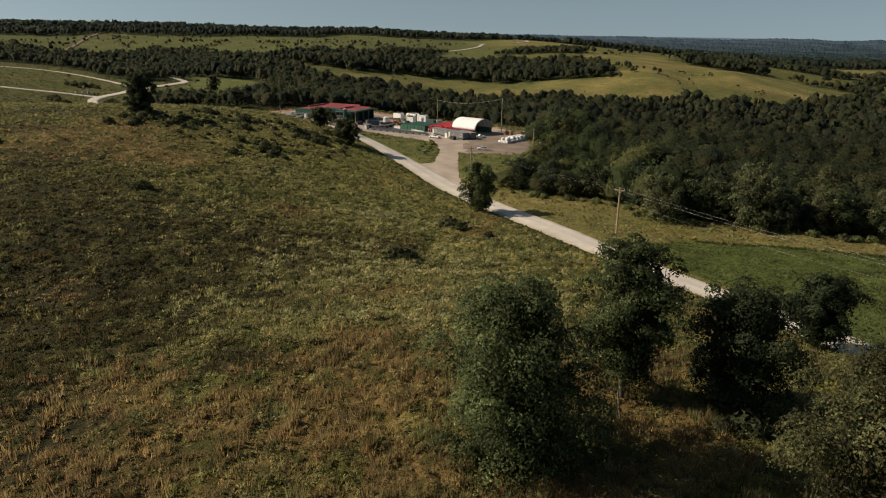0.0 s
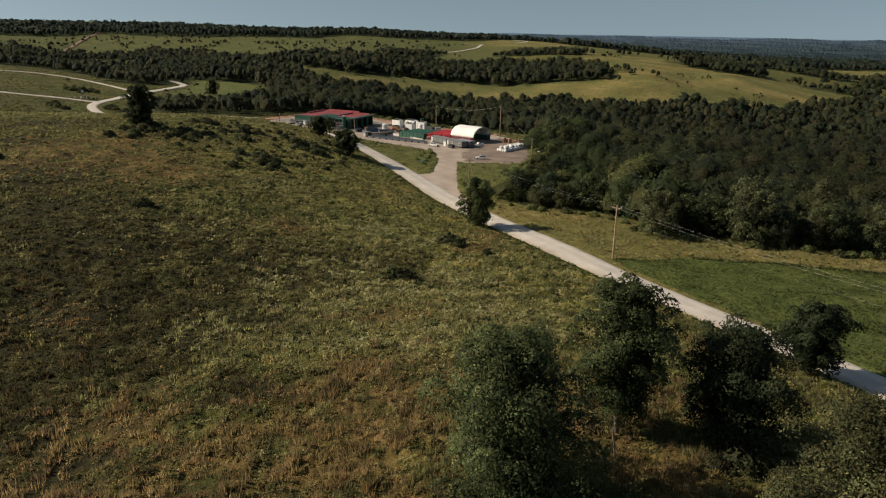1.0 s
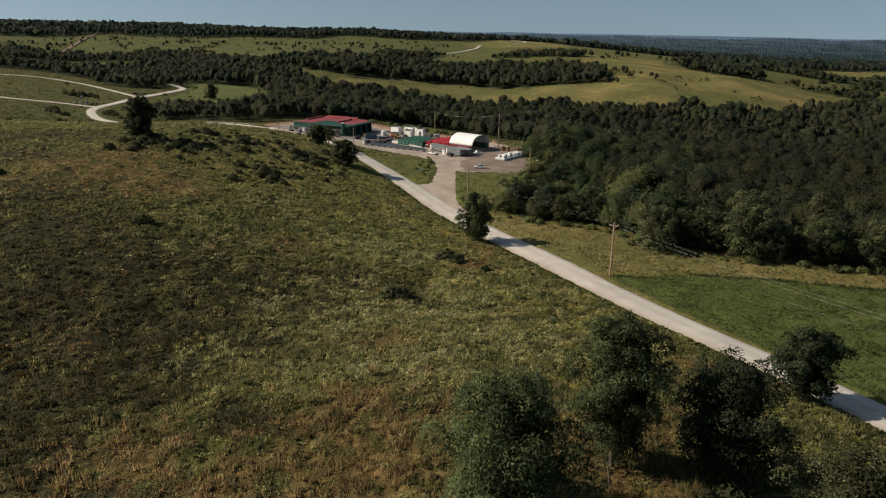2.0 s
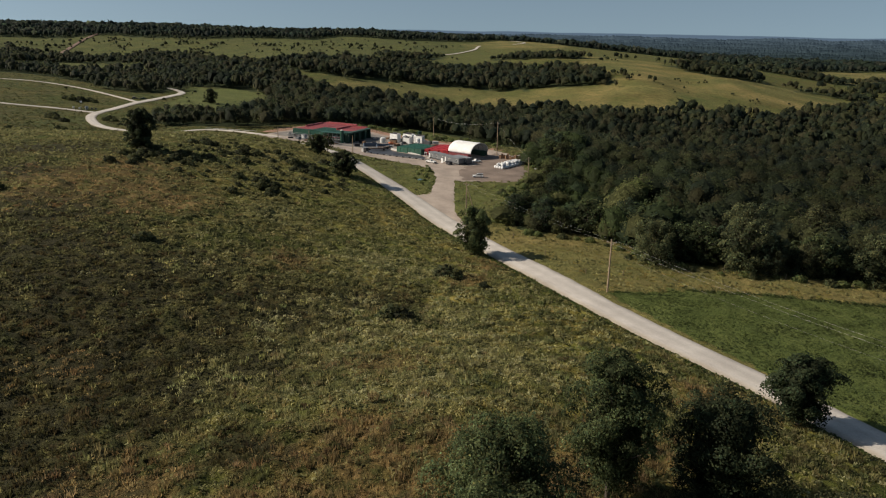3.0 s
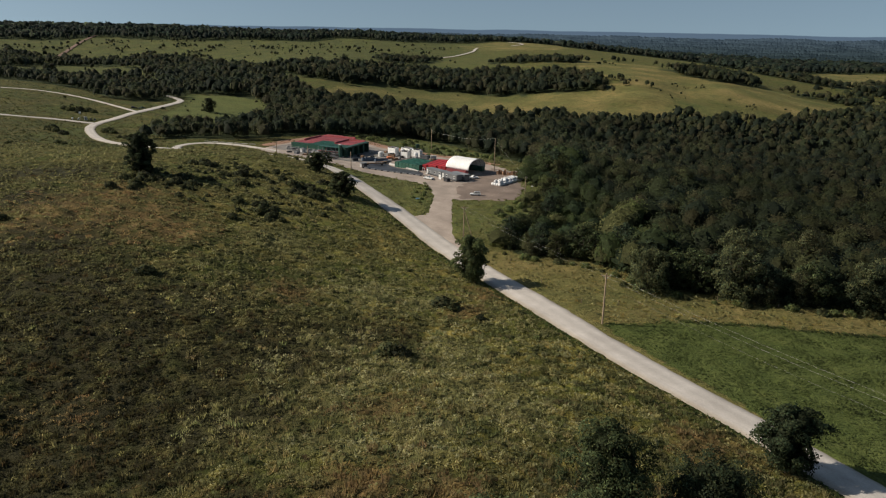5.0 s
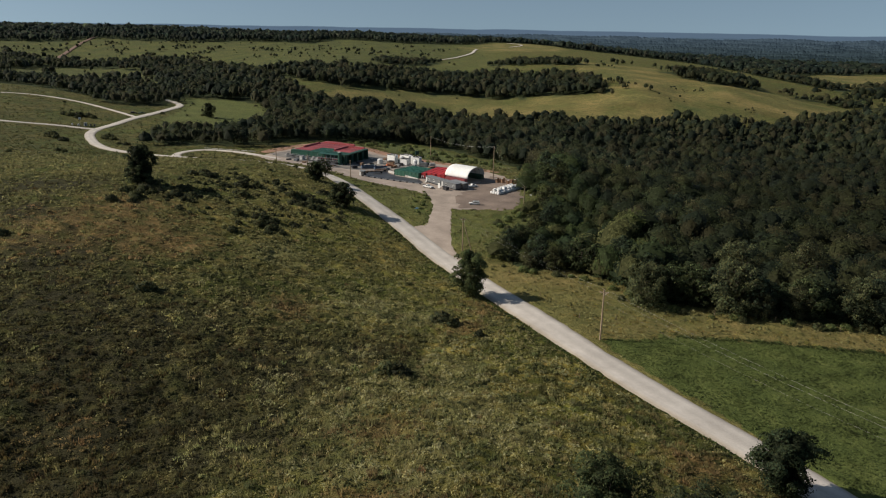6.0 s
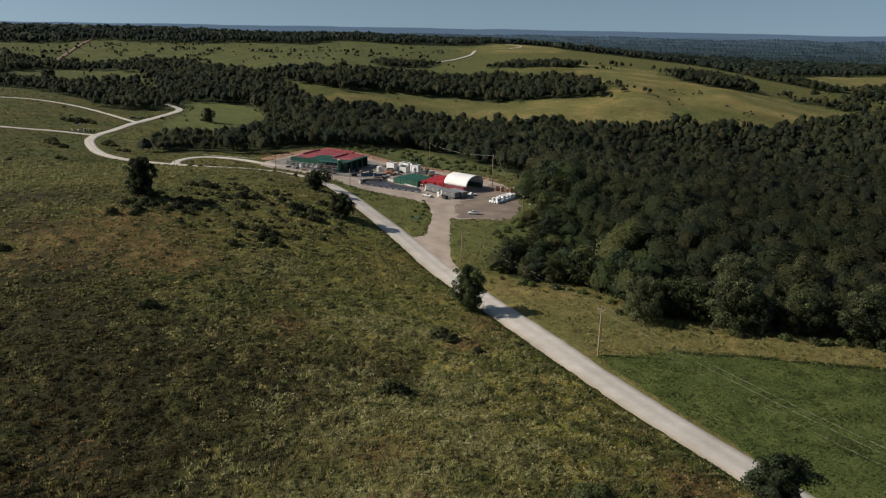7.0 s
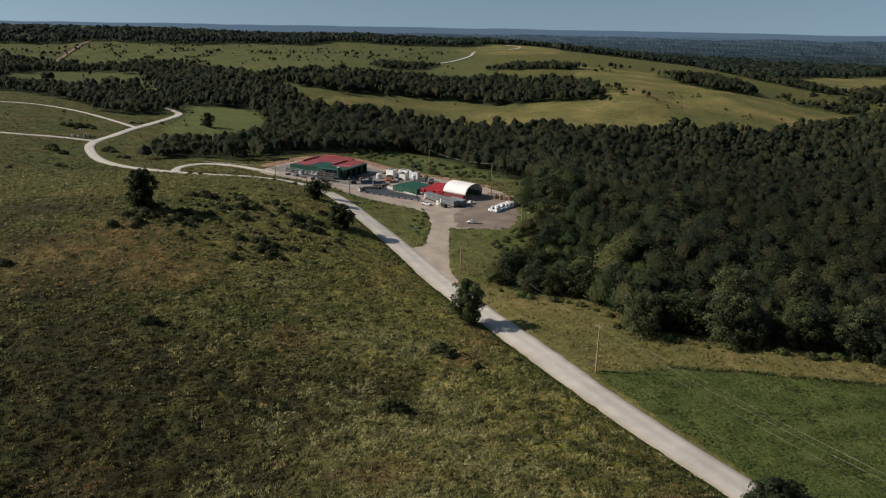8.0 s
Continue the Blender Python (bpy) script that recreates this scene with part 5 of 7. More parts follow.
def ribbed(length, wide, tall, pitch=0.56, deep=0.09):
    """A ribbed steel box: long walls and roof folded into ribs."""
    bm = bmesh.new()
    n = int(length / pitch) * 2
    rows = []
    for i in range(n + 1):
        x = -length / 2 + length * i / n
        d = deep if (i // 1) % 2 else 0.0
        ring = [(x, -wide / 2 + d, 0.12), (x, -wide / 2 + d, tall - 0.05), (x, -wide / 2 + 0.15, tall - d * 0.7), (x, wide / 2 - 0.15, tall - d * 0.7), (x, wide / 2 - d, tall - 0.05), (x, wide / 2 - d, 0.12)]
        rows.append([bm.verts.new(p) for p in ring])
    for a, b in zip(rows[:-1], rows[1:]):
        for j in range(5):
            bm.faces.new((a[j], b[j], b[j + 1], a[j + 1]))
    bm.faces.new(rows[0])
    bm.faces.new(rows[-1][::-1])
    bmesh.ops.recalc_face_normals(bm, faces=bm.faces[:])
    return bm


def container(name, side, x, y, z, turn, label, group, length=12.19, tall=2.6, frame=None):
    """A steel box container: ribbed shell, corner posts, rails and doors."""
    ob = base(name, x, y, turn, label, "container", group, z)
    part("shell", ribbed(length - 0.24, 2.36, tall - 0.06), side, ob)
    frame = frame or side
    for sx in (-1, 1):
        for sy in (-1, 1):
            cx, cy = sx * (length / 2 - 0.09), sy * 1.13
            part("corner_post", box(cx - 0.09, cy - 0.09, 0, cx + 0.09, cy + 0.09, tall), frame, ob)
    for sy in (-1, 1):
        for z0 in (0.0, tall - 0.12):
            part("rail", box(-length / 2 + 0.18, sy * 1.16 - 0.06, z0, length / 2 - 0.18, sy * 1.16 + 0.06, z0 + 0.12), frame, ob)
    for sy in (-1, 1):
        door = part("door", box(length / 2 - 0.10, 0.03 if sy > 0 else -1.02, 0.14, length / 2 - 0.03, 1.02 if sy > 0 else -0.03, tall - 0.14, 0.015), side, ob)
        part("lock_bar", can(length / 2 - 0.01, sy * 0.45, 0.2, tall - 0.2, 0.025, sides=6), DARK_STEEL, door)
    return ob


# the container block at the head of the yard
U, V, U_TURN = Vector((0.903, -0.43)), Vector((0.43, 0.903)), -25.46
CORNER = Vector((-86.0, 425.5))


def block(u, v):
    p = CORNER + U * u + V * v
    return p.x, p.y


BLOCK_Z = 0.75
first = {}


def stack(kind, u, v, tier, turn=U_TURN):
    x, y = block(u, v)
    z = BLOCK_Z + 2.62 * tier
    name, mat, label = {"red": ("container", RED_FADED, "faded red ribbed steel container in a stacked block"), "green": ("container", GREEN_STEEL, "green ribbed steel container in a stacked block")}[kind]
    if kind not in first:
        first[kind] = container(name, mat, x, y, z, turn, label, "stacked containers")
    else:
        copy_thing(first[kind], pose(x, y, z, 0, 0, turn))


for col in range(3):
    for row in range(15):
        u, v = 6.2 + 12.3 * col, 1.3 + 2.52 * row
        if col == 2 and row > 9 or (col == 1 and row > 12):
            continue
        kind = "green" if row == 0 or (col == 1 and 0 < row < 6) or (col == 2 and row < 3) else "red"
        edge = row == 0 or col == 2 or (col == 0 and row % 2 == 0)
        if edge or row in (3, 6, 9, 12, 14):
            stack("green" if row < 4 else kind, u, v, 0)
        else:
            stack(kind, u, v, 0)
        stack(kind, u, v, 1)
for u, v, ln in [(1.4, 20, 17), (14, 31.5, 22), (24.6, 17, 15), (30, 24.2, 13)]:  # steel curbs over the joints of the roof
    x, y = block(u, v)
    curb = base("roof_curb", x, y, U_TURN + (90 if u in (1.4, 24.6) else 0), "long red steel curb on a container roof", "roof curb", "roof curbs", z=BLOCK_Z + 5.2)
    part("curb", box(-ln / 2, -0.45, 0, ln / 2, 0.45, 0.75, 0.06), RED_FADED, curb)
    part("flashing", box(-ln / 2, -0.7, 0, ln / 2, -0.46, 0.12), RED_STEEL, curb)
# the row of open green bays along the end of the block
shed = base("open_bay_shed", *block(37.2, -1.0), U_TURN, "dark green steel shed with a row of open bays", "shed", z=-0.35)
for i in range(5):
    part("bay_wall", box(0, 5.9 * i, 0, 2.2, 5.9 * i + 0.9, 6.3, 0.04), DARK_GREEN, shed)
part("back_wall", box(-0.25, 0, 0, 0, 24.1, 6.3), DARK_GREEN, shed)
part("front_wall", box(-0.25, -0.25, 0, 2.3, 0, 6.3), DARK_GREEN, shed)
part("roof", box(-0.3, -0.35, 6.3, 2.5, 24.7, 6.5, 0.05), DARK_GREEN, shed)
for i in range(4):
    part("lintel", box(1.9, 5.9 * i + 0.9, 5.7, 2.1, 5.9 * (i + 1), 6.3), GREEN_STEEL, shed)
tank = base("silo", *block(36.6, -3.4), 0, "pale green upright steel silo beside the shed", "silo")
part("drum", can(0, 0, 0, 7.2, 1.1, sides=18), GREEN_STEEL, tank)
part("cap", can(0, 0, 7.2, 7.7, 1.15, 0.3, 18), CONCRETE, tank, "pale conical cap")

# the cluttered dock under the edge of the roof
dock = base("loading_dock", *block(29.0, -2.6), U_TURN, "dark steel loading dock with pipework before green containers", "dock")
part("deck", box(-7.5, -2.2, 0.9, 7.5, 2.0, 1.05), DARK_STEEL, dock)
part("canopy", box(-7.5, -1.2, 5.0, 7.5, 2.4, 5.15, 0.03), GREEN_STEEL, dock)
for k in range(6):
    x = -7.3 + 2.92 * k
    part("post", box(x - 0.1, -1.1, -0.4, x + 0.1, -0.9, 5.0), ROOF_GREY, dock)
    part("leg", box(x - 0.12, 1.5, -0.4, x + 0.12, 1.7, 0.9), DARK_STEEL, dock)
for k, (x, r0, h) in enumerate([(-5.8, 0.9, 2.2), (-3.0, 0.6, 2.8), (-0.6, 1.0, 1.6), (2.2, 0.7, 2.4), (5.2, 0.9, 2.0)]):
    part("vessel", can(x, 0.6, 1.05, 1.05 + h, r0, r0 * 0.9, 12), (DARK_STEEL, BROWN_BOX, DARK_GREEN, ROOF_GREY, DARK_STEEL)[k], dock)
for k in range(4):
    part("pipe", can(-0.8 - 0.25 * k, 1.6 + 0.5 * k, -7.3, 7.3, 0.11, sides=8, along="x"), (CONCRETE, DARK_STEEL, RED_FADED, ROOF_GREY)[k], dock)
for k in range(5):
    part("step", box(7.5 + 0.3 * k, -1.0, 0.6 - 0.2 * k, 7.8 + 0.3 * k, 0.4, 0.75 - 0.2 * k), CONCRETE, dock)

# low walkway and racks before the block
for i, (u, ln) in enumerate([(4, 8), (14, 10)]):
    ob = base("walkway", *block(u, -1.6), U_TURN, "grey steel walkway in front of green containers", "walkway", "walkways")
    part("deck", box(-ln / 2, -0.6, 1.1, ln / 2, 0.6, 1.2), ROOF_GREY, ob)
    for k in range(5):
        for sy in (-0.5, 0.5):
            part("leg", box(-ln / 2 + 0.1 + k * (ln - 0.3) / 4, sy - 0.05, -1.2, -ln / 2 + 0.2 + k * (ln - 0.3) / 4, sy + 0.05, 1.1), ROOF_GREY, ob)
    part("handrail", box(-ln / 2, -0.58, 2.1, ln / 2, -0.52, 2.18), CONCRETE, ob)
kiosk = base("kiosk", *block(12.5, -6), U_TURN, "small white cabin beside the yard lane", "cabin")
part("cabin", box(-1.2, -1, 0, 1.2, 1, 2.3, 0.04), WHITE_PAINT, kiosk)
part("roof", box(-1.35, -1.15, 2.3, 1.35, 1.15, 2.45, 0.03), ROOF_GREY, kiosk)
part("door", box(0.3, -1.04, 0.05, 1.05, -0.98, 2.0), GREY_PANEL, kiosk)

# low lined pit walls and pipe racks between the block and the lane
for i, (u, v, ln) in enumerate([(30, -7, 10), (33, -10, 12)]):
    ob = base("pipe_rack", *block(u, v), U_TURN, "dark steel pipe bundle on a rack", "pipes", "pipe racks")
    for k in range(7):
        part("pipe", can(-1.4 + 0.42 * k, 0.75, -ln / 2, ln / 2, 0.19, sides=8, along="x"), DARK_STEEL, ob)
    for sx in (-0.35, 0.35):
        part("bearer", box(ln * sx - 0.15, -1.7, 0, ln * sx + 0.15, 1.4, 0.56), BROWN_BOX, ob)

APRON = [block(u, v) for u, v in ((-5, 16), (-4.5, -3.5), (6, -6.5), (22, -7), (33, -6.5), (41, -5), (42.5, 4), (39.8, 6), (39.5, -1.2), (36, -1.6), (0.5, -0.6), (-0.4, 16))]
build_pad("liner_apron", APRON, BLACK_LINER, "black liner laid on the ground round the container block", 0.36, 0.8, 0.5)

bm = bmesh.new()
rows = []
for k in range(25):
    u = -2.5 + k
    lip = 2.5 + 0.35 * math.sin(1.7 * k) + 0.2 * math.sin(0.6 * k + 1)
    row = []
    for v, z in ((-5.0 - 0.4 * math.sin(0.9 * k), -1.2), (-3.2, 0.5), (-1.3, lip), (-0.25, lip - 0.1), (-0.25, -1.2)):
        x, y = block(u, v)
        row.append(bm.verts.new((x, y, BLOCK_Z + z)))
    rows.append(row)
for p, q in zip(rows[:-1], rows[1:]):
    for j in range(4):
        bm.faces.new((p[j], q[j], q[j + 1], p[j + 1]))
bm.faces.new(rows[0])
bm.faces.new(rows[-1][::-1])
bmesh.ops.recalc_face_normals(bm, faces=bm.faces[:])
tagged(part("lined_bank", bm, BLACK_LINER), "earth bank under black liner leaning on containers", "bank")

# loose gear about the yard
rng = np.random.RandomState(17)
for k, (x, y) in enumerate([(-84, 409), (-79, 406), (-74, 403), (-68, 399), (-61, 396), (-45, 397), (-47, 402), (-42, 408), (-36, 408), (-21, 405), (-20, 410), (-9, 399), (3, 389), (6, 386), (12, 385), (24, 383), (-33, 421), (-30, 428), (-5, 411), (-40, 404), (-37, 413), (-28, 408), (-23, 404), (-22, 424), (-12, 405), (-8, 415), (-15, 400), (-2, 399), (2, 396), (-34, 401), (-44, 413), (-27, 394), (-18, 396), (-10, 422), (-38, 426), (-25, 432)]):
    ob = base("crate", x, y, rng.uniform(0, 90), "dark steel gear crate standing on the yard", "crate", "gear crates")
    w, d, h = rng.uniform(0.8, 2.0), rng.uniform(0.6, 1.2), rng.uniform(0.7, 1.8)
    part("body", box(-w, -d, 0.15, w, d, h, 0.04), (DARK_STEEL, ROOF_GREY, BROWN_BOX, DARK_GREEN, CONCRETE)[k % 5], ob)
    for side in (-1, 1):
        part("batten", box(side * w * 0.6 - 0.08, -d - 0.04, 0.15, side * w * 0.6 + 0.08, d + 0.04, h + 0.04), DARK_STEEL, ob)
    part("skid", box(-w + 0.1, -d + 0.1, 0, w - 0.1, d - 0.1, 0.15), DARK_STEEL, ob)

# middle group: green containers, red containers, lined pad
G2, G2_TURN = Vector((-22.2, 381.0)), -40.5
gu, gv = Vector((math.cos(radians(G2_TURN)), math.sin(radians(G2_TURN)))), Vector((-math.sin(radians(G2_TURN)), math.cos(radians(G2_TURN))))
g_first = None
for i in range(7):  # green ones stand side by side, doors to the lane
    p = G2 + gu * (1.25 + 2.5 * i) + gv * 8
    if g_first is None:
        g_first = container("container", GREEN_STEEL, p.x, p.y, level(p.x, p.y), G2_TURN + 90, "green ribbed steel container in a row", "green containers", 15.5, 2.95)
    else:
        copy_thing(g_first, pose(p.x, p.y, level(p.x, p.y), 0, 0, G2_TURN + 90))
r_first = None
R2, R2_TURN = Vector((-7.4, 371.0)), -27.0
ru, rv = Vector((math.cos(radians(R2_TURN)), math.sin(radians(R2_TURN)))), Vector((-math.sin(radians(R2_TURN)), math.cos(radians(R2_TURN))))
for i in range(5):
    p = R2 + ru * (1.4 + 2.75 * i) + rv * (9.8 + 0.5 * (i % 2))
    if r_first is None:
        r_first = container("container", RED_STEEL, p.x, p.y, level(p.x, p.y), R2_TURN + 90, "bright red ribbed steel tank container in a row", "red containers", 19.0, 3.0)
    else:
        copy_thing(r_first, pose(p.x, p.y, level(p.x, p.y), 0, 0, R2_TURN + 90))
for i in range(2):
    p = R2 + ru * (1.6 + 4.6 * i) - rv * 0.9
    ob = base("valve_stand", p.x, p.y, R2_TURN, "white pipe loop before red containers", "pipework", "valve stands")
    part("upright", can(-0.6, 0, 0, 1.5, 0.12, sides=8), WHITE_PAINT, ob)
    part("upright", can(0.6, 0, 0, 1.5, 0.12, sides=8), WHITE_PAINT, ob)
    part("crossbar", can(0, 1.5, -0.72, 0.72, 0.12, sides=8, along="x"), WHITE_PAINT, ob)

# fabric hoop building on red containers
HOOP_TURN = -38.0
hoop = base("hoop_building", 15.5, 367.9, HOOP_TURN, "white fabric hoop shelter standing on red containers", "shelter", z=level(15, 364) + 2.62)
HALF, SPAN, RISE = 7.2, 7.6, 4.9


def arch(x0, x1, n, thick, rise=RISE, span=SPAN, bm=None, sag=0.0):
    bm = bm or bmesh.new()
    outer, inner = [], []
    segs = max(2, int(abs(x1 - x0) / 1.57) * 2 if sag else 2)
    grid = []
    for i in range(segs + 1):
        x = x0 + (x1 - x0) * i / segs
        dip = sag * (i % 2)
        row = []
        for k in range(n + 1):
            a = math.pi * k / n
            row.append(((span - dip) * math.cos(a), (rise - dip) * math.sin(a) ** 0.9, x, a))
        grid.append(row)
    o = [[bm.verts.new((x, c, s)) for c, s, x, a in row] for row in grid]
    q = [[bm.verts.new((x, c - thick * math.cos(a), s - thick * math.sin(a))) for c, s, x, a in row] for row in grid]
    for i in range(segs):
        for k in range(n):
            bm.faces.new((o[i][k], o[i][k + 1], o[i + 1][k + 1], o[i + 1][k]))
            bm.faces.new((q[i][k], q[i + 1][k], q[i + 1][k + 1], q[i][k + 1]))
    for i in (0, segs):
        for k in range(n):
            bm.faces.new((o[i][k], q[i][k], q[i][k + 1], o[i][k + 1]))
    for k in (0, n):
        for i in range(segs):
            bm.faces.new((o[i][k], o[i + 1][k], q[i + 1][k], q[i][k]))
    bmesh.ops.recalc_face_normals(bm, faces=bm.faces[:])
    return bm


cloth = part("fabric_cover", arch(-HALF, HALF, 22, 0.05, sag=0.05), WHITE_FABRIC, hoop)
for f in cloth.data.polygons:
    f.use_smooth = True
for k in range(6):
    x = -HALF + 0.2 + k * (2 * HALF - 0.4) / 5
    part("hoop_rib", arch(x - 0.05, x + 0.05, 16, 0.10, RISE - 0.1, SPAN - 0.1), ROOF_GREY, hoop)
bm = bmesh.new()
ring = [bm.verts.new((-HALF + 0.02, (SPAN - 0.06) * math.cos(math.pi * k / 18), (RISE - 0.06) * math.sin(math.pi * k / 18))) for k in range(19)]
back = bm.faces.new(ring)
bmesh.ops.solidify(bm, geom=[back], thickness=0.05)
part("end_wall", bm, WHITE_FABRIC, hoop)
ca, sa = math.cos(radians(HOOP_TURN)), math.sin(radians(HOOP_TURN))
for off in (-7.5, 7.5):
    copy_thing(first["red" if off < 0 else "green"], pose(15.5 - sa * off, 367.9 + ca * off, level(15, 364), 0, 0, HOOP_TURN))


# office trailers
def trailer(x, y, turn, ln, wide, windows, label):
    ob = base("office_trailer", x, y, turn, label, "trailer", "office trailers")
    part("body", box(-ln / 2, -wide / 2, 0.55, ln / 2, wide / 2, 3.0, 0.05), GREY_PANEL, ob)
    part("roof", box(-ln / 2 - 0.12, -wide / 2 - 0.12, 3.0, ln / 2 + 0.12, wide / 2 + 0.12, 3.18, 0.05), ROOF_GREY, ob)
    part("skirt", box(-ln / 2 + 0.1, -wide / 2 + 0.1, 0, ln / 2 - 0.1, wide / 2 - 0.1, 0.55), DARK_STEEL, ob)
    for k in range(windows):
        wx = -ln / 2 + ln * (k + 0.7) / windows
        w = part("window", box(wx - 0.6, -wide / 2 - 0.05, 1.35, wx + 0.6, -wide / 2 + 0.05, 2.35), WHITE_PAINT, ob, "white framed window")
        part("pane", box(wx - 0.48, -wide / 2 - 0.07, 1.47, wx + 0.48, -wide / 2 - 0.02, 2.23), GLASS, w)
    part("door", box(-ln / 2 + 0.5, -wide / 2 - 0.05, 0.6, -ln / 2 + 1.45, -wide / 2 + 0.04, 2.65), WHITE_PAINT, ob, "white entrance door")
    for k in range(3):
        part("step", box(-ln / 2 + 0.4, -wide / 2 - 0.4 - 0.3 * k, 0, -ln / 2 + 1.55, -wide / 2 - 0.1 - 0.3 * k, 0.55 - 0.18 * k), CONCRETE, ob)
    return ob


trailer(0.4, 358.0, -52, 12.5, 3.6, 3, "long grey office trailer with white windows")
trailer(8.0, 348.6, -52, 11.5, 3.6, 2, "grey office trailer with a white door")
trailer(12.2, 349.4, -52, 10.0, 3.4, 2, "grey office trailer at the edge of the yard")
dump = base("skip_bin", 5.4, 343.8, -52, "dark steel rubbish skip beside a trailer", "skip")
part("bin", box(-1.4, -0.9, 0, 1.4, 0.9, 1.5, 0.06), DARK_STEEL, dump)
part("lid", box(-1.45, -0.95, 1.5, 1.45, 0.95, 1.6, 0.03), DARK_STEEL, dump)
sg = base("sign_board", 2.0, 346.6, -40, "white board leaning by the trailer", "board")
part("board", box(-0.7, -0.05, 0.3, 0.7, 0.05, 2.6), WHITE_PAINT, sg)
part("leg", box(-0.6, -0.05, 0, -0.5, 0.05, 0.3), WOOD_POLE, sg)
part("leg", box(0.5, -0.05, 0, 0.6, 0.05, 0.3), WOOD_POLE, sg)

# lined pad with its low wall
PAD = [(-38.5, 372.5), (-20, 363.2), (-5.5, 355.5), (-6.5, 366), (-9, 369.5), (-24, 381.5), (-26, 394), (-36, 396)]
pad = build_pad("lined_pad", PAD, BLACK_LINER, "black lined ground under the containers", 0.34, 0.8)
wall_a, wall_b = Vector((-25.5, 388.5)), Vector((-8.8, 367.6))
ob = base("barrier_wall", wall_a.x, wall_a.y, math.degrees(math.atan2(wall_b.y - wall_a.y, wall_b.x - wall_a.x)), "pale concrete barrier along the lined pad", "barrier")
n_blocks, long = 9, (wall_b - wall_a).length
for k in range(n_blocks):
    part("barrier_block", box(long * k / n_blocks + 0.03, -0.25, 0, long * (k + 1) / n_blocks - 0.03, 0.25, 1.1, 0.08), CONCRETE, ob)
rng = np.random.RandomState(5)
edge_a, edge_b = Vector((-38.0, 371.8)), Vector((-5.2, 354.6))
ob = base("sandbag_row", edge_a.x, edge_a.y, 0, "row of grey sandbags along the lined pad", "sandbags")
for k in range(30):
    p = (edge_b - edge_a) * (k / 29)
    dz = level(edge_a.x + p.x, edge_a.y + p.y) - level(edge_a.x, edge_a.y)
    part("sandbag", box(p.x - 0.5, p.y - 0.35 + rng.uniform(-0.2, 0.2), dz - 0.05, p.x + 0.45, p.y + 0.35, dz + rng.uniform(0.35, 0.6), 0.1), CONCRETE if k % 3 else DARK_STEEL, ob)
shack = base("pump_cabin", -38.6, 374.5, -30, "small white and dark pump cabin by the pad", "cabin")
part("cabin", box(-1.1, -1.0, 0, 0.2, 1.0, 2.4, 0.04), WHITE_PAINT, shack)
part("pump_box", box(0.2, -1.2, 0, 1.9, 1.2, 2.1, 0.05), DARK_STEEL, shack)
part("roof", box(-1.2, -1.3, 2.4, 2.0, 1.3, 2.52), ROOF_GREY, shack)

# tanks and plant behind the pad
for i, (x, y, t) in enumerate([(-38.0, 399.5, 20), (-30.5, 397.0, 20)]):
    ob = base("open_skip", x, y, t, "blue-grey open steel skip in the yard", "skip", "blue skips")
    part("floor", box(-3.6, -1.2, 0.2, 3.6, 1.2, 0.35), BLUE_STEEL, ob)
    for sy in (-1.2, 1.12):
        part("side", box(-3.6, sy, 0.35, 3.6, sy + 0.08, 1.8, 0.02), BLUE_STEEL, ob)
    for sx in (-3.6, 3.52):
        part("end", box(sx, -1.12, 0.35, sx + 0.08, 1.12, 1.8, 0.02), BLUE_STEEL, ob)
    for sx in (-2.4, -0.8, 0.8, 2.4):
        part("rib", box(sx - 0.08, -1.3, 0.1, sx + 0.08, -1.2, 1.8), BLUE_STEEL, ob)
    part("runner", box(-3.4, -0.6, 0, 3.4, -0.4, 0.2), DARK_STEEL, ob)
    part("runner", box(-3.4, 0.4, 0, 3.4, 0.6, 0.2), DARK_STEEL, ob)
for i, (x, y, r, h) in enumerate([(-32.0, 415.0, 1.7, 2.6), (-11.5, 409.5, 1.2, 3.0), (-19.5, 417, 1.4, 3.8), (-13, 416, 1.3, 4.0)]):
    ob = base("round_tank", x, y, 0, "white round plastic tank in the yard", "tank", "white tanks")
    part("drum", can(0, 0, 0, h, r, sides=20), WHITE_PAINT, ob)
    part("dome", can(0, 0, h, h + 0.5, r, r * 0.35, 20), WHITE_PAINT, ob)
    part("hatch", can(0, 0, h + 0.5, h + 0.65, 0.3, sides=10), ROOF_GREY, ob)
for i, (x, y, ln, w, h, t) in enumerate([(-25.0, 418, 6.0, 3.0, 4.8, -38), (-17.0, 419, 7.0, 3.0, 4.6, -40), (-25.5, 410, 4, 2, 2.4, -20), (-17.5, 411.5, 4.8, 2.6, 3.6, -36), (-10.5, 414, 5.0, 2.6, 4.2, -36)]):
    ob = base("tank_unit", x, y, t, "white boxy steel tank unit with a ladder", "tank", "boxy tanks")
    part("body", box(-ln / 2, -w / 2, 0.2, ln / 2, w / 2, h, 0.12), BROWN_BOX if i == 2 else WHITE_PAINT, ob)
    part("skid", box(-ln / 2, -w / 2 + 0.1, 0, ln / 2, w / 2 - 0.1, 0.2), DARK_STEEL, ob)
    for k in range(2):
        part("rail", box(-ln / 2 + 0.2, -w / 2 + 0.05 + k * (w - 0.2), h, ln / 2 - 0.2, -w / 2 + 0.12 + k * (w - 0.2), h + 0.5), DARK_STEEL, ob)
ob = base("conveyor", -26.5, 402.5, 24, "orange steel conveyor frame in the yard", "machine")
part("belt_frame", box(-3, -0.5, 1.0, 3, 0.5, 1.5, 0.05), ORANGE_STEEL, ob)
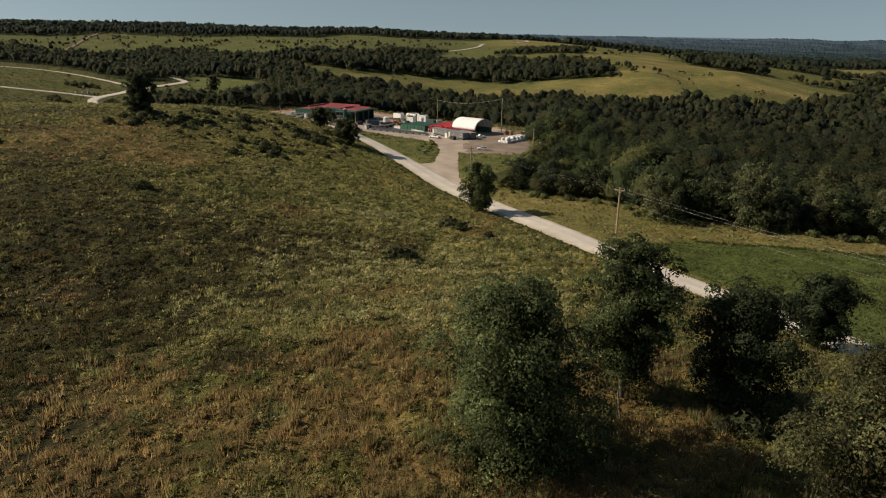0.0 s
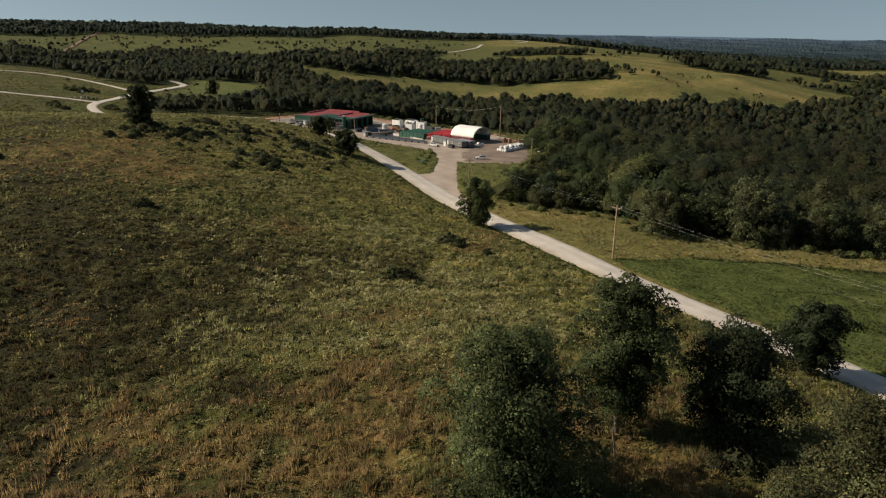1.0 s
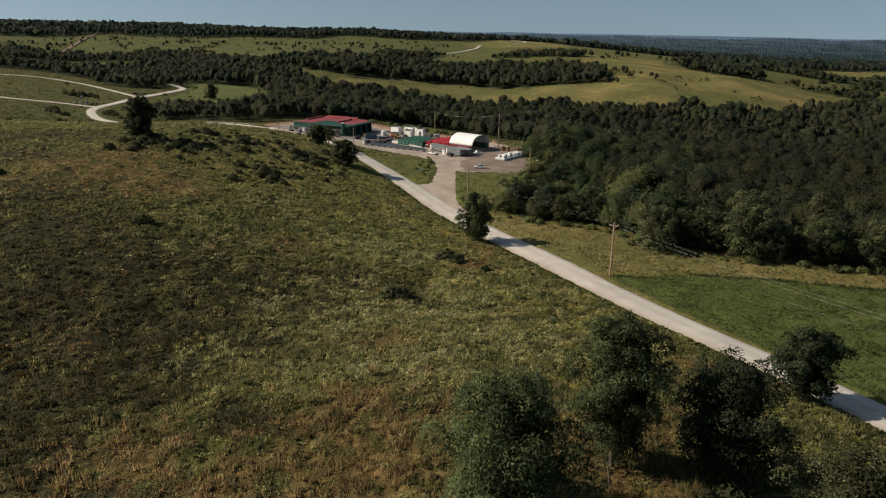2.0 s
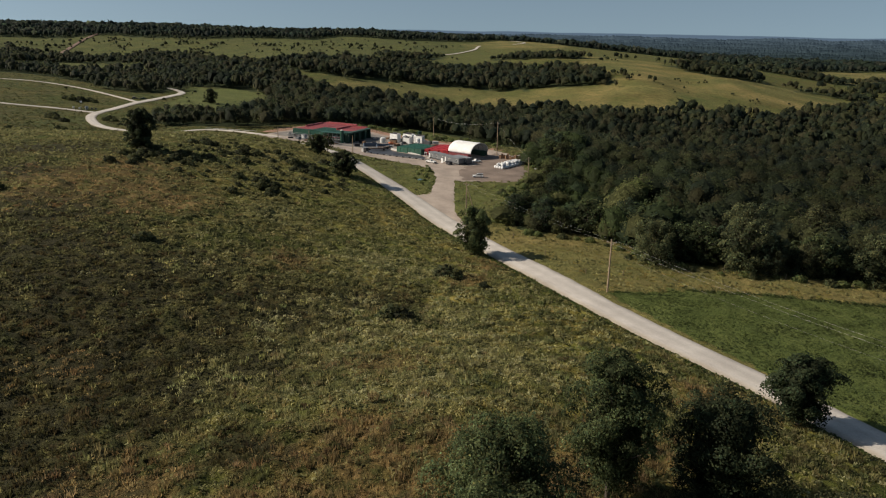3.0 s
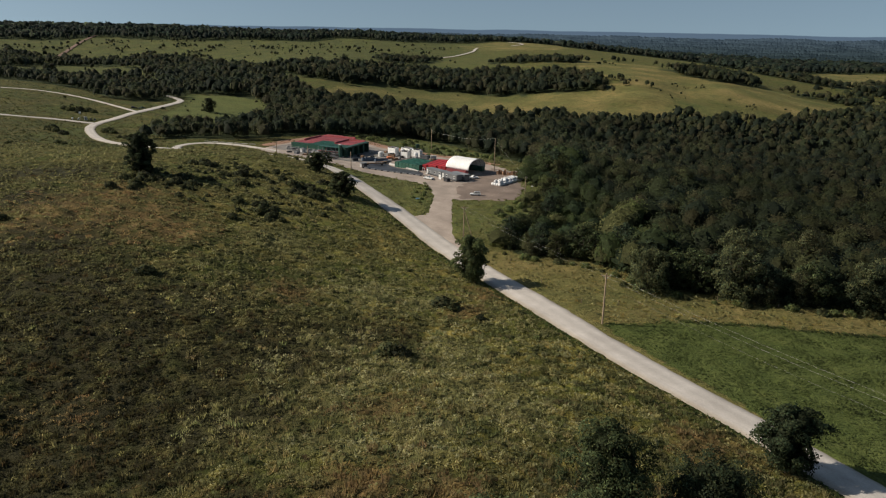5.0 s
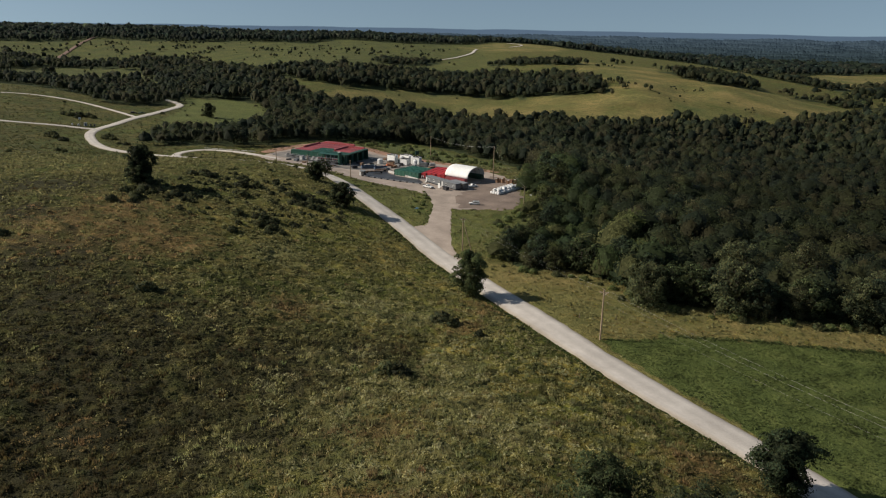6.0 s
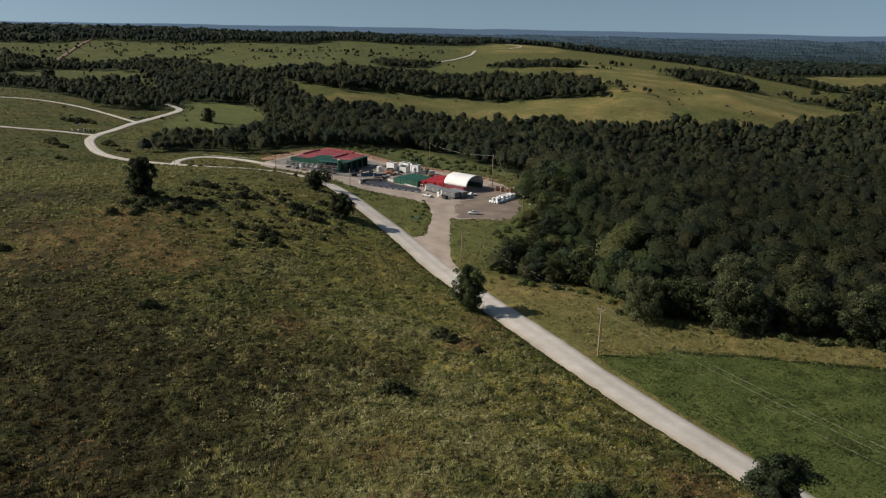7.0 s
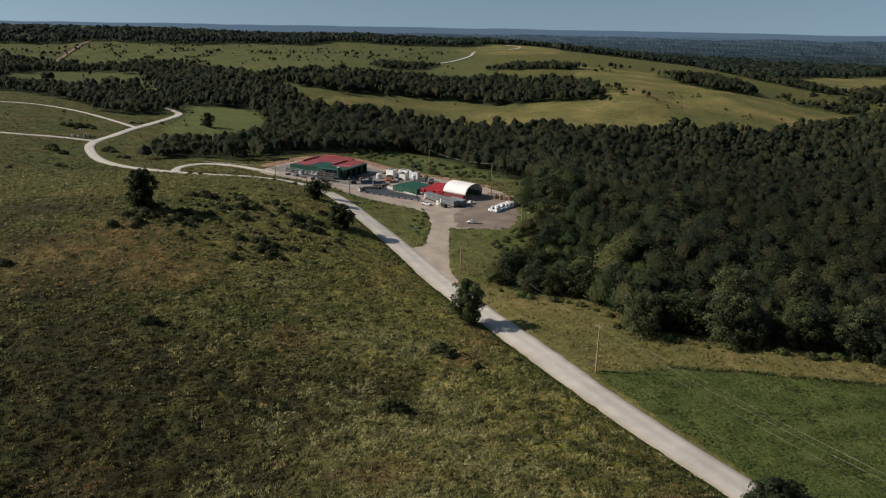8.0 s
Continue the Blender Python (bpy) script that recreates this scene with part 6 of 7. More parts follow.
for sx in (-2.5, 2.3):
    part("leg", box(sx, -0.45, 0, sx + 0.2, 0.45, 1.0), ORANGE_STEEL, ob)
part("hopper", box(-1.2, -0.9, 1.5, 1.2, 0.9, 2.3, 0.15), ORANGE_STEEL, ob)
for i, (x, y, ln, t) in enumerate([(-33, 384.5, 10, 8), (-30, 391, 7, 12)]):
    ob = base("flatbed", x, y, t, "dark flat trailer loaded with steel beams", "trailer", "flatbeds")
    part("bed", box(-ln / 2, -1.2, 0.9, ln / 2, 1.2, 1.1, 0.03), DARK_STEEL, ob)
    for k in range(4):
        part("beam", box(-ln / 2 + 0.3, -1.0 + 0.55 * k, 1.1, ln / 2 - 0.3 - 0.4 * (k % 2), -0.7 + 0.55 * k, 1.35), ROOF_GREY if k % 2 else BROWN_BOX, ob)
    for sx in (-ln / 2 + 1.2, ln / 2 - 1.2):
        for sy in (-1.05, 0.85):
            bm = can(0, 0, -0.12, 0.12, 0.45, sides=14)
            bmesh.ops.rotate(bm, verts=bm.verts[:], matrix=Matrix.Rotation(radians(90), 3, "X"))
            bmesh.ops.translate(bm, verts=bm.verts[:], vec=(sx, sy, 0.45))
            part("wheel", bm, RUBBER, ob)
ob = base("generator", -6.5, 405.5, -20, "grey boxy generator set beside the yard bank", "generator")
part("housing", box(-2.2, -1.1, 0.3, 2.2, 1.1, 2.4, 0.08), GREY_PANEL, ob)
part("skid", box(-2.3, -1.0, 0, 2.3, 1.0, 0.3), DARK_STEEL, ob)
part("exhaust", can(1.4, 0, 2.4, 3.2, 0.15, sides=10), DARK_STEEL, ob)
ob = base("generator", -1.5, 404.5, 10, "pale grey plant housing beside the yard bank", "generator")
part("housing", box(-1.6, -1.0, 0.3, 1.6, 1.0, 2.3, 0.08), CONCRETE, ob)
part("skid", box(-1.7, -0.9, 0, 1.7, 0.9, 0.3), DARK_STEEL, ob)
ob = base("dark_tower", -11.5, 448, 15, "dark green steel box on legs against the bank", "tower")
part("box", box(-1.1, -0.9, 2.0, 1.1, 0.9, 4.2, 0.1), DARK_GREEN, ob)
for sx in (-1.3, 1.1):
    for sy in (-1.0, 0.8):
        part("leg", box(sx * 0.8, sy * 0.8, -0.6, sx * 0.8 + 0.2, sy * 0.8 + 0.2, 2.0), DARK_STEEL, ob)

# bulk bags and pallets
def bag_mesh(seed):
    r = np.random.RandomState(seed)
    bm = bmesh.new()
    bmesh.ops.create_cube(bm, size=1.15)
    bmesh.ops.subdivide_edges(bm, edges=bm.edges[:], cuts=2, use_grid_fill=True)
    for v in bm.verts:
        q = v.co.copy()
        k = 0.60 / max(q.length, 0.01)
        v.co = q.lerp(q * k * 1.25, 0.45) + Vector(r.uniform(-0.03, 0.03, 3))
        v.co.z += 0.57
    for sx in (-0.3, 0.3):
        box(sx - 0.05, -0.05, 1.1, sx + 0.05, 0.05, 1.35, 0, bm)
    me = bpy.data.meshes.new("bulk_bag")
    bm.to_mesh(me)
    bm.free()
    for f in me.polygons:
        f.use_smooth = True
    me.materials.append(WHITE_BAG)
    return me


BAGS = [bag_mesh(k) for k in range(3)]
a, b = Vector((29.0, 338.0)), Vector((42.5, 355.5))
d = (b - a).normalized()
across = Vector((d.y, -d.x))
rng = np.random.RandomState(9)
for layer in range(2):
    for i in range(17 - 2 * layer):
        for j in range(4 - layer):
            if layer and rng.uniform() < 0.25:
                continue
            p = a + d * (1.28 * (i + layer * 0.6)) + across * (1.28 * (j - 1.3 + layer * 0.5)) + Vector(rng.uniform(-0.1, 0.1, 2))
            ob = new("bulk_bag", BAGS[(i + j) % 3])
            ob.matrix_basis = pose(p.x, p.y, level(p.x, p.y) + 1.12 * layer, 0, 0, rng.uniform(-20, 20) - 35)
            tagged(ob, "full white bulk bag stacked on the yard", "bag", "bulk bags")
for i in range(13):
    p = Vector((31.5, 363.5)) + Vector((1.0, -0.38)) * i + Vector(rng.uniform(-0.4, 0.4, 2))
    ob = base("pallet_stack", p.x, p.y, rng.uniform(-30, 30), "brown goods stacked on a wooden pallet", "pallet", "pallets")
    h = rng.uniform(1.5, 3.1)
    part("pallet", box(-0.6, -0.5, 0, 0.6, 0.5, 0.15), WOOD_POLE, ob)
    part("goods", box(-0.55, -0.45, 0.15, 0.55, 0.45, h, 0.05), BROWN_BOX, ob)
    if i % 3 == 0:
        part("cover", box(-0.6, -0.5, h, 0.6, 0.5, h + 0.2, 0.05), CONCRETE, ob)


# vehicles
def wheels(ob, xs, y, r):
    for x in xs:
        for sy in (-1, 1):
            bm = can(0, 0, -0.11, 0.11, r, sides=16)
            bmesh.ops.rotate(bm, verts=bm.verts[:], matrix=Matrix.Rotation(radians(90), 3, "X"))
            bmesh.ops.translate(bm, verts=bm.verts[:], vec=(x, sy * y, r))
            w = part("wheel", bm, RUBBER, ob)
            bm = can(0, 0, -0.12, 0.12, r * 0.55, sides=12)
            bmesh.ops.rotate(bm, verts=bm.verts[:], matrix=Matrix.Rotation(radians(90), 3, "X"))
            bmesh.ops.translate(bm, verts=bm.verts[:], vec=(x, sy * y, r))
            part("rim", bm, CONCRETE, w)


def profile(points, half, bm=None, inset=0.0):
    """A body swept across the width from a side outline; the top leans in by inset."""
    bm = bm or bmesh.new()
    top = max(z for _, z in points)
    low = min(z for _, z in points)
    sides = []
    for s in (-1, 1):
        sides.append([bm.verts.new((x, s * (half - inset * (z - low) / (top - low + 1e-6)), z)) for x, z in points])
    n = len(points)
    for i in range(n):
        j = (i + 1) % n
        bm.faces.new((sides[0][i], sides[0][j], sides[1][j], sides[1][i]))
    bm.faces.new(sides[0][::-1])
    bm.faces.new(sides[1])
    bmesh.ops.recalc_face_normals(bm, faces=bm.faces[:])
    bmesh.ops.bevel(bm, geom=bm.edges[:], offset=0.05, segments=1, affect="EDGES")
    return bm


def car(x, y, turn, label, category, paint, kind):
    ob = base("car" if kind != "pickup" else "pickup_truck", x, y, turn, label, category)
    ln = 5.6 if kind == "pickup" else 4.8
    part("body", profile([(-ln / 2, 0.45), (-ln / 2, 1.0), (-ln / 2 + 0.1, 1.1), (ln / 2 - 1.5, 1.08), (ln / 2 - 0.15, 0.95), (ln / 2, 0.75), (ln / 2, 0.4)], 0.95), paint, ob)
    c0, c1 = (-0.5, 1.2) if kind == "pickup" else (-ln / 2 + 0.15, 1.0)
    cabin = part("cabin", profile([(c0, 1.06), (c0 + 0.12, 1.75), (c1 - 0.75, 1.78), (c1 + 0.1, 1.06)], 0.90, inset=0.14), paint, ob)
    for s in (-1, 1):
        part("side_window", box(c0 + 0.2, s * 0.845 - 0.04, 1.22, c1 - 0.5, s * 0.845 + 0.04, 1.62, 0.02), GLASS, cabin)
    bm = box(-0.03, -0.7, -0.28, 0.03, 0.7, 0.28)
    bmesh.ops.rotate(bm, verts=bm.verts[:], matrix=Matrix.Rotation(radians(-48), 3, "Y"))
    bmesh.ops.translate(bm, verts=bm.verts[:], vec=(c1 - 0.28, 0, 1.44))
    part("windscreen", bm, GLASS, cabin)
    if kind == "pickup":
        part("load_bed", box(-ln / 2 + 0.15, -0.78, 1.02, -0.6, 0.78, 1.09), DARK_STEEL, ob)
    else:
        part("roof_rack", box(c0 + 0.3, -0.6, 1.8, c1 - 0.9, 0.6, 1.86), ROOF_GREY, ob)
    part("bumper", box(ln / 2 - 0.05, -0.9, 0.42, ln / 2 + 0.08, 0.9, 0.66, 0.03), DARK_STEEL, ob)
    part("bumper", box(-ln / 2 - 0.08, -0.9, 0.42, -ln / 2 + 0.05, 0.9, 0.66, 0.03), DARK_STEEL, ob)
    for s in (-0.65, 0.65):
        part("headlight", box(ln / 2 - 0.06, s - 0.18, 0.70, ln / 2 + 0.04, s + 0.18, 0.86), GLASS, ob)
    wheels(ob, (-ln / 2 + 0.95, ln / 2 - 0.95), 0.86, 0.38)
    return ob


car(17.9, 315.6, 178, "white estate car parked alone on the yard", "car", WHITE_PAINT, "estate")
car(-3.4, 347.4, 140, "white pickup truck parked by the trailers", "truck", WHITE_PAINT, "pickup")
car(18.6, 351.2, 30, "white pickup truck in the shade of the shelter", "truck", WHITE_PAINT, "pickup")
car(-249.5, 617.5, 35, "dark green truck parked at the road junction", "truck", DARK_GREEN, "pickup")
car(-255.0, 614.5, 20, "dark car parked at the road junction", "car", DARK_STEEL, "estate")


# poles and wires
POLE_TOPS = {}


def pole(key, x, y, tall, arm, turn, label, lean=0.0):
    ob = base("utility_pole", x, y, turn, label, "utility pole", "utility poles")
    part("shaft", can(0, 0, -0.5, tall, 0.24, 0.17, 10), WOOD_POLE, ob)
    if arm:
        part("crossarm", box(-arm / 2, -0.10, tall - 0.80, arm / 2, 0.10, tall - 0.58, 0.02), WOOD_POLE, ob)
        for sx in (-0.45, 0, 0.45):
            part("insulator", can(sx * arm, 0, tall - 0.6, tall - 0.35, 0.05, sides=6), CONCRETE, ob)
        for s in (-1, 1):
            part("brace", tube_bm((0, -0.1, tall - 1.5), (s * arm * 0.3, -0.1, tall - 0.75), 0.03), WIRE, ob)
    POLE_TOPS[key] = Vector((x, y, level(x, y) + tall - 0.35))
    return ob


def tube_bm(a, b, r, sides=6):
    v, f = tube([a, b], [r, r], sides)
    bm = bmesh.new()
    vs = [bm.verts.new(p) for p in v]
    for q in f:
        bm.faces.new([vs[i] for i in q])
    return bm


pole("road", 42.0, 165.2, 13.4, 2.4, -25, "weathered wooden power pole with a crossarm")
pole("lane", 10.1, 244.7, 12.6, 2.4, -10, "weathered wooden power pole beside the driveway")
pole("wood", 39.4, 308.2, 11.5, 2.0, 20, "wooden power pole at the edge of the yard")
pole("yard", 30.6, 370.9, 17.5, 0, 0, "tall slim pole behind the fabric shelter")
pole("bank", -3.0, 475.0, 15.0, 0, 0, "slim pole on the bank behind the yard")
pole("west", -43.0, 360.3, 9.5, 0, 0, "wooden pole beside the yard lane")
pole("gate", -68.2, 380.1, 7.5, 0, 0, "thin wooden pole beside the gravel road")
pole("lane_end", -89.1, 400.0, 6.5, 0, 0, "thin wooden pole by the lane")
pole("field", 80.0, 90.0, 13.5, 2.4, -30, "weathered wooden power pole in the mown field")
ob = base("stay_pole", 13.0, 243.0, 0, "leaning prop pole beside a power pole", "pole")
part("shaft", tube_bm((0.6, 0.2, -0.3), (-2.6, 1.6, 10.5), 0.13, 8), WOOD_POLE, ob)


def wire(a, b, sag, side=0.0, r=0.018, drop=0.0):
    p, q = (POLE_TOPS[k] - Vector((0, 0, drop)) for k in (a, b))
    w = Vector((q.y - p.y, p.x - q.x, 0)).normalized() * side
    pts = [p.lerp(q, k / 16) + w - Vector((0, 0, sag * 4 * (k / 16) * (1 - k / 16))) for k in range(17)]
    v, f = tube([tuple(t) for t in pts], [r] * 17, 5)
    me = mesh_np("power_line", v, f, WIRE)
    tagged(new("power_line", me), "thin pale power line strung between poles", "cable", "power lines")


for side in (-1.05, 1.05):
    wire("field", "road", 1.1, side, 0.010)
    wire("road", "lane", 1.2, side, 0.006)
wire("field", "road", 1.3, 0.15, 0.008, 2.6)
wire("lane", "wood", 1.0, 0, 0.008)
wire("yard", "bank", 2.2, 0, 0.03)
wire("wood", "yard", 1.2, 0, 0.015)

# roadside bits
ob = base("tarp_bundle", -7.2, 302.5, 20, "blue plastic sheet lying in the ditch", "tarp")
bm = bmesh.new()
bmesh.ops.create_grid(bm, x_segments=10, y_segments=6, size=1)
for v in bm.verts:
    v.co = (v.co.x * 1.5, v.co.y * 0.7, 0.45 + 0.18 * math.sin(4 * v.co.x + 3 * v.co.y) + 0.1 * math.sin(9 * v.co.y))
bmesh.ops.solidify(bm, geom=bm.faces[:], thickness=0.05)
part("sheet", bm, BLUE_TARP, ob)
part("frame", box(-1.3, -0.5, 0, 1.3, 0.5, 0.4, 0.1), BLUE_TARP, ob)
ob = base("dish", 45.5, 331, -120, "small white dish on a post among trees", "dish")
part("post", can(0, 0, 0, 2.2, 0.05, sides=8), ROOF_GREY, ob)
part("bowl", can(0, 0, 2.1, 2.35, 0.25, 0.65, 14), WHITE_PAINT, ob)
JUNCTION = [(-266.5, 541.0), (-262.5, 543.5), (-259.5, 545.5), (-270.5, 540.0)]
ob = base("kiosk", *JUNCTION[1], 30, "small white meter cabin at the road junction", "cabin")
part("cabin", box(-1.0, -0.9, 0, 1.0, 0.9, 2.4, 0.04), WHITE_PAINT, ob)
part("roof", box(-1.15, -1.05, 2.4, 1.15, 1.05, 2.55), ROOF_GREY, ob)
part("door", box(-0.4, -0.94, 0.05, 0.45, -0.88, 2.0), GREY_PANEL, ob)
for i, (x, y) in enumerate([JUNCTION[0], JUNCTION[2], JUNCTION[3], (-257.0, 546.0)]):
    ob = base("small_tank", x, y, 0, "small pale tank beside the junction", "tank", "junction tanks")
    part("drum", can(0, 0, 0.2, 1.5, 0.6, sides=14), WHITE_PAINT if i % 2 == 0 else DARK_STEEL, ob)
    part("foot", box(-0.5, -0.5, 0, 0.5, 0.5, 0.2), CONCRETE, ob)
ob = base("sign_post", -267.5, 546.0, 10, "white sign on a tall post at the junction", "sign")
part("post", can(0, 0, 0, 5.5, 0.08, sides=8), ROOF_GREY, ob)
part("plate", box(-0.8, -0.06, 4.0, 0.8, -0.02, 5.4), WHITE_PAINT, ob)
for i, (x, y) in enumerate([(-232, 470), (-238, 560), (-240, 585), (-225, 486), (-152, 409), (-158, 414), (-146, 405), (-128, 399), (-118, 396)]):
    ob = base("marker_post", x + 3.5, y - 1.5, 0, "short dark marker post beside the gravel road", "post", "marker posts")
    part("shaft", can(0, 0, -0.2, 1.3, 0.14, 0.12, 8), DARK_STEEL, ob)
for i, (x, y) in enumerate([(35, 178), (27, 197), (20, 219), (45, 178), (60, 190), (75, 186), (91, 183), (108, 180)]):
    ob = base("fence_post", x + 4.5, y + 1.5, 0, "weathered wooden fence post in the grass", "post", "fence posts")
    part("shaft", can(0, 0, -0.3, 1.5, 0.09, 0.08, 8), WOOD_POLE, ob)
for i in range(7):
    p = Vector((-142, 446.5)).lerp(Vector((-112, 437)), i / 6)
    ob = base("guard_rail", p.x, p.y, -17, "pale guard rail section along the lane", "guard rail", "guard rail sections")
    part("rail", box(-2.2, -0.05, 0.5, 2.2, 0.05, 0.85), CONCRETE, ob)
    part("post", box(-1.5, 0.05, -0.1, -1.3, 0.2, 0.8), ROOF_GREY, ob)
    part("post", box(1.3, 0.05, -0.1, 1.5, 0.2, 0.8), ROOF_GREY, ob)
ob = base("fallen_log", 14.8, 66.5, 8, "pale fallen branch in the grass under trees", "log")
part("limb", tube_bm((-3.2, 0, 0.35), (2.6, 0.3, 0.25), 0.11, 8), WOOD_POLE, ob)
part("side_limb", tube_bm((-2.6, -0.5, 0.5), (1.5, 0.1, 0.35), 0.07, 7), WOOD_POLE, ob)
ob = base("dead_stem", 18.3, 64.5, 0, "pale bare dead stem under a tree", "dead stem")
part("stem", tube_bm((0.3, 0, -0.2), (-0.4, 0, 4.2), 0.10, 8), WOOD_POLE, ob)
# ---- tall grass and weeds on the near hill ----
def meadow_spots(n, seed, r0, r1, power):
    """Places spread over the hill, thinning with range."""
    r = np.random.RandomState(seed)
    u = r.uniform(0, 1, n)
    k = 2 - power
    rad = (r0 ** k + u * (r1 ** k - r0 ** k)) ** (1 / k)
    a = r.uniform(radians(-37), radians(37), n)
    x, y = rad * np.sin(a), rad * np.cos(a)
    ok = clear_of_roads(x, y, 0.5) & ~inside(MOWN, x, y) & ~inside(WOODS_EAST, x, y)
    return x[ok], y[ok], r


def grass_colour(x, y, r):
    wood, mown, meadow, gold, brown, pale, dark, turf_shade = cover(x, y)
    n = len(x)
    mixed = ripple(x, y, 30, 31) * 0.5 + ripple(x, y, 7, 32) * 0.5 + r.normal(0, 0.35, n)
    olive = np.where((mixed > 0.1)[:, None], np.array([0.298, 0.268, 0.112]), np.array([0.196, 0.198, 0.082]))
    dry = np.array([0.37, 0.255, 0.118])
    light = np.array([0.40, 0.37, 0.16])
    b = (brown * 1.05 + r.normal(0, 0.17, n) > 0.5)[:, None]
    p = (pale * 1.1 + r.normal(0, 0.2, n) > 0.5)[:, None]
    d = (dark + r.normal(0, 0.2, n) > 0.4)[:, None]
    olive = np.where(d, olive * np.array([0.36, 0.32, 0.33]), olive)
    olive = olive * (1 + 0.48 * patches(BRIGHT_PATCHES, x, y))[:, None]
    olive = np.where(east_of_road(x, y)[:, None], np.where((y > 240)[:, None], np.array([0.255, 0.280, 0.086]), np.array([0.39, 0.335, 0.115])), olive)
    c = np.where(b, 0.8 * dry + 0.2 * olive, np.where(p, light, olive)) * 0.89
    return c * r.uniform(0.85, 1.15, n)[:, None] * (1 + r.normal(0, 0.05, (n, 3)))


def growth(x, y):
    """How tall the grass stands: short east of the road and far off."""
    k = np.where(east_of_road(x, y), 0.6, 1.0)
    near_road = line_distance(MAIN_ROAD[:20], x, y)
    return k * np.clip((near_road - 4.5) / 5, 0.25, 1)


def build_tufts():
    cx, cy, r = meadow_spots(18000, 41, 42, 460, 1.15)
    fade = r.uniform(0, 1, len(cx)) < np.clip((470 - np.hypot(cx, cy)) / 200, 0, 1)
    cx, cy = cx[fade], cy[fade]
    each = 6  # tufts to a clump
    clump_col = grass_colour(cx, cy, r)
    clump_tall = r.choice([0.5, 0.75, 0.9, 1.1, 1.4], len(cx)) * (1 + 0.3 * ripple(cx, cy, 9, 33))
    wide = r.uniform(0.35, 0.9, len(cx)) + 0.0012 * np.hypot(cx, cy)
    x = (cx[:, None] + r.normal(0, 0.6, (len(cx), each)) * wide[:, None]).ravel()
    y = (cy[:, None] + r.normal(0, 0.6, (len(cx), each)) * wide[:, None]).ravel()
    ok = clear_of_roads(x, y, 1.0)
    tall0, col0 = np.repeat(clump_tall, each)[ok], np.repeat(clump_col, each, 0)[ok]
    x, y = x[ok], y[ok]
    n, blades = len(x), 7
    lump, tone = turf(x, y)
    z = height(x, y) + 0.85 * lump - 0.05
    dist = np.hypot(x, y)
    stir = np.clip(1 - (dist - 150) / 200, 0.35, 1)  # farther off the heaps blend together
    col = col0 * (r.uniform(0.86, 1.14, n) * (0.98 + 0.80 * (tone - 0.5) * stir))[:, None]
    tall = r.uniform(0.45, 1.0, n) * tall0 * growth(x, y) * np.clip(1.35 - dist / 230, 0.4, 1)
    spread = (0.22 + 0.0016 * dist) * r.uniform(0.6, 1.4, n)
    v = np.empty((n, blades, 3, 3), np.float32)
    for k in range(blades):
        a = r.uniform(0, 6.283, n)
        b = r.uniform(0, 6.283, n)
        lean = r.uniform(0.05, 0.45, n)
        w = (0.014 + 0.00075 * dist) * r.uniform(0.6, 1.4, n)
        bx, by = x + np.cos(a) * spread * r.uniform(0, 1, n), y + np.sin(a) * spread * r.uniform(0, 1, n)
        tx, ty = np.cos(b) * w, np.sin(b) * w
        h = tall * r.uniform(0.7, 1.2, n)
        v[:, k, 0] = np.stack([bx - tx, by - ty, z], -1)
        v[:, k, 1] = np.stack([bx + tx, by + ty, z], -1)
        v[:, k, 2] = np.stack([bx + np.cos(a) * lean * h, by + np.sin(a) * lean * h, z + h], -1)
    faces = np.arange(n * blades * 3).reshape(-1, 3)
    tint = np.repeat(col, blades * 3, 0)
    me = mesh_np("tall_grass", v.reshape(-1, 3), faces, GRASS, tint)
    tagged(new("tall_grass", me), "tall dry and green grass over the hillside", "grass", kind="stuff")


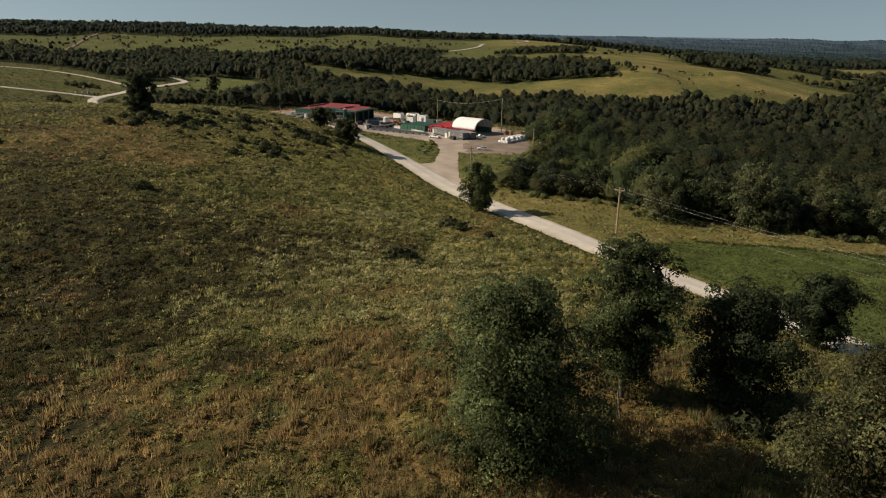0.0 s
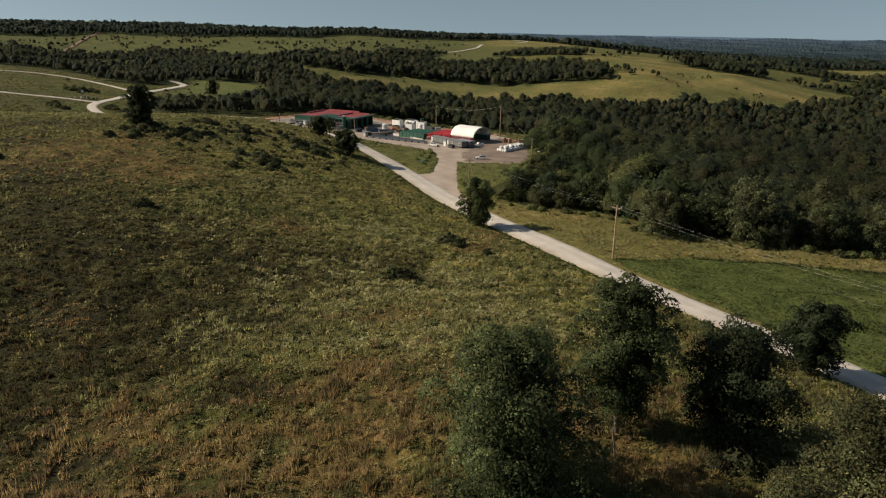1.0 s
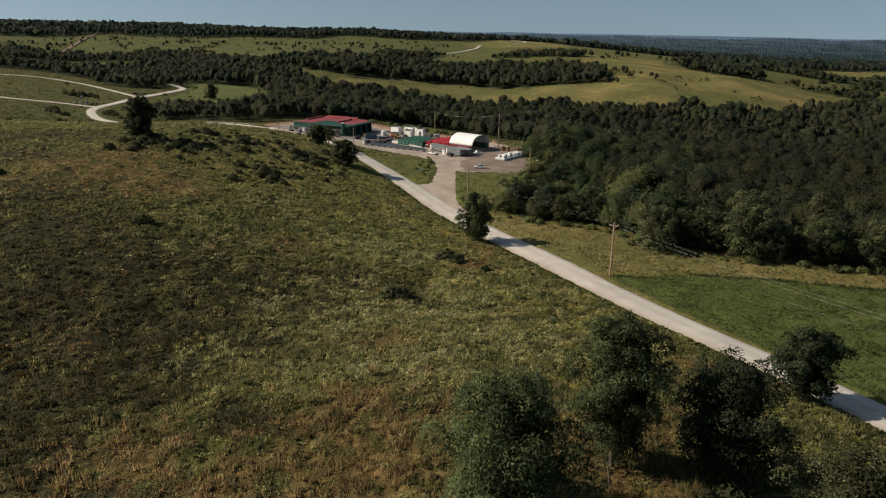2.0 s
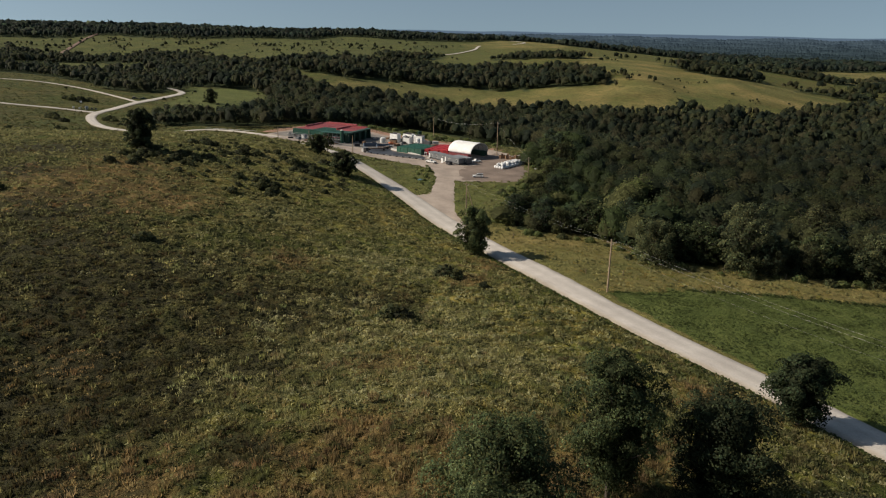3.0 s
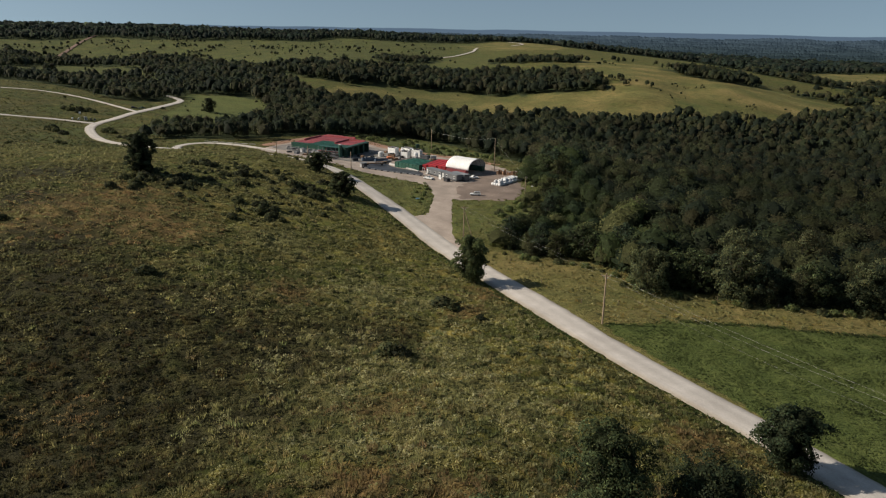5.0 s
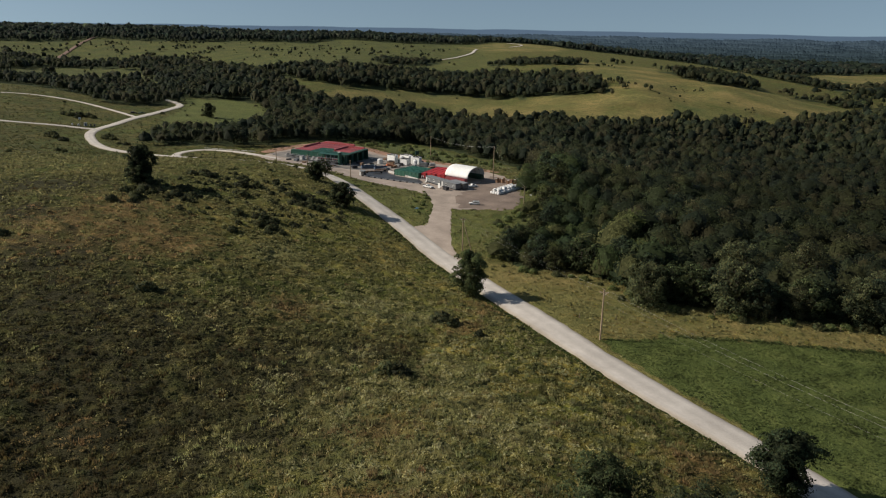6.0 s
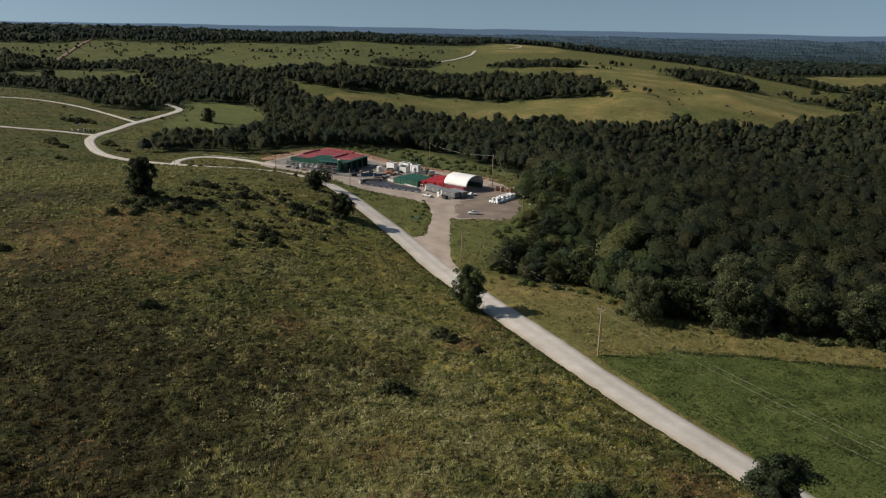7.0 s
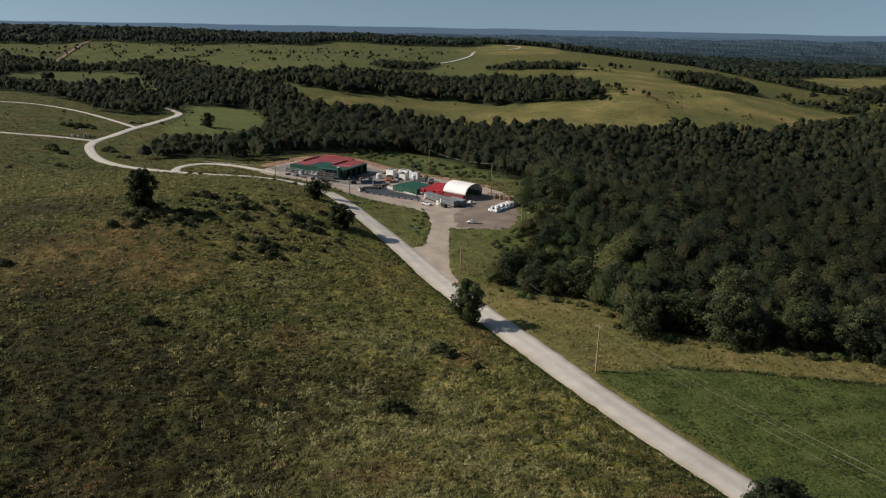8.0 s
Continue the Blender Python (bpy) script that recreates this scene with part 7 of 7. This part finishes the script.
def build_weeds():
    """Leafy weeds over the heaps of the turf, many of them with pale flower heads on top."""
    x, y, r = meadow_spots(90000, 42, 44, 430, 1.1)
    pale, brown = patches(PALE_PATCHES, x, y), patches(BROWN_PATCHES, x, y)
    lump, tone = turf(x, y)
    keep = (r.uniform(0, 1, len(x)) < (1 - 0.6 * np.clip((np.hypot(x, y) - 170) / 120, 0, 1)) * (0.35 + 0.5 * np.clip(lump / 0.9, 0, 1) + 0.3 * pale - 0.35 * brown)) & ~(east_of_road(x, y) & (r.uniform(0, 1, len(x)) < 0.65))
    x, y, pale, brown, lump, tone = x[keep], y[keep], pale[keep], brown[keep], lump[keep], tone[keep]
    n, bits = len(x), 9
    dist = np.hypot(x, y)
    size = (r.uniform(0.28, 0.60, n) + 0.0012 * dist) * (0.45 + 0.55 * growth(x, y))
    way = r.normal(0, 1, (n, bits, 3))
    way[..., 2] = np.abs(way[..., 2]) + 0.25
    way /= np.linalg.norm(way, axis=-1, keepdims=True)
    at = way * r.uniform(0.5, 1.1, (n, bits, 1)) * np.stack([size, size, 0.8 * size], -1)[:, None] + np.stack([x, y, height(x, y) + 0.92 * lump], -1)[:, None]
    way = way.reshape(-1, 3)
    v, f = sprays(r, at.reshape(-1, 3), way, np.repeat(0.105 + 0.00095 * dist, bits), 0.6)
    dark, bright = patches(DARK_PATCHES, x, y), patches(BRIGHT_PATCHES, x, y)
    mixed = np.clip(0.5 + 0.4 * ripple(x, y, 22, 36) + 0.9 * (tone - 0.5), 0, 1)[:, None]
    green = np.array([0.118, 0.130, 0.054]) * (1 - mixed) + np.array([0.275, 0.250, 0.106]) * mixed
    green = green * (1 - 0.70 * dark)[:, None] * (1 + 0.32 * bright)[:, None] * (r.uniform(0.8, 1.2, n) * (0.6 + 0.8 * tone))[:, None]
    green = np.where((r.uniform(0, 1, n) < 0.8 * brown)[:, None], np.array([0.245, 0.185, 0.080]) * r.uniform(0.6, 1.2, n)[:, None], green)
    green = green * np.where(east_of_road(x, y), 1.45, 1.0)[:, None]
    flower = (tone + r.normal(0, 0.12, n) > 0.86 - 0.40 * pale + 0.3 * brown + 0.30 * dark)[:, None]
    heads = np.repeat(flower, bits, 0) & (way[:, 2:] > 0.5)
    sage = np.repeat(np.array([0.40, 0.385, 0.20]) * r.uniform(0.75, 1.1, n)[:, None], bits, 0)
    tint = np.where(heads, sage, np.repeat(green, bits, 0)) * r.uniform(0.88, 1.12, n * bits)[:, None]
    even = np.repeat(np.clip((dist - 130) / 150, 0, 0.75), bits)[:, None]  # farther off the growth is of one kind
    tint = tint * (1 - even) + np.array([0.185, 0.180, 0.076]) * even
    me = mesh_np("weeds", v, f, LEAF, np.repeat(tint, 3, 0), soft=np.repeat(way + np.array([0, 0, 0.25]), 3, 0))
    tagged(new("weeds", me), "leafy weeds and pale flower heads among the grass", "weeds", kind="stuff")


def build_crop():
    """Short leafy growth in the mown field beside the road."""
    r = np.random.RandomState(48)
    n = 60000
    x, y = r.uniform(40, 175, n), r.uniform(60, 178, n)
    ok = inside(MOWN, x, y) & clear_of_roads(x, y, 1.2) & (r.uniform(0, 1, n) < 0.62 + 0.35 * ripple(x, y, 14, 49)) & (np.abs(np.arctan2(x, y)) < radians(38))
    x, y = x[ok], y[ok]
    n, bits = len(x), 4
    at = r.normal(0, 1, (n, bits, 3))
    at[..., 2] = np.abs(at[..., 2])
    at /= np.linalg.norm(at, axis=-1, keepdims=True)
    out = (at + np.array([0, 0, 0.8])).reshape(-1, 3)
    at = at * r.uniform(0.10, 0.32, n)[:, None, None] + np.stack([x, y, height(x, y)], -1)[:, None]
    v, f = sprays(r, at.reshape(-1, 3), out, 0.20)
    col = np.array([0.094, 0.118, 0.038]) * r.uniform(0.72, 1.35, (n, 1)) * (1 + 0.3 * ripple(x, y, 30, 50))[:, None]
    tint = np.repeat(np.repeat(col, bits, 0), 3, 0)
    me = mesh_np("field_crop", v, f, LEAF, tint, soft=np.repeat(out, 3, 0))
    tagged(new("field_crop", me), "short green leafy growth in the mown field", "crop", kind="stuff")


def build_verge():
    """A ragged line of lush weeds along the downhill edge of the road."""
    r = np.random.RandomState(45)
    p = resample(MAIN_ROAD[:17], 0.35)
    t = np.gradient(p, axis=0)
    t /= np.hypot(t[:, 0], t[:, 1])[:, None]
    off = 5.7 + np.abs(r.normal(0, 1.0, len(p)))
    x, y = p[:, 0] - t[:, 1] * off, p[:, 1] + t[:, 0] * off
    n, sprays = len(x), 10
    at = r.normal(0, 1, (n, sprays, 3))
    at /= np.linalg.norm(at, axis=-1, keepdims=True)
    at[..., 2] = np.abs(at[..., 2])
    out = at + np.array([0, 0, 0.5])
    at = at * r.uniform(0.2, 0.5, n)[:, None, None] + np.stack([x, y, height(x, y) + 0.05], -1)[:, None]
    v, f = rhombs(r, at.reshape(-1, 3), out.reshape(-1, 3), 0.22)
    tint = np.repeat(np.array([[0.075, 0.105, 0.032]]) * r.uniform(0.6, 1.4, (n * sprays, 1)), 4, 0)
    me = mesh_np("verge_weeds", v, f, GRASS, tint)
    tagged(new("verge_weeds", me), "lush green weeds along the edge of the road", "weeds", kind="stuff")


def build_tussocks():
    """Coarse tussocks on the western pastures farther off."""
    r = np.random.RandomState(47)
    n = 9000
    rad, a = 330 + 560 * r.uniform(0, 1, n) ** 1.2, r.uniform(radians(-36), radians(-4), n)
    x, y = rad * np.sin(a), rad * np.cos(a)
    ok = clear_of_roads(x, y, 1.5) & ~inside(WOODS_WEST, x, y) & ~inside(MEADOW, x, y)
    x, y, rad = x[ok], y[ok], rad[ok]
    n, sprays = len(x), 6
    at = r.normal(0, 1, (n, sprays, 3))
    at /= np.linalg.norm(at, axis=-1, keepdims=True)
    at[..., 2] = np.abs(at[..., 2]) * 0.7
    out = at + np.array([0, 0, 0.6])
    at = at * r.uniform(0.35, 1.1, n)[:, None, None] + np.stack([x, y, height(x, y)], -1)[:, None]
    v, f = rhombs(r, at.reshape(-1, 3), out.reshape(-1, 3), 0.5)
    pick = r.uniform(0, 1, n)[:, None]
    col = np.where(pick < 0.45, np.array([0.055, 0.062, 0.024]), np.where(pick < 0.8, np.array([0.098, 0.094, 0.038]), np.array([0.145, 0.125, 0.056])))
    tint = np.repeat(np.repeat(col * r.uniform(0.7, 1.3, (n, 1)), sprays, 0), 4, 0)
    me = mesh_np("tussocks", v, f, GRASS, tint)
    tagged(new("tussocks", me), "coarse grass tussocks on the western pasture", "grass", kind="stuff")


def build_field_edge():
    """Dark rank grass left standing along the far edge of the mown field."""
    r = np.random.RandomState(46)
    p = resample(FIELD_EDGE, 0.25)
    x, y = p[:, 0] + r.normal(0, 0.5, len(p)), p[:, 1] + r.normal(0, 0.55, len(p))
    n, bits = len(x), 8
    at = r.normal(0, 1, (n, bits, 3))
    at /= np.linalg.norm(at, axis=-1, keepdims=True)
    at[..., 2] = np.abs(at[..., 2])
    out = at + np.array([0, 0, 0.3])
    at = at * r.uniform(0.25, 0.65, n)[:, None, None] + np.stack([x, y, height(x, y)], -1)[:, None]
    v, f = rhombs(r, at.reshape(-1, 3), out.reshape(-1, 3), 0.2)
    tint = np.repeat(np.array([[0.062, 0.080, 0.030]]) * r.uniform(0.6, 1.35, (n * bits, 1)), 4, 0)
    me = mesh_np("field_edge_grass", v, f, LEAF, tint, soft=np.repeat(out.reshape(-1, 3), 4, 0))
    tagged(new("field_edge_grass", me), "dark rank grass along the edge of the mown field", "grass", kind="stuff")


build_tufts()
build_weeds()
build_verge()
build_field_edge()
build_tussocks()
build_crop()
